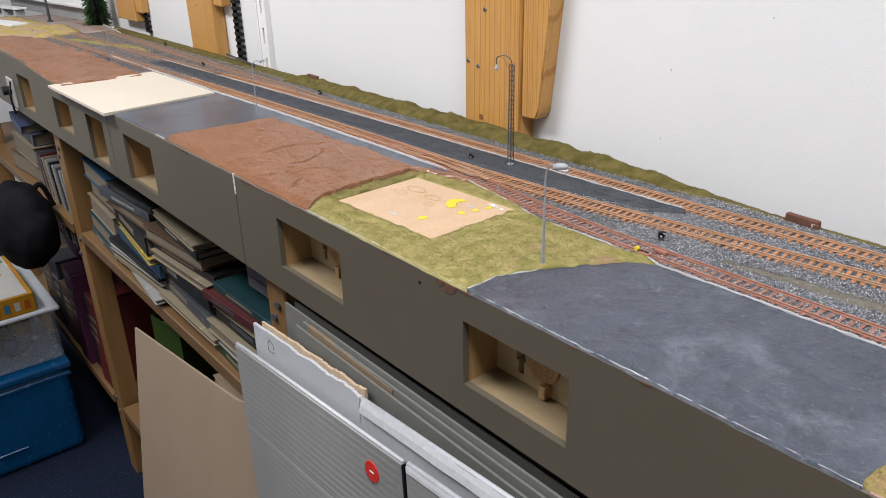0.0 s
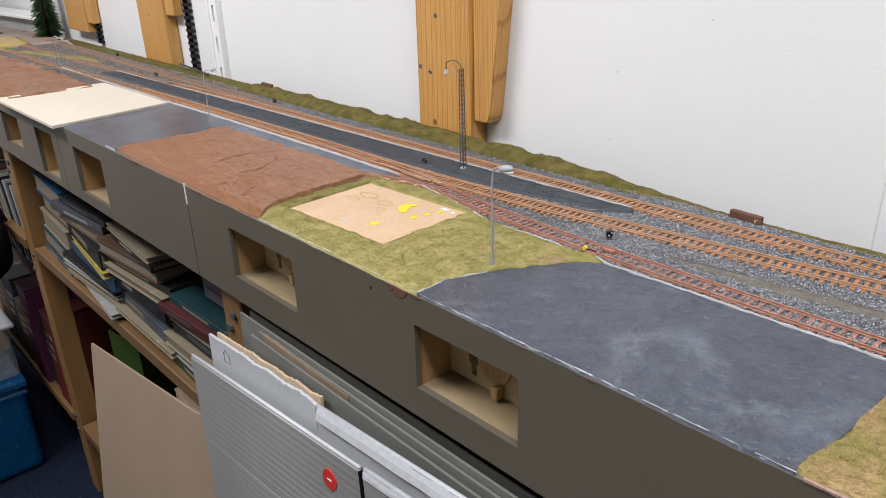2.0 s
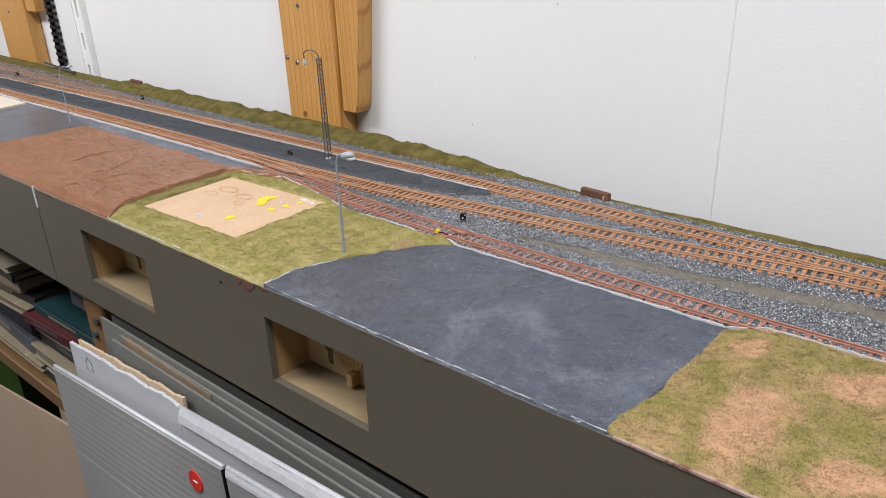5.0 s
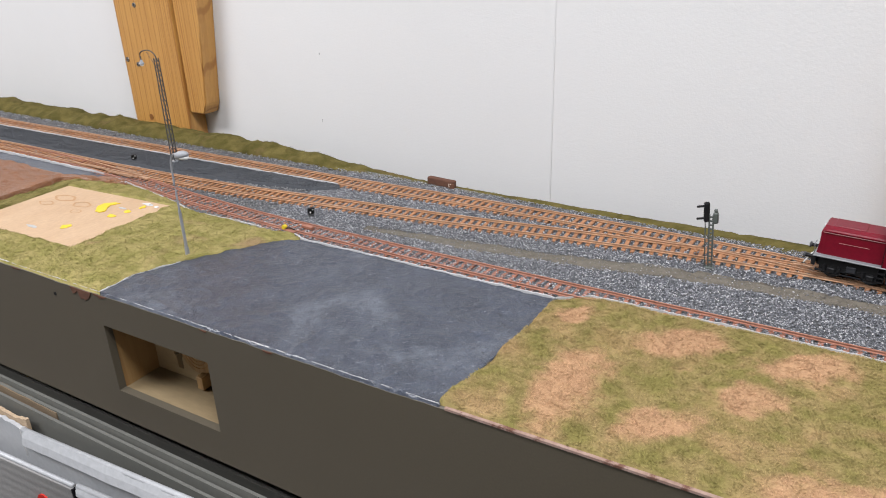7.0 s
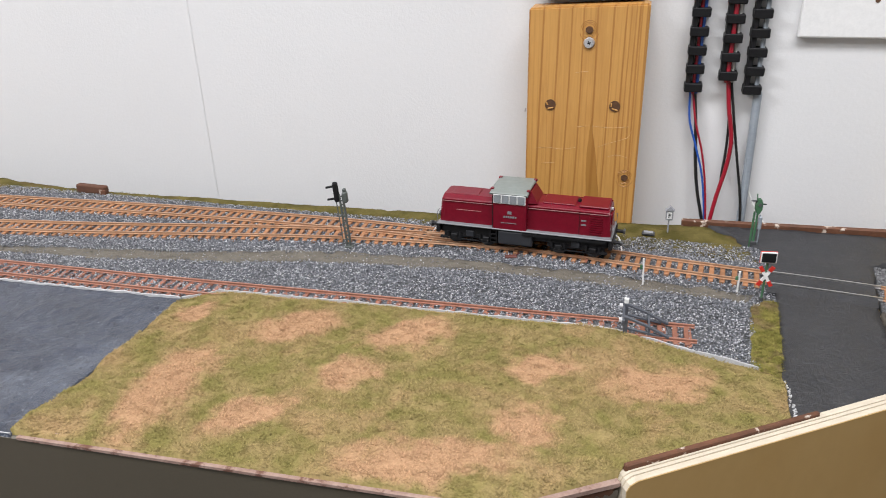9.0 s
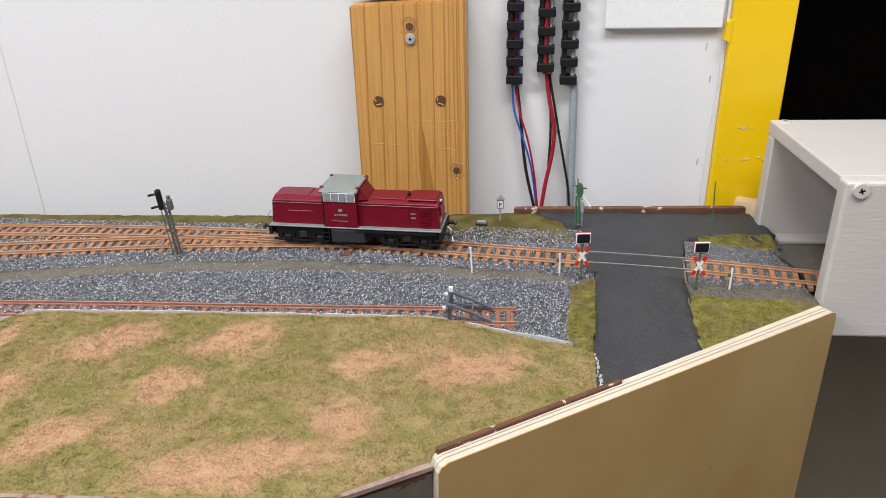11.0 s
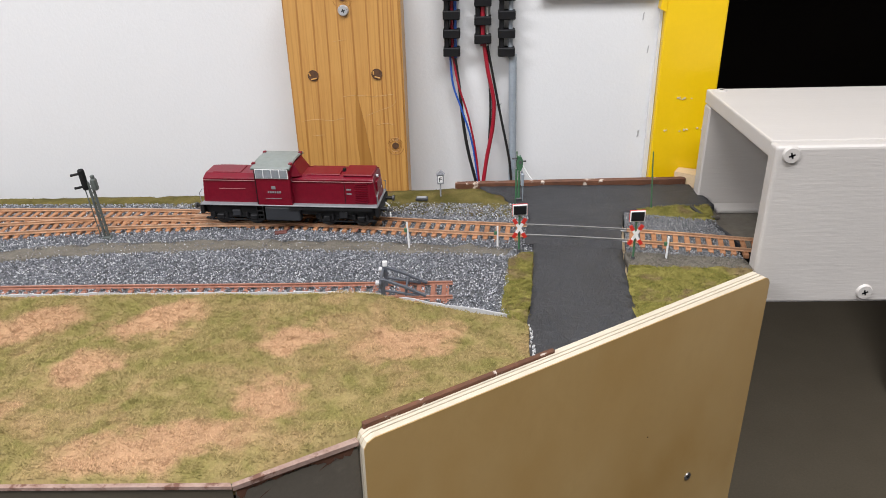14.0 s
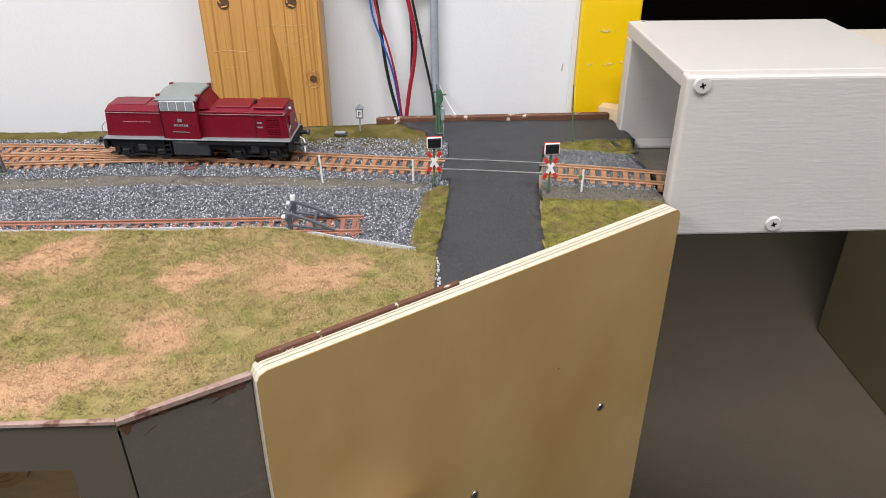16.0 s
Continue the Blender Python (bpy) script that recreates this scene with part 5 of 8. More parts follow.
part("rod", tube([(0.003, 0, 0.0014), (0.006, 0.005, 0.0016)], 0.0006, 5), M["motor_red"], mot)

# ground signal on a slotted mast
sem = thing("signal_mast", "grey-green signal mast with black signal head on the ballast", "signal", (0.3705, 0.2330, TOP), 0)
sem.matrix_basis = pose(0.3705, 0.2330, TOP, 0, -4.5, 0)
for s in (-1, 1):
    part("mast_rail", box(s * 0.0013 - 0.0005, s * 0.0013 + 0.0005, -0.0009, 0.0009, -0.001, 0.041), M["signal_grey"], sem)
bm = bmesh.new()
for i in range(13):
    box(-0.001, 0.001, -0.0006, 0.0006, 0.003 + i * 0.003, 0.0038 + i * 0.003, bm=bm)
part("mast_lacing", bm, M["signal_grey"], sem)
part("ladder", tube([(-0.0035, -0.001, 0.0), (-0.0038, -0.001, 0.04)], 0.0004, 4), M["signal_grey"], sem)
part("foot", box(-0.003, 0.003, -0.0025, 0.0025, -0.001, 0.0015, 0.0004), M["signal_grey"], sem)
hd = part("signal_head", box(-0.0052, -0.0012, -0.002, 0.0016, 0.0355, 0.0505, 0.0014, seg=2), M["black"], sem, "black signal head with hoods")
for z in (0.0475, 0.0385):
    part("hood", rod((-0.0040, -0.0008, z), (-0.0094, -0.0030, z - 0.0002), 0.00085, n=8), M["black"], hd)
part("relay_box", box(0.0012, 0.0048, -0.0018, 0.0018, 0.035, 0.043, 0.0007), M["signal_grey"], sem)
part("cap", box(0.0018, 0.0042, -0.0012, 0.0012, 0.043, 0.0455, 0.0005), M["signal_grey"], sem)

# boxed sign with a letter
fb = thing("telephone_box", "small grey signal telephone box on a post marked F", "telephone box", (0.597, 0.297, TOP + 0.002), 0)
part("post", rod((0, 0, -0.001), (0, 0, 0.010), 0.0006, n=8), M["lamp_grey"], fb)
part("case", box(-0.0026, 0.0026, -0.0015, 0.0015, 0.009, 0.0165, 0.0004), M["lamp_grey"], fb)
part("sign_face", box(-0.0017, 0.0017, -0.00185, -0.0014, 0.0105, 0.0155), M["white_plastic"], fb)
cu = bpy.data.curves.new("letter", "FONT")
cu.body, cu.size, cu.extrude, cu.align_x = "F", 0.0050, 0.00015, "CENTER"
let = new("letter", cu)
let.data.materials.append(M["black"])
let.parent = fb
let.matrix_basis = pose(0, -0.0020, 0.0112, 90, 0, 0)
bm = bmesh.new()
pr = [bm.verts.new(v) for v in ((-0.0034, -0.0022, 0.0165), (0.0034, -0.0022, 0.0165), (0.0034, 0.0022, 0.0165), (-0.0034, 0.0022, 0.0165), (0, -0.0022, 0.0198), (0, 0.0022, 0.0198))]
for f in ((0, 1, 4), (2, 3, 5), (0, 4, 5, 3), (1, 2, 5, 4), (0, 3, 2, 1)):
    bm.faces.new([pr[i] for i in f])
part("roof", bm, M["lamp_grey"], fb)
gb = thing("cable_hatch", "flat dark grey cable hatch lying in the grass", "hatch", (0.583, 0.2905, TOP + 0.001), -4)
part("frame", box(-0.0045, 0.0045, -0.0025, 0.0025, 0, 0.0018, 0.0004), M["dark_metal"], gb)
part("cover", box(-0.0035, 0.0035, -0.0017, 0.0017, 0.0018, 0.0024, 0.0002), M["lamp_grey"], gb)


def marker(label, x, y, h, lean=0.0):
    th = thing("marker_post", label, "marker post", (x, y, TOP), 0, group="white marker posts")
    part("post", tube([(0, 0, -0.002), (lean * 0.5, 0, h * 0.5), (lean, 0, h)], 0.00065, 6), M["white_plastic"], th)
    part("reflector", box(lean * 0.6 - 0.0022, lean * 0.6 - 0.0004, -0.0006, 0.0006, h * 0.62, h * 0.78, 0.0002), M["green"], th, "small green reflector")


marker("thin white marker post with green reflector in ballast", 0.578, 0.2095, 0.019, -0.001)
marker("thin white marker post with green reflector in ballast", 0.635, 0.2085, 0.0155, -0.0002)
marker("thin white marker post with green reflector in gravel", 0.738, 0.189, 0.0155, 0.0)


def crossing_sign(label, x, y, turn=0.0):
    th = thing("crossing_sign", label, "crossing sign", (x, y, TOP), turn, group="level crossing signs")
    part("post", rod((0, 0, -0.001), (0, 0, 0.030), 0.0007, n=8), M["green"], th, "green post")
    part("foot", rod((0, 0, -0.001), (0, 0, 0.0025), 0.002, 0.0012, 8), M["dark_metal"], th)
    for s in (-1, 1):
        arm = box(-0.0048, 0.0048, -0.0013, -0.0007, -0.0009, 0.0009, bm=None)
        bmesh.ops.transform(arm, matrix=pose(0, -s * 0.0002, 0.0175, 0, s * 59, 0), verts=arm.verts)
        a = part("cross_arm", arm, M["white_plastic"], th, "white crossbuck arm with red tips")
        for e in (-1, 1):
            tip = box(e * 0.0056 - 0.0018, e * 0.0056 + 0.0018, -0.0015, -0.0005, -0.0011, 0.0011)
            bmesh.ops.transform(tip, matrix=pose(0, -s * 0.0002, 0.0175, 0, s * 59, 0), verts=tip.verts)
            part("red_tip", tip, M["bright_red"], a)
    b = part("warning_board", box(-0.0046, 0.0046, -0.0016, 0.0004, 0.0264, 0.0335, 0.0003), M["white_plastic"], th, "white and red rimmed black warning light board")
    part("red_rim", box(-0.0048, 0.0048, -0.0012, 0.0001, 0.0262, 0.0337, 0.0003), M["bright_red"], b)
    part("black_face", box(-0.0040, 0.0040, -0.0021, -0.0013, 0.0270, 0.0329, 0.0003), M["black"], b)


crossing_sign("crossbuck sign with black warning light board beside the road", 0.6480, 0.2015, 4)
crossing_sign("crossbuck sign with black warning light board beside the road", 0.7175, 0.189, 4)

def plate_octagon(x, z, rx, rz, y0, y1):
    """An upright eight-sided casing."""
    bm = bmesh.new()
    rim = [(x + rx * math.cos(math.radians(22.5 + 45 * k)) * 1.08, z + rz * math.sin(math.radians(22.5 + 45 * k)) * 1.08) for k in range(8)]
    f0, f1 = [bm.verts.new((px, y0, pz)) for px, pz in rim], [bm.verts.new((px, y1, pz)) for px, pz in rim]
    bm.faces.new(f0)
    bm.faces.new(f1[::-1])
    for i in range(8):
        bm.faces.new((f0[i], f0[(i + 1) % 8], f1[(i + 1) % 8], f1[i]))
    return bm


# green shape signal on its lattice mast behind the crossing
gs = thing("shape_signal", "green model shape signal with lamps behind the crossing", "signal", (0.6545, 0.2845, TOP), 10)
part("mast", rod((0, 0, -0.001), (0, 0, 0.028), 0.0010, 0.0008, 8), M["green"], gs)
oct_head = plate_octagon(0.0, 0.0305, 0.0022, 0.0054, -0.0018, 0.0014)
sh = part("signal_head", oct_head, M["green"], gs, "green eight-sided signal casing")
part("lens_panel", rod((0.0002, -0.0022, 0.0318), (0.0002, -0.0016, 0.0318), 0.0013, n=14), M["signal_grey"], sh)
part("sight_arm", box(-0.0056, -0.0018, -0.0014, 0.0, 0.0342, 0.0350, 0.0002), M["dark_metal"], sh)
part("sight_arm", box(0.0018, 0.0048, -0.0014, 0.0, 0.0316, 0.0324, 0.0002), M["dark_metal"], sh)
part("finial", rod((-0.0016, 0, 0.0345), (-0.0020, 0, 0.0395), 0.0004, n=6), M["green"], gs)
part("lantern", box(0.0012, 0.0034, -0.0022, 0.0010, 0.0130, 0.0228, 0.0006), M["conduit"], gs, "pale grey lamp housing")
part("rear_pole", rod((-0.0019, 0.0006, -0.001), (-0.0019, 0.0006, 0.026), 0.0008, n=8), M["green"], gs)
part("lever", tube([(0.002, 0, 0.024), (0.003, 0, 0.008), (0.0028, 0, 0.0)], 0.0006, 5), M["conduit"], gs)
part("drive_box", box(-0.0022, 0.0022, -0.0018, 0.0018, -0.001, 0.004, 0.0004), M["dark_metal"], gs)
mast = thing("thin_mast", "thin dark green mast in the grass behind the track", "mast", (0.748, 0.2685, TOP), 0)
part("pole", rod((0, 0, -0.001), (-0.0028, 0, 0.043), 0.0006, 0.0004, 6), M["green"], mast)

# buffer stop at the end of the siding
bs = thing("buffer_stop", "grey steel buffer stop with white-capped buffer at siding end", "buffer stop", (0.567, 0.1515, TOP + SLEEPER_Z - 0.001), -1)
for s in (-1, 1):
    y = s * 0.0083
    part("upright", box(-0.0013, 0.0013, y - 0.0012, y + 0.0012, 0, 0.0145, 0.0003), M["stop_grey"], bs)
    part("strut", tube([(0, y, 0.0136), (0.012, y, 0.009), (0.026, y, 0.002)], 0.0011, 5), M["stop_grey"], bs)
    part("brace", tube([(0, y, 0.006), (0.012, y, 0.004), (0.022, y, 0.0022)], 0.0009, 5), M["stop_grey"], bs)
    part("post", rod((0.014, y, 0.0015), (0.014, y, 0.0085), 0.0008, n=6), M["stop_grey"], bs)
part("crossbeam", box(-0.0022, -0.0006, -0.0115, 0.0115, 0.0098, 0.0130, 0.0004), M["stop_grey"], bs)
part("tie_bar", box(0.0135, 0.0148, -0.009, 0.009, 0.0065, 0.0078, 0.0003), M["stop_grey"], bs)
for y in (-0.009, 0.009):
    part("buffer_pad", rod((-0.0022, y, 0.0118), (-0.0042, y, 0.0118), 0.0016, n=10), M["kerb"], bs, "pale buffer pad")
part("marker_cap", box(-0.0016, 0.0012, 0.0072, 0.0094, 0.0145, 0.0180, 0.0003), M["white_plastic"], bs, "white marker on the upright")
bs.scale = (0.92, 0.92, 0.90)
for x in (0.011, 0.021, 0.030, 0.037):
    part("sleeper", box(x - 0.0014, x + 0.0014, -0.0125, 0.0125, -0.002, 0.0009, 0.0003), M["rust_red"], bs)


def log_piece(label, x, y, z, w, turn):
    th = thing("wood_offcut", label, "wood offcut", (x, y, TOP + z), turn, group="wood offcuts")
    part("piece", box(-w / 2, w / 2, -0.003, 0.003, -0.002, 0.0055, 0.0012, seg=2), M["chip"], th)
    part("end_block", box(w / 2 - 0.006, w / 2 + 0.001, -0.0034, -0.002, -0.002, 0.003, 0.0006), M["trim"], th)


log_piece("weathered brown wood offcut standing on the bank", 0.104, 0.3040, 0.0022, 0.031, -5)
log_piece("weathered brown wood offcut standing on the bank", -0.80, 0.345, 0.008, 0.036, -3)

# ---- the locomotive ----
LX, LY, LTURN = 0.4970, 0.2540, -5.4
RAIL_TOP = TOP + SLEEPER_Z + 0.0021
loco = thing("model_locomotive", "dark red model diesel locomotive with grey cab roof on the track", "locomotive", (LX, LY, RAIL_TOP), LTURN)


def hood(x0, x1, w, z0, z1, taper, ch=0.005):
    """A bonnet with sloped upper edges and a sloped outer end."""
    bm = bmesh.new()
    prof = [(-w, z0), (-w, z1 - ch * 0.75), (-w + ch * 0.35, z1 - ch * 0.42), (-w + ch * 1.3, z1), (w - ch * 1.3, z1), (w - ch * 0.35, z1 - ch * 0.42), (w, z1 - ch * 0.75), (w, z0)]
    ends = []
    s = 1 if x1 > x0 else -1
    for x, t in ((x0, 0.0), (x1 - s * 0.004, 0.0), (x1, taper)):
        ends.append([bm.verts.new((x - s * t * max(0, (z - z0) / (z1 - z0)) ** 2, y * (1 - 0.06 * (t > 0)), z)) for y, z in prof])
    for a, b in zip(ends, ends[1:]):
        for k in range(len(prof)):
            j = (k + 1) % len(prof)
            bm.faces.new((a[k], a[j], b[j], b[k]))
    bm.faces.new(ends[0])
    bm.faces.new(ends[-1][::-1])
    bmesh.ops.bevel(bm, geom=[e for e in bm.edges if e.calc_face_angle(0) > 0.6], offset=0.0005, segments=2, affect="EDGES")
    return bm


W = 0.0129
part("underframe", box(-0.060, 0.060, -0.0140, 0.0140, 0.0098, 0.0170, 0.0005), M["under"], loco)
part("running_board", box(-0.0625, 0.0625, -0.0172, 0.0172, 0.0174, 0.0186, 0.0004), M["sill_grey"], loco, "light grey running board")
hr = part("rear_hood", hood(-0.0206, -0.0612, W, 0.0186, 0.0378, 0.0022, 0.0040), M["red"], loco)
hf = part("front_hood", hood(0.0032, 0.0612, W, 0.0186, 0.0374, 0.0022, 0.0040), M["red"], loco)
cab = part("cab", box(-0.0208, 0.0034, -0.0168, 0.0168, 0.0178, 0.0444, 0.0007, seg=2), M["red"], loco)
# cab roof: a flat arch that overhangs the sides
ROOF = [(0.0177, 0.0447), (0.0172, 0.0452), (0.0120, 0.0460), (0.0085, 0.0464), (0.0040, 0.0467), (0.0, 0.0468)]
bm = bmesh.new()
rows = []
for x in (-0.0229, -0.0223, 0.0036, 0.0042):
    inset = 0.0006 if x in (-0.0229, 0.0042) else 0.0
    arc = [(s_ * y, z) for s_, half in ((-1, ROOF), (1, ROOF[-2::-1])) for y, z in half]
    ring = [bm.verts.new((x, y * (1 - inset * 20), z - inset)) for y, z in arc] + [bm.verts.new((x, y * 0.96, z - 0.0013)) for y, z in arc[::-1]]
    rows.append(ring)
for a, b in zip(rows, rows[1:]):
    for k in range(len(a)):
        j = (k + 1) % len(a)
        bm.faces.new((a[k], a[j], b[j], b[k]))
bm.faces.new(rows[0][::-1])
bm.faces.new(rows[-1])
part("cab_roof", bm, M["roof_grey"], cab, "grey-green arched cab roof")
for x in (-0.0222, 0.0035):
    for s in (-1, 1):
        part("roof_corner", box(x - 0.0012, x + 0.0012, min(s * 0.0105, s * 0.0130), max(s * 0.0105, s * 0.0130), 0.0452, 0.0469, 0.0003), M["red"], cab, "dark red roof corner")
# gables under the roof arch
for x0, x1 in ((-0.0211, -0.0199), (0.0023, 0.0035)):
    poly = [(-0.0160, 0.0420), (-0.0158, 0.0434), (-0.0115, 0.0444), (-0.004, 0.0451), (0.0, 0.0452), (0.004, 0.0451), (0.0115, 0.0444), (0.0158, 0.0434), (0.0160, 0.0420)]
    bm = bmesh.new()
    p0 = [bm.verts.new((x0, y, z)) for y, z in poly]
    p1 = [bm.verts.new((x1, y, z)) for y, z in poly]
    bm.faces.new(p0)
    bm.faces.new(p1[::-1])
    for k in range(len(poly)):
        j = (k + 1) % len(poly)
        bm.faces.new((p0[k], p0[j], p1[j], p1[k]))
    part("cab_gable", bm, M["red"], cab)
for s in (-1, 1):
    y = s * 0.0169
    wf = part("window_frame", box(-0.0201, 0.0027, min(y, y + s * 0.0006), max(y, y + s * 0.0006), 0.0374, 0.0443, 0.0003), M["white_plastic"], cab, "white side window frame")
    for i in range(4):
        a = -0.0196 + i * 0.0056
        part("pane", box(a, a + 0.0049, min(y + s * 0.0004, y + s * 0.0009), max(y + s * 0.0004, y + s * 0.0009), 0.0381, 0.0437), M["window"], wf)
    part("cab_door_line", box(-0.0209, -0.0205, min(y - s * 0.0003, y + s * 0.0002), max(y - s * 0.0003, y + s * 0.0002), 0.019, 0.0425), M["under"], cab)
    # emblem and writing on the cab as plain bars
    part("emblem", box(-0.0100, -0.0070, min(y, y + s * 0.0002), max(y, y + s * 0.0002), 0.0300, 0.0322, 0.0001), M["sill_grey"], cab)
    for k in range(6):
        part("lettering_bar", box(-0.0128 + k * 0.0016, -0.0117 + k * 0.0016, min(y, y + s * 0.0002), max(y, y + s * 0.0002), 0.0272, 0.0286), M["sill_grey"], cab)
    part("cab_stripe", box(-0.0145, -0.0035, min(y, y + s * 0.0002), max(y, y + s * 0.0002), 0.0232, 0.0236), M["sill_grey"], cab)
    yy = s * W
    for h, a, b in ((hr, -0.059, -0.0215), (hf, 0.0040, 0.059)):
        part("gutter_line", box(a, b, min(yy - s * 0.0001, yy + s * 0.0006), max(yy - s * 0.0001, yy + s * 0.0006), 0.0352, 0.0358), M["red"], h)
        # pale strip under the gutter, coloured to give the edge its highlight
        part("trim_line", box(a, b, min(yy - s * 0.0001, yy + s * 0.0006), max(yy - s * 0.0001, yy + s * 0.0006), 0.0343, 0.0346), M["pale_line"], h, "thin pale line")
    part("door_seam", box(0.0395, 0.0398, min(yy, yy + s * 0.0002), max(yy, yy + s * 0.0002), 0.019, 0.0350), M["under"], hf)
    for k in range(9):
        z = 0.0200 + k * 0.0016
        part("grille_slat", box(0.0468, 0.0552, min(yy - s * 0.0002, yy + s * 0.0006), max(yy - s * 0.0002, yy + s * 0.0006), z, z + 0.0008), M["red"], hf)
    for z in (0.0285, 0.0255):
        part("lettering_bar", box(0.0408, 0.0442, min(yy, yy + s * 0.0002), max(yy, yy + s * 0.0002), z, z + 0.001), M["sill_grey"], hf)
    part("pale_line", box(-0.0485, -0.030, min(yy, yy + s * 0.0002), max(yy, yy + s * 0.0002), 0.0282, 0.0285), M["pale_line"], hr)
    part("fuel_tank", box(-0.0170, 0.0080, min(s * 0.0090, s * 0.0165), max(s * 0.0090, s * 0.0165), 0.0052, 0.0168, 0.0012, seg=2), M["tank_grey"], loco, "slate grey fuel tank")
    st = part("steps", box(-0.0225, -0.0180, min(s * 0.0135, s * 0.0166), max(s * 0.0135, s * 0.0166), 0.0060, 0.0067), M["under"], loco)
    for z in (0.0095, 0.0130):
        part("step", box(-0.0225, -0.0180, min(s * 0.0135, s * 0.0168), max(s * 0.0135, s * 0.0168), z, z + 0.0006), M["under"], st)
    for x in (-0.0226, -0.0183):
        part("step_side", box(x, x + 0.0005, min(s * 0.0135, s * 0.0168), max(s * 0.0135, s * 0.0168), 0.0060, 0.0170), M["under"], st)
    part("sill_light", box(0.0005, 0.0585, min(s * 0.0171, s * 0.0173), max(s * 0.0171, s * 0.0173), 0.0150, 0.0169), M["under"], loco)
# roof hatches and details
part("roof_hatch", box(0.013, 0.036, -0.0085, 0.0085, 0.0372, 0.0381, 0.0003), M["red"], hf)
part("roof_hatch", box(0.0385, 0.0585, -0.0098, 0.0098, 0.0370, 0.0384, 0.0004), M["red"], hf)
part("exhaust_stack", rod((0.0375, 0, 0.037), (0.0375, 0, 0.0395), 0.0012, n=10), M["under"], hf)
bm = bmesh.new()
vs = [bm.verts.new(v) for v in ((0.0030, -0.0125, 0.0372), (0.0098, -0.0105, 0.0372), (0.0098, 0.0105, 0.0372), (0.0030, 0.0125, 0.0372), (0.0030, -0.0115, 0.0443), (0.0050, -0.0090, 0.0450), (0.0050, 0.0090, 0.0450), (0.0030, 0.0115, 0.0443))]
for f in ((0, 3, 2, 1), (0, 1, 5, 4), (2, 3, 7, 6), (1, 2, 6, 5), (4, 5, 6, 7), (0, 4, 7, 3)):
    bm.faces.new([vs[i] for i in f])
part("cab_front_slope", bm, M["red"], cab)
part("roof_hatch", box(-0.054, -0.034, -0.0075, 0.0075, 0.0376, 0.0383, 0.0003), M["red"], hr)
for s in (-1, 1):
    part("front_window", box(-0.0216, -0.0207, min(s * 0.004, s * 0.0125), max(s * 0.004, s * 0.0125), 0.0385, 0.0432, 0.0003), M["window"], cab)
# ends: lamps, handrails, buffers, couplings
for e, h in ((1, hf), (-1, hr)):
    xe = e * 0.0590
    for y, z in ((-0.0090, 0.0232), (0.0090, 0.0232), (0.0, 0.0345)):
        part("headlight", rod((xe, y, z), (xe + e * 0.0018, y, z), 0.0011, n=12), M["kerb"], h, "pale round headlight")
    part("end_grille", box(min(xe, xe + e * 0.0021), max(xe, xe + e * 0.0021), -0.0065, 0.0065, 0.0255, 0.0325, 0.0002), M["red"], h)
    beam = part("buffer_beam", box(min(e * 0.0605, e * 0.0632), max(e * 0.0605, e * 0.0632), -0.0165, 0.0165, 0.0100, 0.0170, 0.0003), M["under"], loco)
    for y in (-0.0100, 0.0100):
        b = part("buffer", rod((e * 0.063, y, 0.0140), (e * 0.0680, y, 0.0140), 0.0014, n=10), M["under"], beam)
        part("buffer_plate", rod((e * 0.0680, y, 0.0140), (e * 0.0692, y, 0.0140), 0.0024, 0.0022, 12), M["dark_metal"], b)
    cp = part("coupling", box(min(e * 0.0625, e * 0.0695), max(e * 0.0625, e * 0.0695), -0.0012, 0.0012, 0.0082, 0.0096, 0.0003), M["dark_metal"], beam)
    part("coupling_loop", tube([(e * 0.0685, -0.004, 0.0090), (e * 0.0722, -0.0035, 0.0094), (e * 0.0722, 0.0035, 0.0094), (e * 0.0685, 0.004, 0.0090)], 0.0004, 5), M["steel"], cp)
    part("brake_hose", tube(spline([(e * 0.063, 0.006, 0.012), (e * 0.066, 0.006, 0.009), (e * 0.0690, -0.0062, 0.0055)], 4), 0.0005, 5), M["white_plastic"], beam)
    for y in (-0.0150, 0.0150):
        part("handrail", tube([(e * 0.0622, y, 0.0186), (e * 0.0626, y, 0.0255), (e * 0.0622, y * 0.72, 0.0270)], 0.00032, 5), M["sill_grey"], loco)
    for y in (-0.0152, 0.0152):
        part("end_step", box(min(e * 0.0545, e * 0.0600), max(e * 0.0545, e * 0.0600), y - 0.0014, y + 0.0014, 0.0060, 0.0068), M["under"], loco)
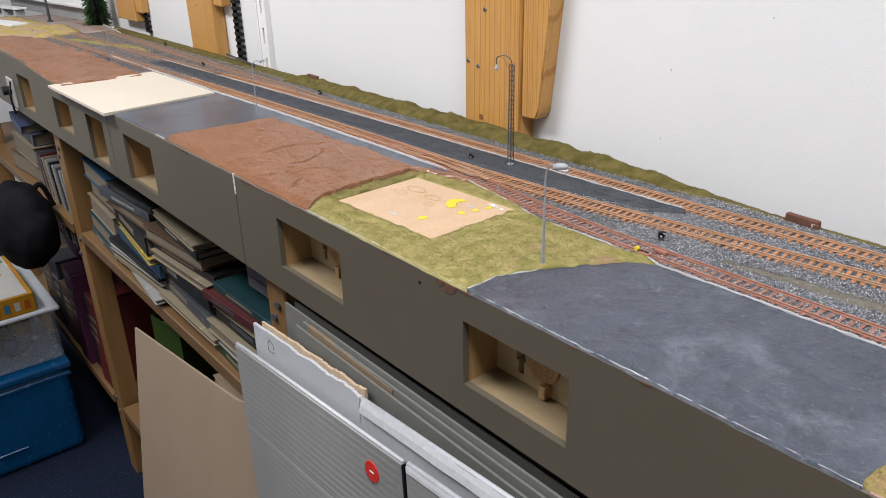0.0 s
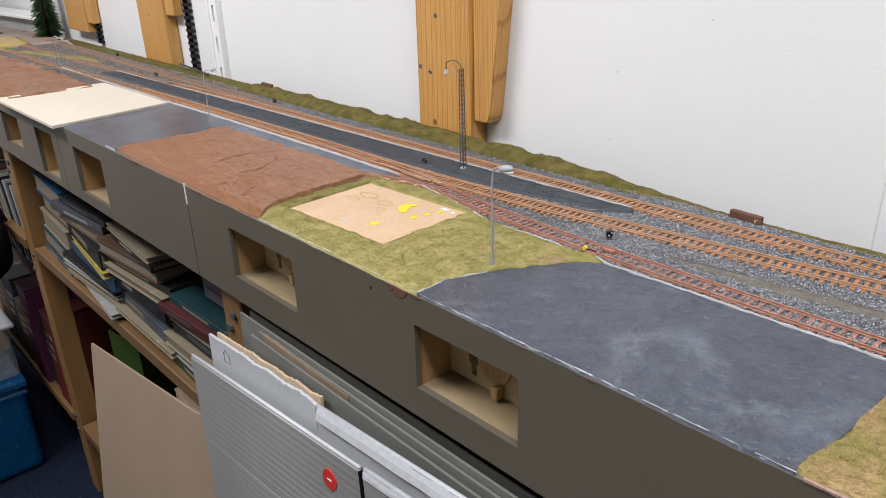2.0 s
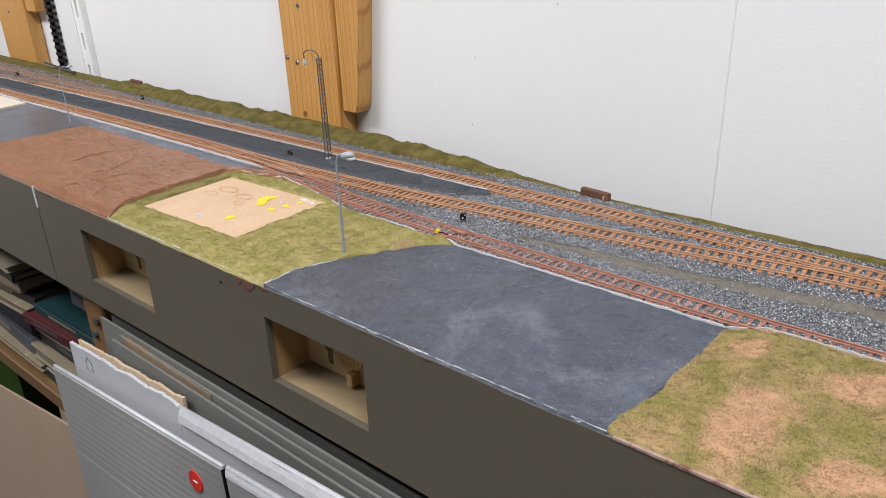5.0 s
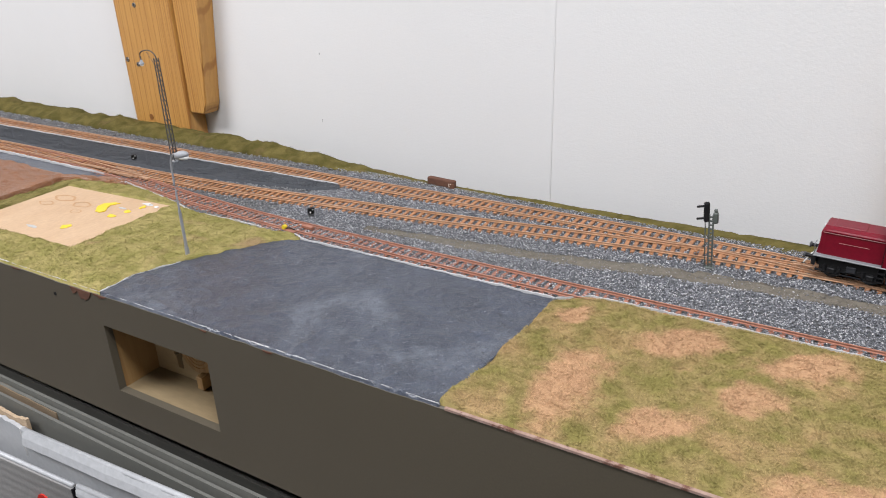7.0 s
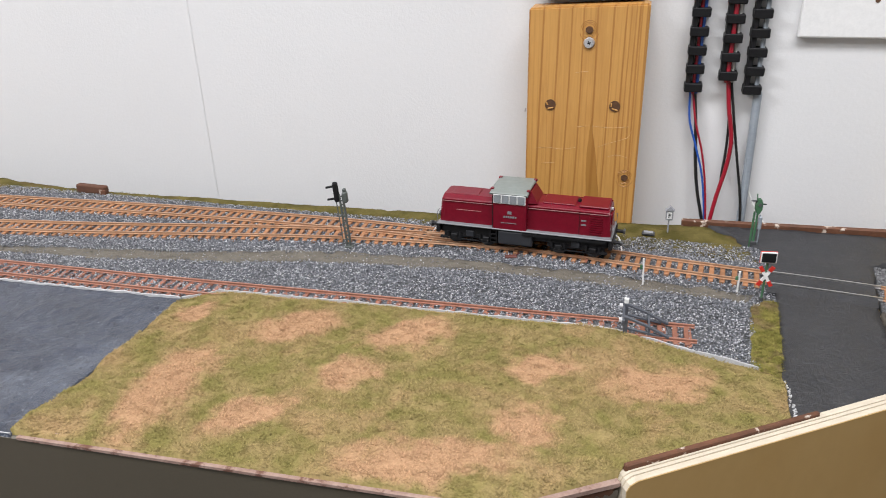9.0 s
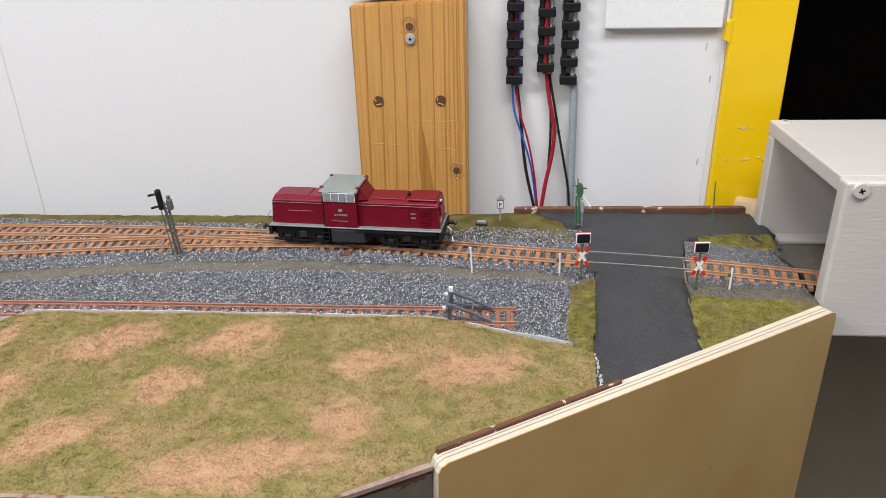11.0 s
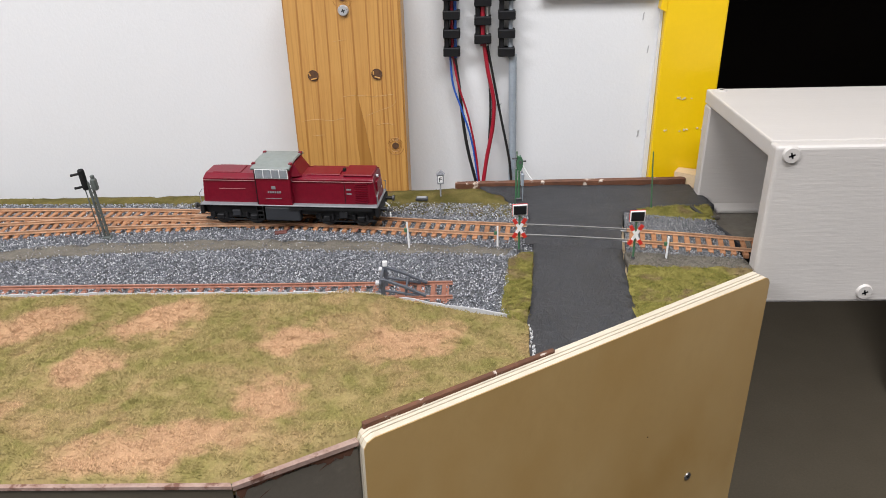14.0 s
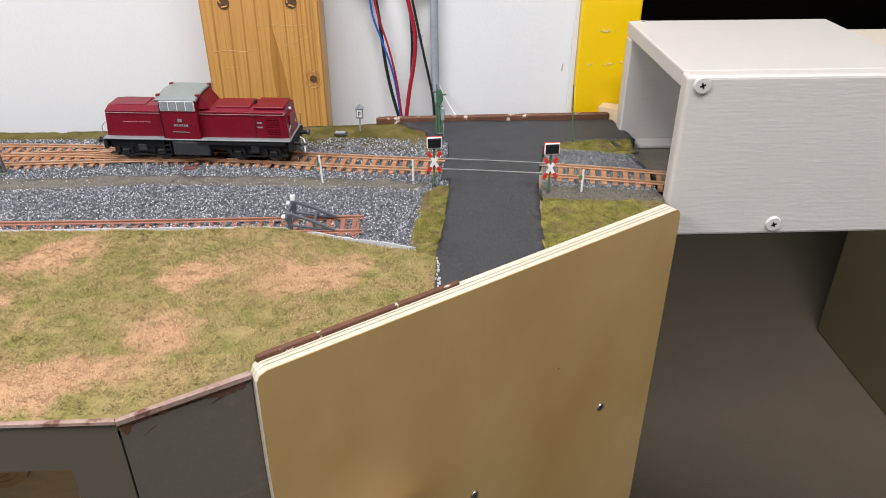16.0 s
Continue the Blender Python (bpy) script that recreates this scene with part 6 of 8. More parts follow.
# bogies
for cx in (-0.038, 0.038):
    bg = part("bogie", box(cx - 0.0190, cx + 0.0190, -0.0105, 0.0105, 0.0065, 0.0110, 0.0006), M["under"], loco)
    for s in (-1, 1):
        side = box(cx - 0.0200, cx + 0.0200, min(s * 0.0118, s * 0.0138), max(s * 0.0118, s * 0.0138), 0.0062, 0.0102, 0.0006)
        part("side_frame", side, M["under"], bg)
        for dx in (-0.0120, 0.0120):
            wheel = part("wheel", rod((cx + dx, s * 0.0074, 0.0055), (cx + dx, s * 0.0104, 0.0055), 0.0056, n=20), M["dark_metal"], bg)
            part("axle_box", box(cx + dx - 0.0026, cx + dx + 0.0026, min(s * 0.0132, s * 0.0152), max(s * 0.0132, s * 0.0152), 0.0050, 0.0092, 0.0006), M["under"], bg)
            for k in (-0.0045, 0.0045):
                part("spring", rod((cx + dx + k, s * 0.0145, 0.0065), (cx + dx + k, s * 0.0145, 0.0112), 0.0010, n=8), M["under"], bg)
        part("brake_rod", tube([(cx - 0.018, s * 0.0140, 0.0048), (cx + 0.018, s * 0.0140, 0.0048)], 0.0006, 5), M["under"], bg)
        part("sand_box", box(cx - 0.003, cx + 0.003, min(s * 0.0125, s * 0.0150), max(s * 0.0125, s * 0.0150), 0.0080, 0.0130, 0.0005), M["tank_grey"], bg)


def settle(ob):
    """Sits the body lower on its bogies and shortens it a little."""
    for v in ob.data.vertices:
        v.co.z = v.co.z * 0.892 if v.co.z < 0.0186 else v.co.z - 0.002
        v.co.x *= 0.982


for ob in loco.children_recursive:
    settle(ob)

# ---- things on the wall ----
def upright(x, y, z, bm):
    bmesh.ops.translate(bm, vec=(x, y, z), verts=bm.verts)
    return bm


def plate_xz(poly, y0, y1, bevel=0.0):
    """An upright plate from an outline in x and z."""
    bm = bmesh.new()
    f0 = [bm.verts.new((x, y0, z)) for x, z in poly]
    f1 = [bm.verts.new((x, y1, z)) for x, z in poly]
    bm.faces.new(f0)
    bm.faces.new(f1[::-1])
    for i in range(len(poly)):
        j = (i + 1) % len(poly)
        bm.faces.new((f0[i], f0[j], f1[j], f1[i]))
    if bevel:
        bmesh.ops.bevel(bm, geom=list(bm.edges), offset=bevel, segments=2, affect="EDGES")
    return bm


def knot(parent, x, y, z, rx, rz, dark=False):
    """A knot: a dark oval eye in a ring of lighter grain, a little sunk."""
    bm = bmesh.new()
    bmesh.ops.create_cone(bm, cap_ends=True, segments=20, radius1=1, radius2=0.96, depth=0.0012, matrix=Matrix.Translation((x, y, z)) @ pose(0, 0, 0, 90, 0, 0) @ Matrix.Diagonal((rx, rz, 1, 1)))
    part("knot", bm, M["knot_dark"] if dark else M["knot"], parent)


M["knot"] = surface("wood_knot", [(0.17, 0.06, 0.015), (0.26, 0.11, 0.03)], 300, 0.45, fine=900, relief=0.3)
M["knot_dark"] = surface("knot_hole", [(0.06, 0.03, 0.015), (0.11, 0.05, 0.02)], 400, 0.6, fine=900, relief=0.3)


def phillips(parent, at, r, material, way=(0, -1, 0)):
    """A countersunk cross-head screw in a cup."""
    q = Vector(way).to_track_quat("Z", "Y").to_matrix().to_4x4()
    bm = bmesh.new()
    bmesh.ops.create_cone(bm, cap_ends=True, segments=24, radius1=r, radius2=r * 0.82, depth=r * 0.34, matrix=Matrix.Translation(at) @ q)
    s = part("screw", bm, material, parent)
    for a in (20, 110):
        b = box(-r * 0.34, r * 0.34, -r * 0.09, r * 0.09, r * 0.12, r * 0.20)
        bmesh.ops.transform(b, matrix=Matrix.Translation(at) @ q @ pose(0, 0, 0, 0, 0, a), verts=b.verts)
        part("screw_slot", b, M["black"], s)
    return s


# timber beside the tunnel end
t2 = thing("wall_timber", "knotty pine board screwed to the wall behind the railway", "timber", (0.5295, 0.3205, TOP), -1.6, group="wall timbers")
part("board", plate_xz([(-0.0420, -0.35), (0.0420, -0.35), (0.0420, 0.1605), (-0.0420, 0.1570)], 0.0, 0.0255, 0.0012), M["pine"], t2)
part("back_board", box(-0.036, 0.038, 0.0128, 0.0255, 0.1612, 0.45, 0.001), M["pine"], t2)
for x, z in ((-0.0245, 0.088), (0.0225, 0.0885)):
    part("plug_hole", rod((x, -0.0006, z), (x, 0.002, z), 0.0040, n=16), M["knot_dark"], t2, "dark countersunk hole with torn fibres")
    for k, (dx, dz, w, tw) in enumerate(((0.0004, -0.0024, 0.0022, -12), (-0.0024, 0.0010, 0.0014, 62))):
        ch = box(-w, w, -0.0010, -0.0005, -0.0005, 0.0005, 0.0002)
        bmesh.ops.transform(ch, matrix=pose(x + dx, 0, z + dz, 0, tw + 30 * (x > 0), 0), verts=ch.verts)
        part("torn_fibre", ch, M["pine"], t2)
for kx, kz, kr in ((0.0335, 0.034, 0.0026), (0.0012, 0.1425, 0.0028)):
    knot(t2, kx, -0.0002, kz, kr, kr * 0.95, kz < 0.1)
    for k, (a0, a1) in enumerate(((-100, 150), (-130, 190), (20, 165), (-160, -20))):
        rr = kr * (1.35 + 0.34 * k)
        arc = [(kx + rr * 1.05 * math.cos(math.radians(a0 + (a1 - a0) * q / 20)), -0.00005, kz + rr * 1.15 * math.sin(math.radians(a0 + (a1 - a0) * q / 20))) for q in range(21)]
        part("knot_ring", tube(arc, 0.00022, 4), M["pine_dark"], t2)
knot(t2, 0.0012, -0.0004, 0.1425, 0.0028, 0.0024, True)
phillips(t2, (0.0015, -0.0010, 0.1335), 0.0040, M["zinc"])
flame = plate_xz([(0.0052, -0.02), (0.0056, 0.0204), (0.0044, 0.036), (0.0044, 0.052), (0.0054, 0.068), (0.0064, 0.0800), (0.0078, 0.069), (0.0110, 0.052), (0.0128, 0.036), (0.0150, 0.0204), (0.0172, -0.02)], -0.0003, 0.001)
part("heartwood_grain", flame, M["pine_dark"], t2)

for pts in (((-0.036, 0.0535), (-0.026, 0.0550), (-0.014, 0.0540), (-0.004, 0.0560)), ((0.012, 0.0570), (0.022, 0.0610), (0.033, 0.0650), (0.036, 0.0700)), ((-0.004, 0.0720), (0.006, 0.0730), (0.020, 0.0722), (0.034, 0.0735)),
            ((0.020, 0.0500), (0.027, 0.0515), (0.034, 0.0500)), ((-0.008, 0.1120), (-0.002, 0.1130), (0.002, 0.1133)), ((-0.030, 0.0420), (-0.020, 0.0430))):
    part("scratch", tube(spline([(x, -0.0001, z) for x, z in pts], 4), 0.00011, 4), M["scratch"], t2, "pale scratch across the grain")

# timber with a wedge, behind the lattice lamp
t1 = thing("wall_timber", "wide pine board with a tapered side piece on the wall", "timber", (-0.340, 0.3455, TOP), -1.6, group="wall timbers")
part("board", box(-0.0525, 0.0525, 0.0, 0.0275, -0.35, 1.3, 0.0012), M["pine"], t1)
part("side_piece", plate_xz([(0.0530, 1.3), (0.0530, 0.024), (0.078, 0.024), (0.0835, 0.036), (0.098, 0.168), (0.110, 1.3)], 0.004, 0.0275, 0.0015), M["pine"], t1, "tapered pine side piece")
for x, z in ((-0.012, 0.1515), (-0.046, 0.084), (-0.026, 0.079)):
    phillips(t1, (x, -0.0004, z), 0.0032, M["steel"])
knot(t1, -0.02, 0.0, 0.012, 0.004, 0.004)
for x, w, low in ((-1.330, 0.150, -0.35), (-1.893, 0.165, 0.028)):
    tb = thing("wall_timber", "pine board with a shorter side piece on the far wall", "timber", (x, wall_y(x) - 0.0285, TOP), -1.6, group="wall timbers")
    part("board", box(-w / 2, w / 2, 0.0, 0.0275, low, 1.3, 0.0015), M["pine"], tb)
    part("side_piece", box(w / 2 + 0.0005, w / 2 + 0.042, 0.004, 0.0275, 0.102 if low < 0 else 0.052, 1.3, 0.003), M["pine"], tb)
    phillips(tb, (-0.01, -0.0004, 0.10), 0.0032, M["steel"])


def cable_comb(label, x, z0, z1, w=0.0105, turn=-1.6, wires=()):
    """A slotted black cable duct with clips, and the wires in it."""
    th = thing("cable_comb", label, "cable duct", (x, wall_y(x) - 0.0015, TOP), turn, group="cable combs")
    part("spine", box(-w / 2, -w / 2 + 0.0035, -0.0075, 0.001, z0, z1, 0.0005), M["black"], th)
    z = z0
    while z < z1 - 0.005:
        part("clip", box(-w / 2 - 0.0008, w / 2 + 0.0012, -0.0092, 0.0012, z, z + 0.0062, 0.0005), M["black"], th)
        z += 0.0132
    for dx, dy, r, key in wires:
        part("wire", rod((dx, dy, z0 - 0.002), (dx, dy, z1), r, n=8), M[key], th)
    return th


cable_comb("black slotted cable duct with coloured wires on the wall", 0.607, 0.0965, 0.40, wires=((0.0005, -0.004, 0.0011, "wire_red"), (0.0028, -0.003, 0.0012, "wire_blue")))
cable_comb("black slotted cable duct with red wires on the wall", 0.630, 0.1055, 0.40, wires=((0.0000, -0.005, 0.0019, "wire_red"), (0.0034, -0.004, 0.0009, "wire_white")))
cable_comb("black slotted cable duct with grey cable on the wall", 0.6475, 0.0960, 0.40, wires=((0.0032, -0.004, 0.0017, "conduit"),))
cable_comb("black slotted cable duct on the far wall", -1.178, -0.008, 1.0, 0.024)
cable_comb("black slotted cable duct on the far wall", -1.787, 0.0, 1.0, 0.024)


def hanging_wire(label, key, pts, r):
    """A wire that hangs from a duct: points in x, height and distance from the wall."""
    bm = tube(spline([(x, wall_y(x) - d, TOP + z) for x, z, d in pts], 8), r, 7)
    th = thing("loose_wire", label, "wire", (pts[0][0], wall_y(pts[0][0]), TOP + pts[0][1]), group="loose wires")
    bmesh.ops.translate(bm, vec=-th.location, verts=bm.verts)
    part("wire_strand", bm, M[key], th, smooth=True)


hanging_wire("thin blue wire hanging down the wall", "wire_blue", [(0.6055, 0.097, 0.005), (0.6075, 0.075, 0.006), (0.6140, 0.055, 0.007), (0.6215, 0.030, 0.008), (0.6275, -0.01, 0.012)], 0.0008)
hanging_wire("black wire hanging down the wall", "wire_black", [(0.6088, 0.097, 0.004), (0.6125, 0.07, 0.005), (0.6150, 0.045, 0.006), (0.6190, 0.020, 0.007), (0.6265, -0.01, 0.011)], 0.0013)
hanging_wire("thin red wire hanging down the wall", "wire_red", [(0.6075, 0.097, 0.004), (0.6115, 0.075, 0.008), (0.6185, 0.052, 0.009), (0.6240, 0.025, 0.010), (0.6280, -0.01, 0.013)], 0.0008)
hanging_wire("thick red wire hanging down the wall", "wire_red", [(0.6310, 0.106, 0.005), (0.6340, 0.085, 0.006), (0.6385, 0.062, 0.007), (0.6375, 0.040, 0.008), (0.6330, 0.015, 0.009), (0.6295, -0.01, 0.012)], 0.0016)
hanging_wire("black wire hanging beside a red one", "wire_black", [(0.6322, 0.106, 0.004), (0.6350, 0.08, 0.004), (0.6362, 0.055, 0.004), (0.6352, 0.03, 0.006)], 0.0010)
hanging_wire("thin black wire hanging to the grey pipe", "wire_black", [(0.6335, 0.104, 0.004), (0.6390, 0.075, 0.005), (0.6450, 0.045, 0.006), (0.6510, 0.015, 0.007), (0.6535, -0.01, 0.01)], 0.0010)
hanging_wire("thin white wire curling to the ground", "wire_white", [(0.6560, 0.022, 0.004), (0.6605, 0.012, 0.006), (0.6660, 0.003, 0.01), (0.6720, -0.004, 0.015)], 0.0006)
pipe = thing("grey_pipe", "grey plastic conduit running down the wall", "conduit", (0.6545, wall_y(0.6545) - 0.0045, TOP), -1.6)
part("tube", rod((-0.0020, 0, 0.0965), (0.0, 0, -0.03), 0.0030, n=12), M["conduit"], pipe, smooth=False)

pan = thing("wall_box", "flat white switch box cover on the wall", "wall box", (0.7145, wall_y(0.7145), TOP), -1.6)
part("cover", box(-0.0420, 0.0420, -0.0055, 0.0, 0.1355, 0.235, 0.0012, seg=2), M["white_plastic"], pan)
part("screw_hole", rod((0.0035, -0.0058, 0.1605), (0.0035, -0.004, 0.1605), 0.0016, n=10), M["knot_dark"], pan)
seam = thing("wall_joint", "narrow filled joint between two wall boards", "wall joint", (0.194, wall_y(0.194), 0.0), -1.6, kind="structure")
part("strip", box(-0.0007, 0.0005, -0.0004, 0.0, 0.3, CEIL, 0.0003, seg=2), M["wall"], seam)
rail = thing("shelf_upright", "white slotted shelf upright on the wall", "shelf upright", (-1.045, wall_y(-1.045), TOP), -1.6)
part("channel", pierced(-0.016, 0.016, -0.05, 1.3, -0.011, 0.0, [(-0.004, 0.004, -0.02 + i * 0.06, 0.012 + i * 0.06) for i in range(20)]), M["white_plastic"], rail)
part("flange", box(-0.019, -0.0162, -0.013, 0.0, -0.05, 1.3), M["white_plastic"], rail)

# doorway: yellow post, its filler edge, trim along the layout's back
post = thing("door_post", "scratched yellow painted door post", "door post", (0.7825, wall_y(0.7825), 0.0), -1.6)
part("face_board", box(-0.0210, 0.0235, -0.0090, 0.0, 0.0, 2.05, 0.0015, seg=2), M["yellow"], post)
part("reveal", box(0.0150, 0.0235, 0.0, 0.12, 0.0, 2.05), M["yellow"], post)
part("filler_edge", plate_xz([(-0.0250, 0.6), (-0.0212, 0.6), (-0.0212, 2.05), (-0.0245, 2.05), (-0.0232, TOP + 0.10), (-0.0248, TOP + 0.05)], -0.0030, 0.0), M["wall"], post)
rnd = random.Random(8)
for x, z, w, count in ((0.0, 0.0625, 0.012, 9), (0.0170, 0.0385, 0.011, 9), (-0.012, 0.037, 0.003, 2), (0.002, 0.0375, 0.008, 4), (0.0185, 0.066, 0.002, 1)):
    for i in range(count):
        px, pz, r = x + w * (rnd.random() - 0.5), TOP + z + 0.0022 * (rnd.random() - 0.4), rnd.uniform(0.0003, 0.0009)
        k = [(px + r * (1 + 0.5 * math.sin(3 * a + i)) * math.cos(a), pz + r * rnd.uniform(0.4, 1.2) * math.sin(a)) for a in [2 * math.pi * j / 9 for j in range(9)]]
        part("paint_fleck", plate_xz(k, -0.0094 - 0.0001 * (i % 3), -0.008), M["cream"], post, "fleck where paint is scraped off" if i == 0 else "")
part("paint_blob", plate_xz([(-0.025, TOP + 0.128), (-0.0205, TOP + 0.126), (-0.0205, TOP + 0.142), (-0.0238, TOP + 0.140)], -0.0095, -0.001), M["yellow"], post)
tr = thing("edge_trim", "brown stained wooden strip along the back of the road", "trim", (0.696, 0.3165, TOP), 1.0)
part("strip", box(-0.0880, 0.0900, -0.0010, 0.0035, -0.008, 0.0045, 0.0006), M["trim"], tr)
wg = thing("wood_wedge", "small pale wooden wedge between road and door post", "wedge", (0.7895, 0.3245, TOP), -20)
part("block", prism([(-0.010, -0.004), (0.008, -0.009), (0.010, 0.006), (-0.008, 0.007)], -0.006, 0.0075), M["ply"], wg)

# scuffs on the white wall
for x, z, w, h in ((0.483, 0.076, 0.0008, 0.0016), (0.642, 0.057, 0.003, 0.001), (0.748, 0.122, 0.0006, 0.003), (0.752, 0.033, 0.0008, 0.003), (0.7535, 0.098, 0.0006, 0.003), (-0.085, 0.105, 0.0006, 0.0012), (-0.09, 0.03, 0.0006, 0.0016), (0.02, 0.165, 0.0009, 0.0009), (0.08, 0.19, 0.0005, 0.0012)):
    sc = thing("wall_scuff", "tiny grey scuff on the white wall", "scuff", (x, wall_y(x), TOP + z), -1.6, group="wall scuffs", kind="structure")
    part("mark", plate_xz([(-w, -h), (w * 0.4, -h * 0.8), (w, h), (-w * 0.5, h * 0.7)], -0.0004, 0.0), M["scuff"], sc)

# ---- white tunnel box and plywood end panel ----
tun = thing("tunnel_box", "white-painted plywood tunnel box over the track end", "tunnel box", (0.786, 0.172, TOP), 0)
part("front_board", box(0.0, 0.42, 0.0, 0.0105, -0.0225, 0.0775, 0.0022, seg=3), M["white"], tun, "white brush-painted front board")
part("top_board", box(0.0012, 0.142, 0.0106, 0.130, 0.0675, 0.0775, 0.0012, seg=2), M["white"], tun)
part("top_board", box(0.1425, 0.42, 0.0106, 0.130, 0.0600, 0.0700, 0.0012), M["cream"], tun, "lower cream top board")
part("back_board", box(0.0012, 0.42, 0.118, 0.1295, -0.0225, 0.0674, 0.0012), M["white"], tun)
part("floor_board", box(0.004, 0.42, 0.0106, 0.1178, -0.0225, -0.008), M["path"], tun)
part("inner_ledge", box(0.012, 0.42, 0.104, 0.1178, -0.0079, -0.0050, 0.0006), M["white"], tun)
for x, z in ((0.0085, 0.0725), (0.068, -0.0150), (0.19, 0.066), (0.25, -0.015)):
    phillips(tun, (x, -0.0006, z), 0.0052, M["white"])
phillips(tun, (0.010, 0.124, 0.0776), 0.004, M["white"], (0, 0, 1))
# dark strip added in place of the shaded gap at the layout's end
join = thing("track_joint", "dark strip for the shaded gap where layout meets tunnel box", "joint strip", (0.786, 0.228, TOP), 12)
part("strip", box(-0.0012, 0.0012, -0.048, 0.046, -0.006, 0.0010), M["tank_grey"], join)
for y in (-0.034, 0.02):
    part("joint_pin", rod((0.002, y, 0.001), (0.008, y, 0.001), 0.0016, n=8), M["steel"], join)

panel = thing("end_panel", "upright plywood end panel with pale layered edge", "panel", (0.566, 0.0195, TOP), math.degrees(math.atan2(0.138, 0.224)))
PL = 0.2631
layers = (("face_veneer", 0.0, 0.0006, "ply_face"), ("core_layer", 0.0006, 0.0034, "ply_edge"), ("core_layer", 0.0034, 0.0041, "ply_dark"), ("core_layer", 0.0041, 0.0058, "ply_edge"),
          ("core_layer", 0.0058, 0.0064, "ply_dark"), ("core_layer", 0.0064, 0.0082, "ply_edge"), ("face_veneer", 0.0082, 0.0096, "ply_edge"))
for i, (nm, a, b, key) in enumerate(layers):
    dz = 0.0003 if key == "ply_dark" else 0.0
    out = [(0.0055, -0.72), (PL, -0.72), (PL - 0.0006, 0.0002), (PL - 0.002, 0.0032), (PL - 0.0045, 0.0045 - dz), (0.0085, 0.0022 - dz), (0.0050, 0.0008), (0.0034, -0.002), (0.0028, -0.05)]
    part(nm, plate_xz(out, a + 0.00005, b), M[key], panel)
for x, z in ((0.2165, -0.1235), (0.118, -0.141)):
    phillips(panel, (x, -0.0001, z), 0.0030, M["steel"])
part("nail_hole", rod((0.176, -0.0002, -0.074), (0.176, 0.001, -0.074), 0.0005, n=6), M["knot_dark"], panel)
rim = thing("ground_rim", "brown stained rim of the ground behind the end panel", "trim", (0.570, 0.034, TOP), math.degrees(math.atan2(0.138, 0.224)))
part("strip", box(-0.004, 0.10, -0.0028, -0.0002, -0.012, 0.0050, 0.0006), M["trim"], rim)
part("strip", box(0.10, 0.245, -0.0028, -0.0006, -0.012, 0.0030, 0.0004), M["dark_metal"], rim)

# the room beyond the doorway: pale floor, a low cabinet
cab2 = thing("cabinet", "olive-beige cabinet standing in the unlit next room", "cabinet", (1.72, 0.62, 0.0), 0)
part("body", box(0.0, 0.5, 0.0, 0.74, 0.0, 1.1, 0.004), M["olive_paint"], cab2)
part("plinth", box(0.012, 0.5, 0.004, 0.736, -0.001, 0.02), M["black"], cab2)

# ---- shelving under the layout and what leans on it ----
def shelf_unit():
    th = thing("shelving_unit", "open pine shelving under the model railway", "shelf", (0, 0, 0), 0)
    for x in (-2.25, -1.3025, -0.356, 0.62):
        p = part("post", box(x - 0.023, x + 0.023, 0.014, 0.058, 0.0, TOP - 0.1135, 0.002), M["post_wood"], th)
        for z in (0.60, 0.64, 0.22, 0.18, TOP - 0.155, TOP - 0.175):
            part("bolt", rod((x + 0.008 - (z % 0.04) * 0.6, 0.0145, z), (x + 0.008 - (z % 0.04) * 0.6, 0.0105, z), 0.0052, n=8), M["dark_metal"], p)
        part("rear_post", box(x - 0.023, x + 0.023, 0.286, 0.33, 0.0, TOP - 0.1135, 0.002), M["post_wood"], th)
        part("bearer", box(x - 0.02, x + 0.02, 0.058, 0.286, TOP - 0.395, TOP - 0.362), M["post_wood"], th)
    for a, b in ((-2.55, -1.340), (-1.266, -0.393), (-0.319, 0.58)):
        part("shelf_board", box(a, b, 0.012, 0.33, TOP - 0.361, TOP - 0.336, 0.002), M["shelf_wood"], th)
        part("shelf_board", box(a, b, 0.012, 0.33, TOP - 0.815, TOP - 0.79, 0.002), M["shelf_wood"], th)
    # near-black sheet added as the shade at the back
    part("back_panel", box(-2.55, 0.62, 0.331, 0.337, 0.05, TOP - 0.12), M["dark"], th, "near-black sheet for the shade behind the shelves")
    return th


shelf_unit()
COVERS = {}


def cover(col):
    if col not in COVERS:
        # colours cut by half: shade under the layout goes into them
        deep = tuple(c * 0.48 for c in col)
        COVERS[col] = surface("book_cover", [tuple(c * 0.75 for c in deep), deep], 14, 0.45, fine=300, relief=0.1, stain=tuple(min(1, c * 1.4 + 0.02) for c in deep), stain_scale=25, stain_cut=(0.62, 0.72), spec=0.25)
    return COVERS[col]


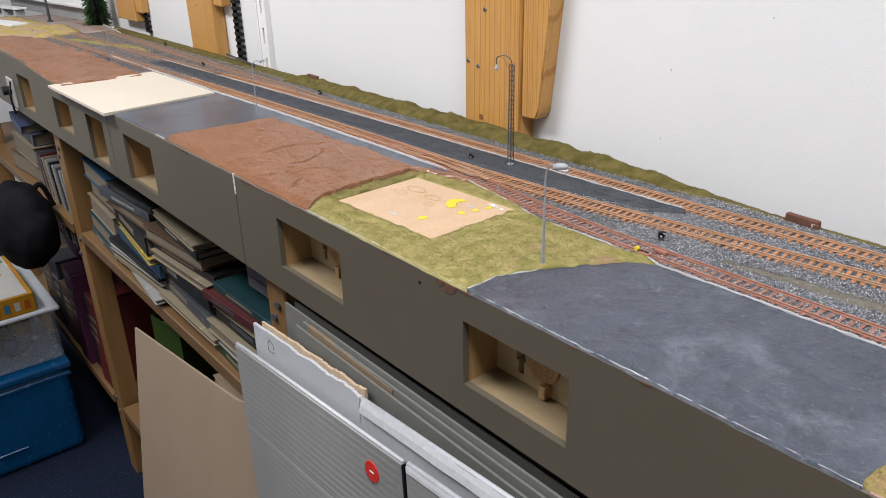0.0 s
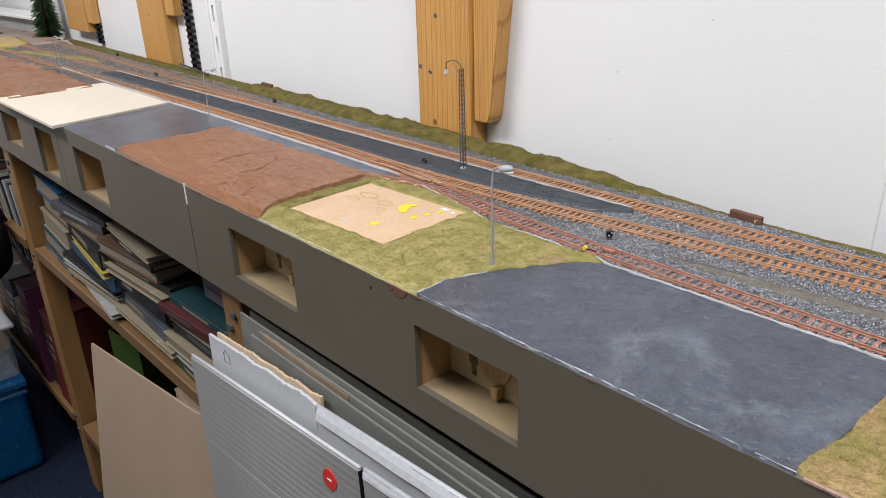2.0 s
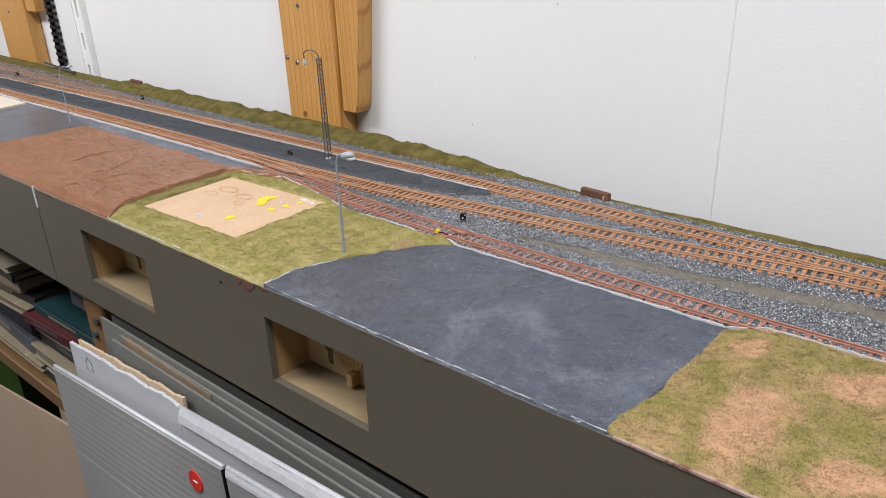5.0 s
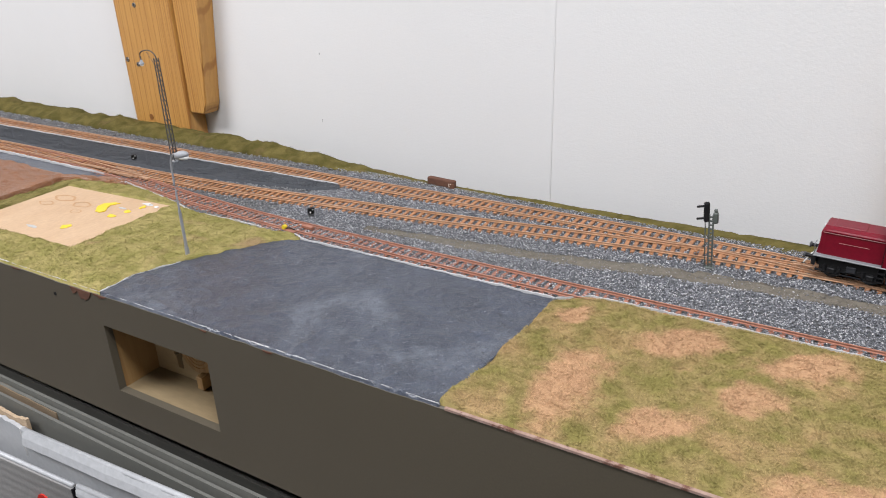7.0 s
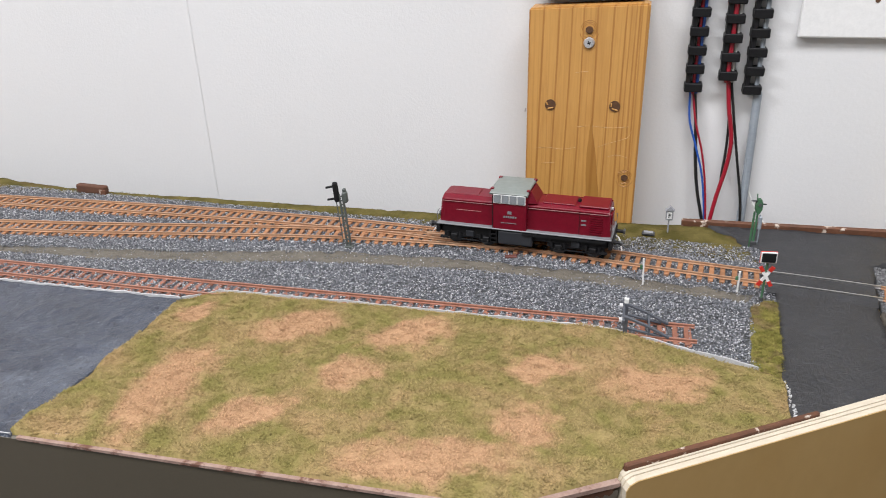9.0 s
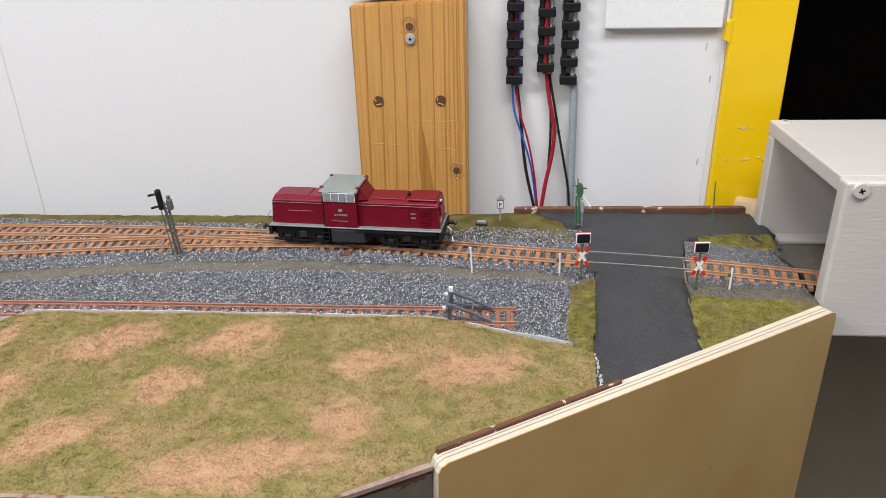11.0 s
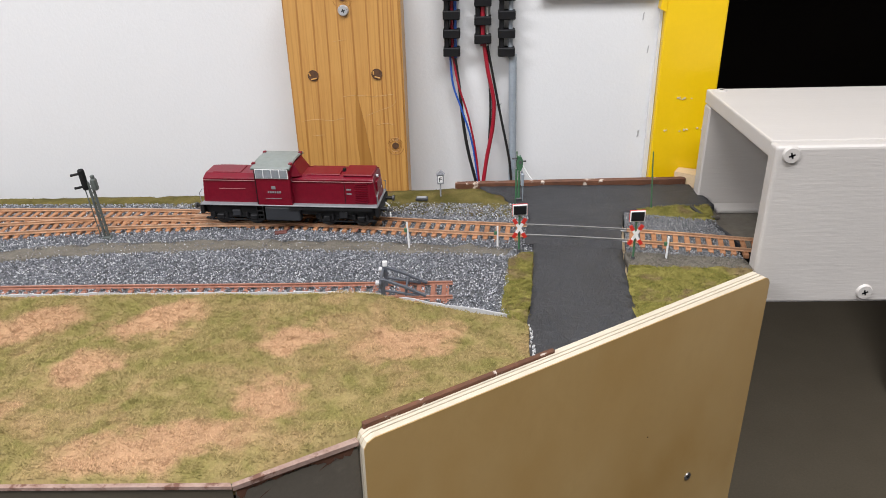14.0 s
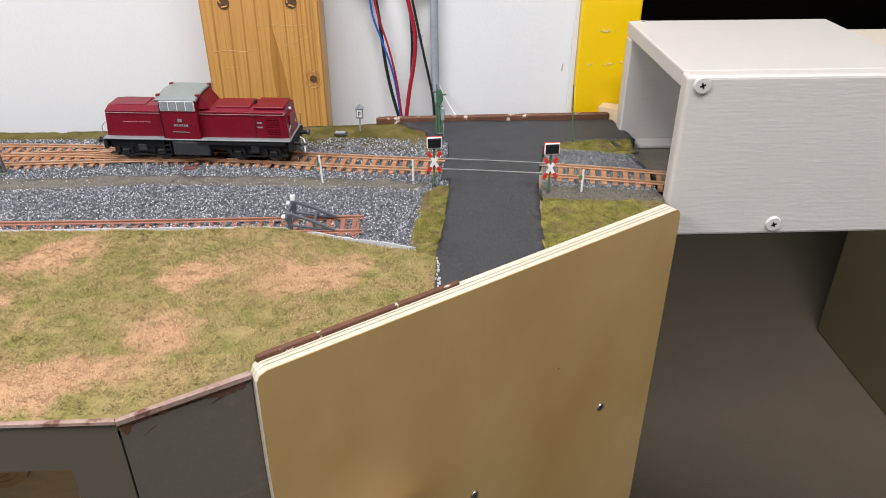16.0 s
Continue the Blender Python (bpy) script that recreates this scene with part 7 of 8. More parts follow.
def book(label, x, y, z, length, depth, thick, col, turn=0.0, tilt=0.0, roll=0.0, bars=(), pages_out=False):
    """A closed book lying flat: spine towards the room, or its pages."""
    th = thing("book", label, "book", (x, y, z), 0, group="books on the shelf")
    th.matrix_basis = pose(x, y, z, roll, tilt, turn)
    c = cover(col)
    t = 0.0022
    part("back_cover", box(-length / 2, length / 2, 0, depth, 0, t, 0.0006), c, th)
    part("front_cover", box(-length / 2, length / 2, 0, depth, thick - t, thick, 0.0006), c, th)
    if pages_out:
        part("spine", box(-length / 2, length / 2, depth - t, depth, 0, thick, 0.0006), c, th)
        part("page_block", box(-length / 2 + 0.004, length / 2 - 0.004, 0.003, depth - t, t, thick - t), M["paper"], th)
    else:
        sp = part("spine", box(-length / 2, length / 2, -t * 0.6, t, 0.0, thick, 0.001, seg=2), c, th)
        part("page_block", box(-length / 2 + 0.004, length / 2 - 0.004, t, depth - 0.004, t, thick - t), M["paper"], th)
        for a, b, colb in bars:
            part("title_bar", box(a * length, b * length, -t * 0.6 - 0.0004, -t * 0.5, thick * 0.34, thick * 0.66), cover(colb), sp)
    return th


S1 = TOP - 0.336
WHITE_C, CREAM_C, BLACK_C, BLUE_C, GREEN_C, RED_C, TEAL_C, GREY_C, BROWN_C, YEL_C = (0.42, 0.42, 0.40), (0.34, 0.28, 0.19), (0.016, 0.017, 0.02), (0.015, 0.10, 0.22), (0.03, 0.075, 0.03), (0.13, 0.03, 0.03), (0.018, 0.07, 0.08), (0.10, 0.11, 0.125), (0.12, 0.07, 0.042), (0.5, 0.38, 0.08)
rnd = random.Random(11)


def stack(x, y, z, items, jitter=6.0):
    for length, depth, thick, col, label, pages, bars in items:
        book(label, x + rnd.uniform(-0.012, 0.012), y + rnd.uniform(0.0, 0.018), z, length, depth, thick, col, rnd.uniform(-jitter, jitter), 0, 0, bars, pages)
        z += thick + 0.0008


NAMES = {WHITE_C: "white", CREAM_C: "cream", BLACK_C: "black", BLUE_C: "bright blue", GREEN_C: "green", RED_C: "dark red", TEAL_C: "dark teal", GREY_C: "grey", BROWN_C: "brown", YEL_C: "yellow"}


def pile(x, y, z, books, jitter):
    """A pile of flat books: length, thickness, colour, pages outwards or spine."""
    rows = []
    for length, thick, col, pages in books:
        kind = "thick " if thick > 0.03 else "thin " if thick < 0.011 else ""
        bars = () if pages or thick < 0.011 else ((rnd.uniform(-0.42, -0.2), rnd.uniform(-0.05, 0.3), rnd.choice((WHITE_C, CREAM_C, GREY_C))),)
        rows.append((length, rnd.uniform(0.17, 0.22), thick, col, f"{kind}{NAMES[col]} book lying flat with {'page block' if pages else 'spine'} outwards", pages, bars))
    stack(x, y, z, rows, jitter)


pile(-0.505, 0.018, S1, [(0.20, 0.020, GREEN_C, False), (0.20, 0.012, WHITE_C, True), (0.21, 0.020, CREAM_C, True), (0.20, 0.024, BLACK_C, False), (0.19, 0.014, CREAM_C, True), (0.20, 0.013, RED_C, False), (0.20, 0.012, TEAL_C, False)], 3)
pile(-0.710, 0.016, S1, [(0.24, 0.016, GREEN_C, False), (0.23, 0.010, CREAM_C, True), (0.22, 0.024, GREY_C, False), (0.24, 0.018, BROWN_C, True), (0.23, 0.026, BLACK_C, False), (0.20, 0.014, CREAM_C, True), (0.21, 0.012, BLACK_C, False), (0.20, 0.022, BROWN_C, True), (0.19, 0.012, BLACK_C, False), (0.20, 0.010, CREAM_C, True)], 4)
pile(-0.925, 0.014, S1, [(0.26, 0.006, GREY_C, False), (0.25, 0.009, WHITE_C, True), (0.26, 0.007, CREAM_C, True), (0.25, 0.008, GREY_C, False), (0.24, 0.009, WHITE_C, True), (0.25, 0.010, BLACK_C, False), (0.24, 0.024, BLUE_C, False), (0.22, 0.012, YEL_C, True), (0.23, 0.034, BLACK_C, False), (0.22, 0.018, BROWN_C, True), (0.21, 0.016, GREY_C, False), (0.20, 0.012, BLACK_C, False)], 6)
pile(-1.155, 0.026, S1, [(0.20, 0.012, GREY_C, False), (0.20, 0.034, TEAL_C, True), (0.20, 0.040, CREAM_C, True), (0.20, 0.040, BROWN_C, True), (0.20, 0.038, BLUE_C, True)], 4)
# far bay: slanting books and a red and white one
for i, (col, lab, th_) in enumerate((((0.55, 0.55, 0.53), "white slim book leaning on the shelf", 0.012), ((0.5, 0.5, 0.5), "white slim book leaning on the shelf", 0.010), (GREY_C, "grey slim book leaning on the shelf", 0.012), (WHITE_C, "white slim book leaning on the shelf", 0.016),
                                     (BLACK_C, "black slim book leaning on the shelf", 0.010), (WHITE_C, "white slim book leaning on the shelf", 0.014), (CREAM_C, "cream book leaning on the shelf", 0.020), (RED_C, "red book leaning on the shelf", 0.022), (GREY_C, "grey book leaning on the shelf", 0.018))):
    book(lab, -1.385 - i * 0.030, 0.03, S1 + 0.004, 0.19, 0.15, th_, col, 0, 78, 0, ((-0.3, 0.3, CREAM_C),))
stack(-1.80, 0.03, S1, [(0.26, 0.2, 0.05, BROWN_C, "thick old brown book with pages outwards", True, ()), (0.24, 0.2, 0.05, CREAM_C, "thick cream book with pages outwards", True, ()), (0.26, 0.2, 0.03, GREY_C, "grey book lying on the stack", False, ()), (0.22, 0.18, 0.02, (0.05, 0.08, 0.2), "blue book lying on the stack", False, ())])
# lower shelf: green file box, paper bundles, cartons
gbx = thing("file_box", "lime green open file box on the lower shelf", "file box", (-1.075, 0.09, TOP - 0.79), 8)
for a in ((-0.06, 0.06, 0.0, 0.003, 0, 0.28), (-0.06, 0.06, 0.197, 0.2, 0, 0.28), (-0.06, -0.057, 0.0031, 0.1969, 0, 0.28), (0.057, 0.06, 0.0031, 0.1969, 0, 0.28), (-0.0569, 0.0569, 0.0031, 0.1969, 0, 0.003)):
    part("wall", box(*a), cover((0.06, 0.12, 0.015)), gbx)
part("papers", box(-0.05, 0.05, 0.01, 0.18, 0.0031, 0.262, 0.004), M["paper"], gbx, "bundle of cream papers")
for x, w, h, key, lab in ((-0.86, 0.16, 0.20, "kraft", "brown carton on the lower shelf"), (-0.62, 0.22, 0.16, "kraft", "brown carton on the lower shelf"), (-0.35, 0.2, 0.22, "card_grey", "grey carton on the lower shelf"), (-1.20, 0.06, 0.24, "card_white", "white folder standing on the lower shelf")):
    c = thing("carton", lab, "box", (x, 0.12, TOP - 0.79), rnd.uniform(-8, 8))
    part("body", box(-w / 2, w / 2, 0, 0.19, 0, h, 0.002), M[key], c)
    part("flap", box(-w / 2, w / 2, -0.0016, 0.07, h + 0.0003, h + 0.0022), M[key], c)
    part("tape", box(-0.02, 0.02, -0.0008, 0.0, h * 0.55, h), M["cream"], c)
crate0 = thing("plastic_tub", "small white plastic tub on the floor under the shelf", "tub", (-1.02, 0.0, 0.0), 5)
part("tub_body", box(-0.08, 0.08, 0, 0.16, 0, 0.085, 0.012, seg=2), M["white_plastic"], crate0)
part("lid", box(-0.085, 0.085, -0.005, 0.165, 0.0855, 0.094, 0.004, seg=2), M["white_plastic"], crate0)
note = thing("paper_note", "lilac sheet of paper with bars of writing, pinned up", "paper", (-0.455, 0.055, TOP - 0.205), 0)
part("sheet", box(-0.07, 0.055, 0, 0.0012, 0, 0.09), cover((0.22, 0.20, 0.24)), note)
for i in range(5):
    part("writing_bar", box(-0.06, 0.035 + 0.01 * (i % 2), -0.0005, 0.0, 0.068 - i * 0.013, 0.0705 - i * 0.013), cover((0.10, 0.09, 0.12)), note)

# ---- boards leaning in front ----
lean = thing("hardboard_sheet", "tan hardboard sheet leaning against the shelving", "board", (-0.715, -0.080, 0.0), 0)
lean.matrix_basis = pose(-0.715, -0.085, 0.0, -7.8, 0, 0)
part("sheet", plate_xz([(-0.215, 0.0), (0.30, 0.0), (0.30, 0.67), (0.209, 0.643), (-0.215, 0.584)], 0, 0.004), M["hardboard"], lean)
SL = 5.0


def card(label, x, y, z, w, h, key, ripple_=False, thick=0.004, tilt=-SL, top=None):
    """A sheet of card standing on edge; x, z: its upper near corner; it slopes with the stack."""
    th = thing("cardboard_sheet", label, "cardboard", (x, y, z), 0, group="stacked card sheets")
    th.matrix_basis = pose(x, y, z, -2.0, tilt, 0)
    bm = bmesh.new()
    if ripple_:
        n = int(h / 0.00125)
        rows = []
        for i in range(n + 1):
            zz = -h * i / n
            yy = 0.00013 * math.sin(2 * math.pi * zz / 0.0085) * (0.75 + 0.5 * noise.noise((zz * 30, w, 1))) + 0.0009 * max(0, 1 - abs(zz + 0.105) / 0.0022)
            rows.append([bm.verts.new((0, yy, zz)), bm.verts.new((w, yy, zz)), bm.verts.new((w, thick, zz)), bm.verts.new((0, thick, zz))])
        for a, b in zip(rows, rows[1:]):
            for k in range(4):
                bm.faces.new((a[k], a[(k + 1) % 4], b[(k + 1) % 4], b[k]))
        bm.faces.new(rows[0])
        bm.faces.new(rows[-1][::-1])
    else:
        n = max(2, int(w / (0.0012 if top else 0.006)))
        edge_z = [(w * i / n, (top(w * i / n) if top else 0.0)) for i in range(n + 1)]
        bm.free()
        bm = plate_xz([(0, -h), (w, -h), *edge_z[::-1]], 0, thick)
    part("sheet", bm, M[key], th, smooth=ripple_)
    return th


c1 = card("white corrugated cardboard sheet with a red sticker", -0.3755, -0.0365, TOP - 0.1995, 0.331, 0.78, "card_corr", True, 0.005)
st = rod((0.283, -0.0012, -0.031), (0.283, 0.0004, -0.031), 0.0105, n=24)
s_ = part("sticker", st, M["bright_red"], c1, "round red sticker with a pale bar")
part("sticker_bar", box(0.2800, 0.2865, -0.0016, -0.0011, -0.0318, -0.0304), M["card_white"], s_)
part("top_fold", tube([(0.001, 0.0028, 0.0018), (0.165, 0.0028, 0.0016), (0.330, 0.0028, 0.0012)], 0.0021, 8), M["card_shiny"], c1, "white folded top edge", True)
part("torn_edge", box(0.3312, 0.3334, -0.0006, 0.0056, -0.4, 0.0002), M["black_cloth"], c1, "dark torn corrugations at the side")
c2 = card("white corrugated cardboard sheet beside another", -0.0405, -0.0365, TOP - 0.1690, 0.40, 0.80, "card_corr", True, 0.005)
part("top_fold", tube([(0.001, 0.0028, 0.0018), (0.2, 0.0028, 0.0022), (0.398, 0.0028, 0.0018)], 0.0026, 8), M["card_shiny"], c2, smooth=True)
torn = lambda x: 0.0022 * noise.noise((x * 34, 1, 2)) + 0.0013 * noise.noise((x * 170, 1, 5)) + 0.0008 * noise.noise((x * 520, 1, 5))
c3 = card("white card sheet with a torn brown upper edge", -0.349, -0.0215, TOP - 0.1640, 0.2225, 0.78, "card_shiny", False, 0.0035, -3.4, torn)
c4 = card("torn brown liner of a card sheet", -0.335, -0.0172, TOP - 0.1610, 0.2085, 0.75, "kraft", False, 0.003, -3.4, lambda x: 0.0028 + 0.0022 * noise.noise((x * 45, 3, 2)) + 0.0012 * noise.noise((x * 210, 1, 5)) + 0.0008 * noise.noise((x * 610, 2, 5)))
sk = part("pencil_sketch", tube([(0.034, -0.0004, -0.022), (0.034, -0.0004, -0.012), (0.039, -0.0004, -0.007), (0.047, -0.0004, -0.012), (0.047, -0.0004, -0.022), (0.034, -0.0004, -0.022)], 0.0003, 4), M["card_olive"], c3)
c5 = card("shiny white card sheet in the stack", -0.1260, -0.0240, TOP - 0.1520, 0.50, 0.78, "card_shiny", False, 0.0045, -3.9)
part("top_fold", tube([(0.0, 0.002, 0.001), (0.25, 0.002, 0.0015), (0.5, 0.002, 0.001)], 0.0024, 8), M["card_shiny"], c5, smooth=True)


def flap(parent, x0, x1, drop, out):
    """A top flap folded down to the front: a thin sloping strip with a crease."""
    bm = bmesh.new()
    prof = [(0.0004, 0.0016), (-out * 0.5, -drop * 0.35), (-out, -drop), (-out - 0.0006, -drop), (-out * 0.5 - 0.0007, -drop * 0.33), (0.0, 0.0024)]
    n = 40
    rows = []
    for i in range(n + 1):
        x = x0 + (x1 - x0) * i / n
        w = 0.0005 * noise.noise((x * 30, 1, 3))
        rows.append([bm.verts.new((x, y + w, z + w * 0.6)) for y, z in prof])
    for a, b in zip(rows, rows[1:]):
        for k in range(len(prof)):
            j = (k + 1) % len(prof)
            bm.faces.new((a[k], a[j], b[j], b[k]))
    bm.faces.new(rows[0])
    bm.faces.new(rows[-1][::-1])
    part("fold_flap", bm, M["card_shiny"], parent, "white folded flap along the top")


flap(c5, 0.004, 0.5, 0.0100, 0.0035)
flap(c2, 0.002, 0.4, 0.0045, 0.0010)
part("crease", tube([(0.2185, -0.0003, -0.001), (0.2180, -0.0003, -0.03)], 0.0007, 5), M["card_white"], c3)
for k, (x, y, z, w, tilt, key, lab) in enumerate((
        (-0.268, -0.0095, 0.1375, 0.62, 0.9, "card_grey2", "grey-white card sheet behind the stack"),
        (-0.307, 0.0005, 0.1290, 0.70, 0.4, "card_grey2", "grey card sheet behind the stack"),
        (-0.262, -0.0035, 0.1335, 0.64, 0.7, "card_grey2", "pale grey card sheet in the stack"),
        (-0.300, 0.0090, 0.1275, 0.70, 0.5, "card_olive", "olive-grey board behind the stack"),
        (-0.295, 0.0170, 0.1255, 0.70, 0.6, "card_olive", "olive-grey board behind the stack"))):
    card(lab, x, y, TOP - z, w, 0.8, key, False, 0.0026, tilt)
cx = card("brown torn strip of corrugated card between sheets", -0.250, -0.0045, TOP - 0.1330, 0.150, 0.3, "kraft_dark", False, 0.004, 1.5, lambda x: 0.0015 * noise.noise((x * 60, 2, 2)))

# ---- crates at the far end of the floor ----
cr = thing("storage_crate", "blue plastic storage crate on the carpet", "crate", (-1.49, -0.045, 0.0), 0)
w_, d_, h_ = 0.60, 0.40, 0.255
part("crate_body", box(-w_, 0.0, -d_, 0.0, 0.0, h_, 0.02, seg=3), M["blue_plastic"], cr)
part("rim", box(-w_ - 0.006, 0.008, -d_ - 0.008, 0.008, h_ - 0.012, h_ + 0.010, 0.006, seg=2), M["blue_plastic"], cr)
part("lip", box(-w_ - 0.003, 0.004, -d_ - 0.004, 0.004, h_ - 0.034, h_ - 0.022, 0.003), M["blue_plastic"], cr)
part("handle", box(0.0002, 0.006, -0.27, -0.13, 0.06, 0.066, 0.002), M["blue_plastic"], cr)
tub = thing("clear_box", "clear plastic box with toys inside on the blue crate", "storage box", (-1.505, -0.04, 0.2655), 0)
bm = box(-0.40, 0.0, -0.30, 0.0, 0.0, 0.135, 0.012, seg=2)
top_f = [f for f in bm.faces if f.normal.z > 0.9 and f.calc_center_median().z > 0.13]
bmesh.ops.delete(bm, geom=top_f, context="FACES")
part("box_body", bm, M["clear_thin"], tub)
part("lid", box(-0.41, 0.012, -0.31, 0.012, 0.1355, 0.148, 0.005, seg=2), M["milky"], tub, "milky translucent lid")
for i in range(34):
    blob = bmesh.new()
    bmesh.ops.create_icosphere(blob, subdivisions=2, radius=rnd.uniform(0.016, 0.032))
    for v in blob.verts:
        v.co *= 1 + 0.35 * noise.noise(v.co * 60 + Vector((i, 0, 0)))
    bmesh.ops.translate(blob, vec=(rnd.uniform(-0.3, -0.03), rnd.uniform(-0.27, -0.03), rnd.uniform(0.02, 0.10)), verts=blob.verts)
    part("toy", blob, cover(((0.6, 0.4, 0.02), (0.5, 0.32, 0.02), (0.03, 0.05, 0.14), (0.2, 0.15, 0.1))[i % 4]), tub, smooth=True)
pz = thing("puzzle_box", "flat orange and white printed game box on the clear box", "game box", (-1.50, -0.075, 0.4140), 0)
part("carton", box(-0.30, 0.0, -0.22, 0.0, 0, 0.05, 0.002), cover((0.6, 0.27, 0.01)), pz)
part("printed_top", box(-0.295, -0.003, -0.215, -0.012, 0.0502, 0.0512), cover((0.62, 0.60, 0.55)), pz, "white printed panel")
for i in range(9):
    part("print_bar", box(-0.27 + 0.03 * (i % 4), -0.245 + 0.03 * (i % 4), -0.19 + 0.02 * i, -0.178 + 0.02 * i, 0.0513, 0.0517), cover(((0.05, 0.2, 0.4), (0.5, 0.1, 0.02), (0.1, 0.3, 0.05))[i % 3]), pz)
    part("side_bar", box(0.0001, 0.0006, -0.2 + 0.022 * i, -0.188 + 0.022 * i, 0.012, 0.034), cover(((0.05, 0.2, 0.4), (0.62, 0.60, 0.55), (0.5, 0.1, 0.02))[i % 3]), pz)
bag = thing("black_bag", "black fabric bag hanging from the layout front", "bag", (-1.48, -0.06, TOP - 0.46), 0)
bm = bmesh.new()
bmesh.ops.create_icosphere(bm, subdivisions=4, radius=1)
for v in bm.verts:
    d = 1 + 0.10 * noise.noise(v.co * 2.2) + 0.04 * noise.noise(v.co * 7)
    v.co = Vector((v.co.x * 0.13 * d, v.co.y * 0.068 * d, 0.10 + v.co.z * 0.100 * d))
part("bag_body", bm, M["black_cloth"], bag, smooth=True)
part("strap", tube(spline([(0.0, 0.03, 0.17), (0.0, 0.055, 0.185), (0.0, 0.072, 0.13)], 5), 0.006, 6), M["black_cloth"], bag)
for x, y, z, w, h, c_, lab in ((-1.42, 0.06, 0.0, 0.10, 0.30, (0.14, 0.025, 0.025), "red carton standing under the far shelf"), (-1.62, 0.08, 0.0, 0.14, 0.24, (0.03, 0.06, 0.16), "dark blue carton under the far shelf"), (-1.50, 0.10, 0.21, 0.2, 0.30, (0.09, 0.02, 0.045), "dark pink box under the far shelf"), (-1.85, 0.10, 0.21, 0.24, 0.26, (0.15, 0.12, 0.10), "brown box under the far shelf")):
    b_ = thing("carton", lab, "box", (x, y, z), 4)
    part("body", box(-w / 2, w / 2, 0, 0.2, 0, h, 0.004), cover(c_), b_)
    part("label_bar", box(-w * 0.3, w * 0.3, -0.0008, -0.0001, h * 0.5, h * 0.7), M["card_white"], b_)

# clutter on the far bay's lower board
for x, y, w, d, h, c_, lab in ((-1.395, 0.02, 0.07, 0.20, 0.24, (0.22, 0.035, 0.03), "red printed carton standing on the lower board"), (-1.475, 0.03, 0.07, 0.2, 0.20, (0.03, 0.035, 0.07), "dark blue carton on the lower board"), (-1.56, 0.015, 0.08, 0.22, 0.26, (0.10, 0.022, 0.06), "dark purple box on the lower board"),
                               (-1.65, 0.02, 0.08, 0.2, 0.18, (0.16, 0.10, 0.06), "brown carton on the lower board"), (-1.745, 0.02, 0.09, 0.2, 0.23, (0.05, 0.05, 0.055), "dark grey box on the lower board"), (-1.85, 0.02, 0.09, 0.2, 0.2, (0.2, 0.13, 0.08), "tan carton on the lower board")):
    b_ = thing("carton", lab, "box", (x, y, TOP - 0.79), rnd.uniform(-5, 5))
    part("body", box(-w / 2, w / 2, 0, d, 0, h, 0.003), cover(c_), b_)
    part("lid", box(-w / 2 - 0.001, w / 2 + 0.001, -0.001, d, h + 0.0003, h + 0.006, 0.001), cover(tuple(v * 0.8 for v in c_)), b_)
    for k in range(3):
        part("label_bar", box(-w * 0.3, w * (0.1 + 0.1 * k), -0.0008, -0.0001, h * (0.5 + 0.12 * k), h * (0.55 + 0.12 * k)), cover((0.3, 0.27, 0.2)), b_)
bowl = thing("plastic_bowl", "purple plastic bowl on the far shelf", "bowl", (-1.60, 0.03, TOP - 0.525), 0)
bm = bmesh.new()
prof = [(0.0, 0.0), (0.045, 0.0), (0.068, 0.05), (0.080, 0.10), (0.084, 0.104), (0.080, 0.106), (0.074, 0.098), (0.062, 0.05), (0.040, 0.006), (0.0, 0.006)]
rows = [[bm.verts.new((r * math.cos(6.2832 * k / 28), 0.085 + r * math.sin(6.2832 * k / 28), z)) for k in range(28)] for r, z in prof[1:-1]]
for a, b in zip(rows, rows[1:]):
    for k in range(28):
        bm.faces.new((a[k], a[(k + 1) % 28], b[(k + 1) % 28], b[k]))
bm.faces.new(rows[0][::-1])
bm.faces.new(rows[-1])
bowl.location = (-1.56, 0.02, TOP - 0.79 + 0.2665)
part("shell", bm, cover((0.12, 0.02, 0.07)), bowl, smooth=True)

# ---- far end of the layout ----
MUD_FAR = [(-1.78, 0.004), (-1.093, 0.001), (-1.09, 0.145), (-1.15, 0.148), (-1.425, 0.155), (-1.85, 0.150), (-1.95, 0.10), (-1.95, 0.004)]
part("earth_ground", sheet(ragged(MUD_FAR, 0.01, 0.002), lambda x, y: 0.004 + 0.010 * max(0, min(1, (-1.15 - x) / 0.3)) * max(0, 1 - y / 0.16) + 0.005 * fbm(x, y, 14, 2) + 0.003 * fbm(x, y, 60, 2), 0.012, -0.012), M["mud"], layout, smooth=True)
part("asphalt_yard", sheet(ragged([(-1.43, 0.156), (-1.15, 0.149), (-1.09, 0.146), (-1.06, 0.18), (-1.38, 0.184)], 0.01, 0.001), ripple(0.0006, 40, 0.0006), 0.014, -0.007), M["asphalt"], layout, smooth=True)
part("asphalt_yard", sheet([(-1.092, 0.002), (-0.871, 0.002), (-0.871, 0.18), (-1.06, 0.18), (-1.088, 0.146)], ripple(0.0006, 40, 0.0), 0.02, -0.007), M["asphalt"], layout, smooth=True)
part("kerb_strip", plaster_edge([(-1.40, 0.1855), (-1.06, 0.1815), (-0.87, 0.1815)], 0.002, -0.004, 0.003, 14), M["kerb"], layout)
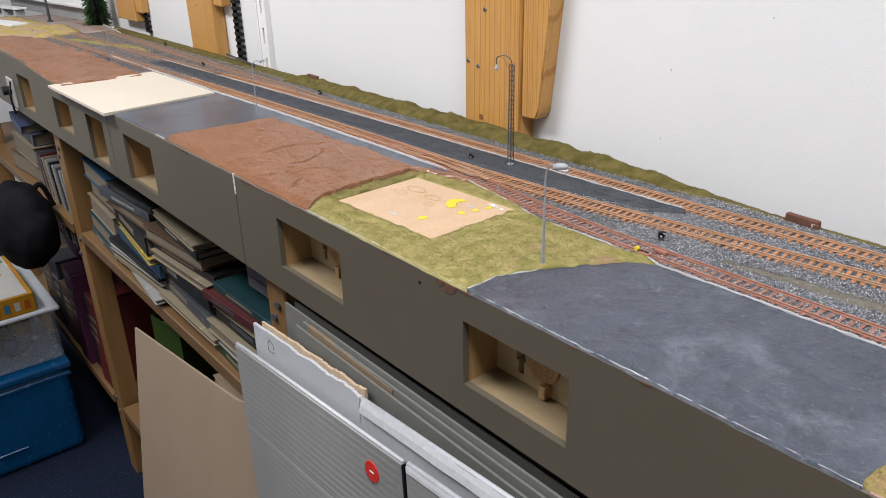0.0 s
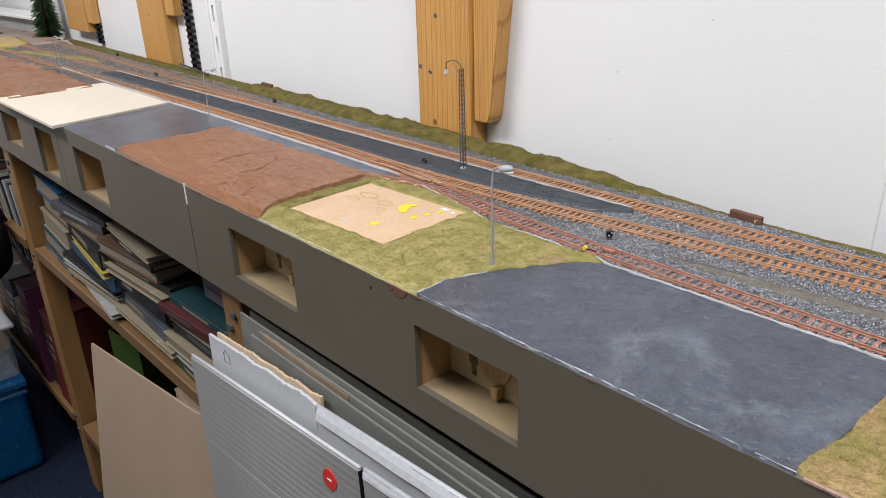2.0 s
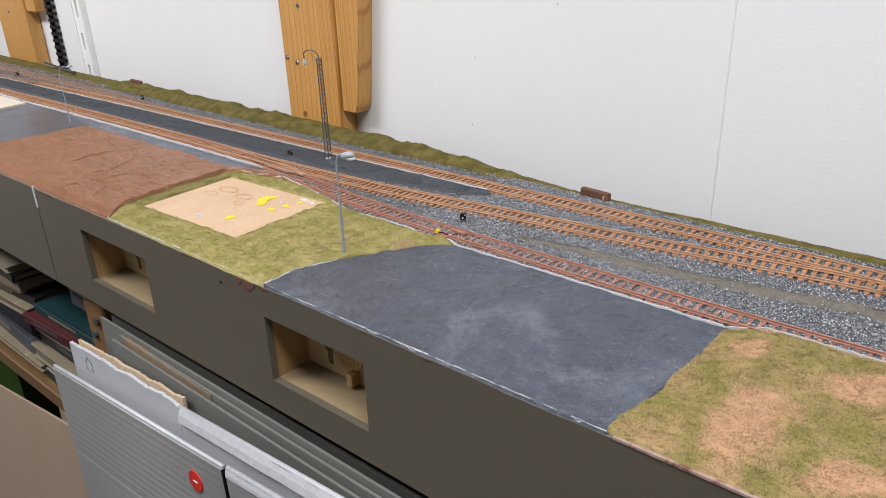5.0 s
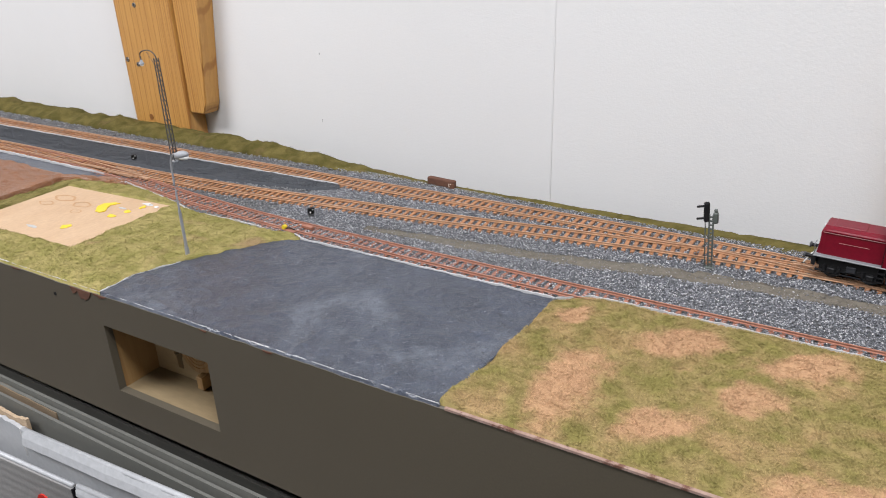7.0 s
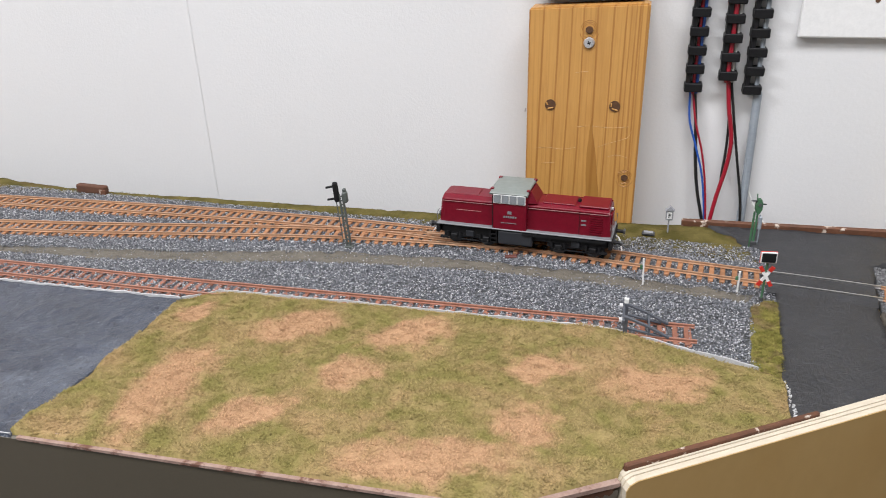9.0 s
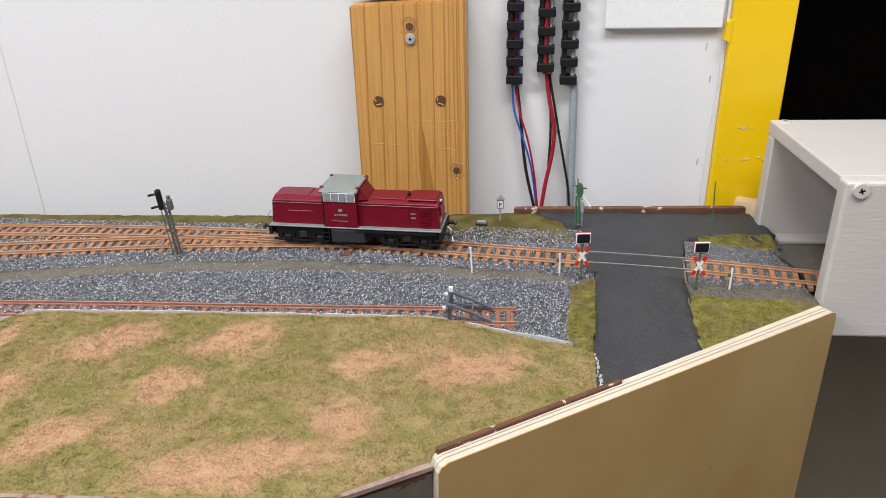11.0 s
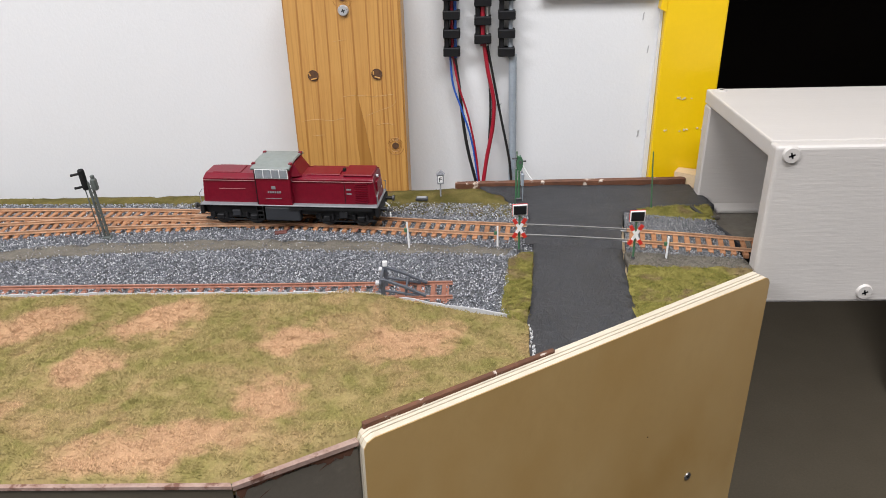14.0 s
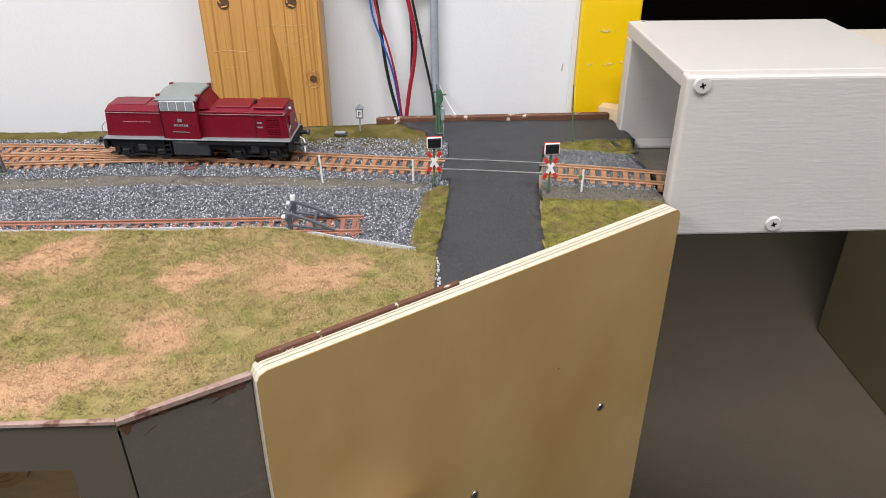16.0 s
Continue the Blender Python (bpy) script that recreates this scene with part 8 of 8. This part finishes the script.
part("yellow_meadow", sheet(ragged([(-2.6, 0.02), (-1.98, 0.03), (-1.905, 0.11), (-1.90, 0.17), (-1.915, 0.23), (-1.93, 0.266), (-2.131, 0.285), (-2.257, 0.25), (-2.6, 0.23)], 0.012, 0.004), lambda x, y: 0.005 + 0.005 * fbm(x, y, 16, 3), 0.018, -0.008), M["yellow_field"], layout, "yellow dry meadow at the far end", True)
part("earth_ground", sheet([(-2.6, 0.232), (-2.257, 0.252), (-2.131, 0.287), (-1.935, 0.27), (-1.9, 0.33), (-1.9, 0.384), (-2.6, 0.405)], lambda x, y: 0.001 + 0.003 * fbm(x, y, 20, 3), 0.02, -0.006), M["mud_far"], layout, smooth=True)
part("grass_strip", sheet(ragged([(-1.93, 0.165), (-1.748, 0.203), (-1.502, 0.250), (-1.40, 0.272), (-1.494, 0.285), (-1.694, 0.25), (-1.887, 0.185)], 0.012, 0.003), lambda x, y: 0.002 + 0.003 * fbm(x, y, 30, 8), 0.012, -0.004), M["turf"], layout, smooth=True)

hall = thing("model_building", "low grey-walled model building with a white roof", "model building", (-2.52, 0.385, TOP), 3)
part("wall", box(-0.55, 0.33, -0.03, 0.035, 0.0, 0.042, 0.001), M["hall_grey"], hall, "grey plastered wall")
part("roof", box(-0.57, 0.345, -0.05, 0.04, 0.0422, 0.052, 0.002), M["white_plastic"], hall, "white flat roof")
lorry = thing("model_platform_ramp", "white model loading ramp by the building", "loading ramp", (-2.75, 0.25, TOP), 10)
part("deck", box(-0.12, 0.12, -0.02, 0.02, 0.02, 0.026, 0.001), M["white_plastic"], lorry)
for x in (-0.1, 0.0, 0.1):
    part("leg", box(x - 0.004, x + 0.004, -0.016, 0.016, -0.004, 0.0199), M["kerb"], lorry)

fir = thing("fir_tree", "dark green model fir tree beside the grey building", "tree", (-2.10, 0.368, TOP), 0)
part("trunk", rod((0, 0, -0.002), (0, 0, 0.20), 0.006, 0.001, 8), M["chip"], fir)
bm = bmesh.new()
rnd = random.Random(21)
for i in range(46):
    z = 0.004 + 0.26 * i / 46
    reach = 0.038 * (1 - 0.55 * i / 46)
    for k in range(20):
        a = rnd.uniform(0, 6.283)
        r = reach * rnd.uniform(0.6, 1.1)
        base = Vector((0, 0, z))
        tip = Vector((r * math.cos(a), r * math.sin(a), z - 0.012 - 0.012 * rnd.random()))
        for j in range(10):
            t = 0.2 + 0.8 * j / 9
            p = base.lerp(tip, t)
            s = Vector((-math.sin(a), math.cos(a), 0))
            for sg in (-1, 1):
                e = p + s * sg * 0.011 * (1.05 - 0.6 * t) + Vector((math.cos(a), math.sin(a), -0.3)) * 0.006
                bm.faces.new([bm.verts.new(p), bm.verts.new(p + Vector((math.cos(a), math.sin(a), 0.1)) * 0.005), bm.verts.new(e)])
part("crown", bm, M["needle"], fir)
stick = thing("wooden_stick", "thin pale stick lying across the far tracks", "stick", (-1.926, 0.351, TOP + 0.004), -7)
part("rod", box(-0.128, 0.128, -0.0013, 0.0013, -0.001, 0.0016, 0.0005), M["plaster"], stick)
slab = thing("concrete_slab", "small pale concrete slab on the yellow meadow", "slab", (-2.32, 0.16, TOP + 0.010), 12)
part("plate", box(-0.10, 0.09, -0.028, 0.028, -0.006, 0.001, 0.001), M["white_plastic"], slab)
pole = thing("model_mast", "thin dark model mast by the grey building", "mast", (-2.318, 0.283, TOP), 0)
part("shaft", rod((0, 0, -0.002), (0, 0, 0.16), 0.0045, 0.003, 8), M["dark_metal"], pole)
part("foot", box(-0.008, 0.008, -0.008, 0.008, -0.002, 0.006, 0.001), M["dark_metal"], pole)
bar = thing("barrier_pole", "dark barrier pole lying over the far bank", "barrier", (-1.09, 0.345, TOP + 0.008), -3)
part("pole", rod((-0.07, 0, 0.004), (0.07, 0, -0.002), 0.0022, n=6), M["dark_metal"], bar)
sock = thing("socket_plate", "grey socket plate with a black knob on the front board", "socket", (-1.55, -0.001, TOP - 0.075), 0)
part("plate", box(-0.03, 0.03, -0.003, 0.0008, -0.03, 0.035, 0.001), M["card_grey"], sock)
part("knob", rod((0.0, -0.003, 0.008), (0.0, -0.02, 0.008), 0.010, n=14), M["black"], sock)
part("cable", tube(spline([(0.02, -0.004, 0.03), (0.03, -0.012, 0.0), (0.028, -0.01, -0.04)], 5), 0.0025, 6), M["black"], sock)

# ---- loose stones and grass blades ----
def inside_many(xy, poly):
    x, y = xy[:, 0], xy[:, 1]
    c = np.zeros(len(xy), bool)
    for i in range(len(poly)):
        (x0, y0), (x1, y1) = poly[i - 1], poly[i]
        if y0 == y1:
            continue
        c ^= ((y0 > y) != (y1 > y)) & (x < (x1 - x0) * (y - y0) / (y1 - y0) + x0)
    return c


def scatter(rng, poly, n, out=()):
    p = np.array(poly)
    xy = rng.uniform(p.min(0), p.max(0), (n, 2))
    ok = inside_many(xy, poly)
    for o in out:
        ok &= ~inside_many(xy, o)
    return xy[ok]


def near_line(xy, line, half):
    pts = np.array([(q.x, q.y) for q in spline([(*p, 0) for p in line], 6)])
    ok = np.zeros(len(xy), bool)
    for a, b in zip(pts, pts[1:]):
        d = b - a
        t = np.clip(((xy - a) @ d) / (d @ d), 0, 1)
        ok |= np.hypot(*(xy - a - t[:, None] * d).T) < half
    return ok


def mesh_from(name, verts, faces, material, parent, label):
    me = bpy.data.meshes.new(name)
    me.vertices.add(len(verts))
    me.vertices.foreach_set("co", verts.ravel().astype(np.float32))
    me.loops.add(faces.size)
    me.loops.foreach_set("vertex_index", faces.ravel().astype(np.int32))
    me.polygons.add(len(faces))
    me.polygons.foreach_set("loop_start", np.arange(0, faces.size, 3, dtype=np.int32))
    me.update(calc_edges=True)
    me.materials.append(material)
    ob = new(name, me)
    ob.parent = parent
    return tagged(ob, label, kind="stuff")


OCT = np.array([(1, 0, 0), (0, 1, 0), (-1, 0, 0), (0, -1, 0), (0, 0, 1), (0, 0, -1)], float)
OCT_F = np.array([(0, 1, 4), (1, 2, 4), (2, 3, 4), (3, 0, 4), (1, 0, 5), (2, 1, 5), (3, 2, 5), (0, 3, 5)])


def gravel(name, xy, size, z, material, label, rng):
    n = len(xy)
    s = size * rng.uniform(0.6, 1.3, (n, 1, 1)) * rng.uniform(0.6, 1.2, (n, 1, 3))
    a = rng.uniform(0, 6.283, n)
    v = OCT[None] * s + rng.normal(0, size * 0.16, (n, 6, 3))
    c, sn = np.cos(a)[:, None], np.sin(a)[:, None]
    x, y = v[:, :, 0] * c - v[:, :, 1] * sn, v[:, :, 0] * sn + v[:, :, 1] * c
    out = np.stack([x + xy[:, :1], y + xy[:, 1:], v[:, :, 2] + z + rng.uniform(-0.0004, 0.0006, (n, 1))], -1)
    faces = (OCT_F[None] + 6 * np.arange(n)[:, None, None]).reshape(-1, 3)
    mesh_from(name, out.reshape(-1, 3), faces, material, layout, label)


rng = np.random.default_rng(4)
SKIP = (ROAD, PLAT, FIELD_L)
near_bed = [(0.0, 0.14), (0.069, 0.1405), (0.291, 0.1392), (0.312, 0.153), (0.546, 0.152), (0.638, 0.124), (0.640, 0.19), (0.657, 0.2), (0.66, 0.28), (0.55, 0.288), (0.3, 0.294), (0.0, 0.309)]
xy = scatter(rng, near_bed, 165000, SKIP)
keep = rng.uniform(size=len(xy)) > 0.88 * inside_many(xy, PATH_G)
keep &= rng.uniform(size=len(xy)) > 0.45 * (near_line(xy, LINE_A, 0.013) | near_line(xy, LINE_B, 0.013) | near_line(xy, LINE_C, 0.013))
gravel("ballast_gravel", xy[keep], 0.00058, 0.0003, M["stones"], "loose grey ballast stones between the tracks", rng)
far_bed = [(-1.9, 0.186), (-0.225, 0.185), (-0.163, 0.1685), (-0.115, 0.158), (-0.058, 0.145), (0.0, 0.146), (0.0, 0.309), (-0.25, 0.318), (-0.8, 0.326), (-1.9, 0.345)]
xy = scatter(rng, far_bed, 115000, SKIP)
keep = rng.uniform(size=len(xy)) > 0.45 * (near_line(xy, LINE_A, 0.013) | near_line(xy, LINE_B, 0.013) | near_line(xy, LINE_C, 0.013))
xy = xy[keep]
west = xy[:, 0] + 0.12 * np.sin(xy[:, 1] * 90) < -0.75
gravel("ballast_gravel", xy[~west], 0.00085, 0.0003, M["stones_mid"], "loose grey ballast stones beside the tracks", rng)
gravel("ballast_gravel", xy[west], 0.0010, 0.0003, M["stones_far"], "loose brownish ballast stones at the far end", rng)
gravel("ballast_gravel", scatter(rng, [(0.715, 0.198), (0.75, 0.192), (0.785, 0.186), (0.786, 0.246), (0.738, 0.258), (0.727, 0.262)], 9000), 0.00056, 0.0004, M["stones_mid"], "loose grey ballast stones by the tunnel", rng)
gravel("platform_grit", scatter(rng, [(-1.22, 0.2155), (-0.6, 0.2160), (-0.30, 0.2150), (-0.20, 0.2170), (-0.10, 0.2225), (0.0, 0.239), (0.02, 0.252), (0.016, 0.2555), (-0.6, 0.2525), (-1.22, 0.244)], 30000), 0.0006, 0.0031, M["grit"], "dark grit on the platform", rng)
gravel("path_grit", np.concatenate([scatter(rng, PATH_G, 9000), scatter(rng, [(0.713, 0.179), (0.785, 0.173), (0.785, 0.187), (0.715, 0.199)], 4200)]), 0.00042, 0.0009, M["grit_brown"], "fine grey-brown grit on the path", rng)


def blades(name, poly, n, height, h, w, material, label, rng, out=()):
    """Short grass: one thin leaning triangle a blade."""
    xy = scatter(rng, poly, n, out)
    n = len(xy)
    z = np.array([height(x, y) for x, y in xy])
    a, lean, hh = rng.uniform(0, 6.283, n), rng.uniform(0.7, 1.6, n) * h, h * rng.uniform(0.15, 0.6, n)
    b = a + 1.571 + rng.uniform(-0.5, 0.5, n)
    v = np.zeros((n, 3, 3))
    for k, s in ((0, -1), (1, 1)):
        v[:, k] = np.stack([xy[:, 0] + s * w * np.cos(a), xy[:, 1] + s * w * np.sin(a), z - 0.0004], -1)
    v[:, 2] = np.stack([xy[:, 0] + lean * np.cos(b), xy[:, 1] + lean * np.sin(b), z + hh], -1)
    mesh_from(name, v.reshape(-1, 3), np.arange(3 * n).reshape(-1, 3), material, layout, label)


blades("meadow_grass", FIELD_R, 150000, lambda x, y: meadow_z(x, y) + 0.0003, 0.0012, 0.00024, M["meadow"], "short olive and dry salmon grass blades", rng)
blades("turf_grass", FIELD_L, 90000, lambda x, y: turf_z(x, y) + 0.0003, 0.0015, 0.00022, M["turf"], "short olive grass blades", rng)
for poly, n in ((TURF_R, 14000), (TURF_M, 9000), (TURF_B, 6000), (TURF_S, 12000)):
    blades("turf_grass", poly, n, ripple(0.002, 40, 0.0016), 0.0013, 0.0002, M["turf"] if poly is TURF_S else M["turf_road"], "short olive grass blades beside the road", rng)
near_bank = [(x, bank_foot(x)) for x in np.linspace(-0.85, 0.64, 40)] + [(x, bank_back(x) - 0.001) for x in np.linspace(0.62, -0.85, 50)]
blades("bank_moss", near_bank, 60000, bank_z, 0.0013, 0.0003, M["bank"], "moss fibres on the green bank", rng)
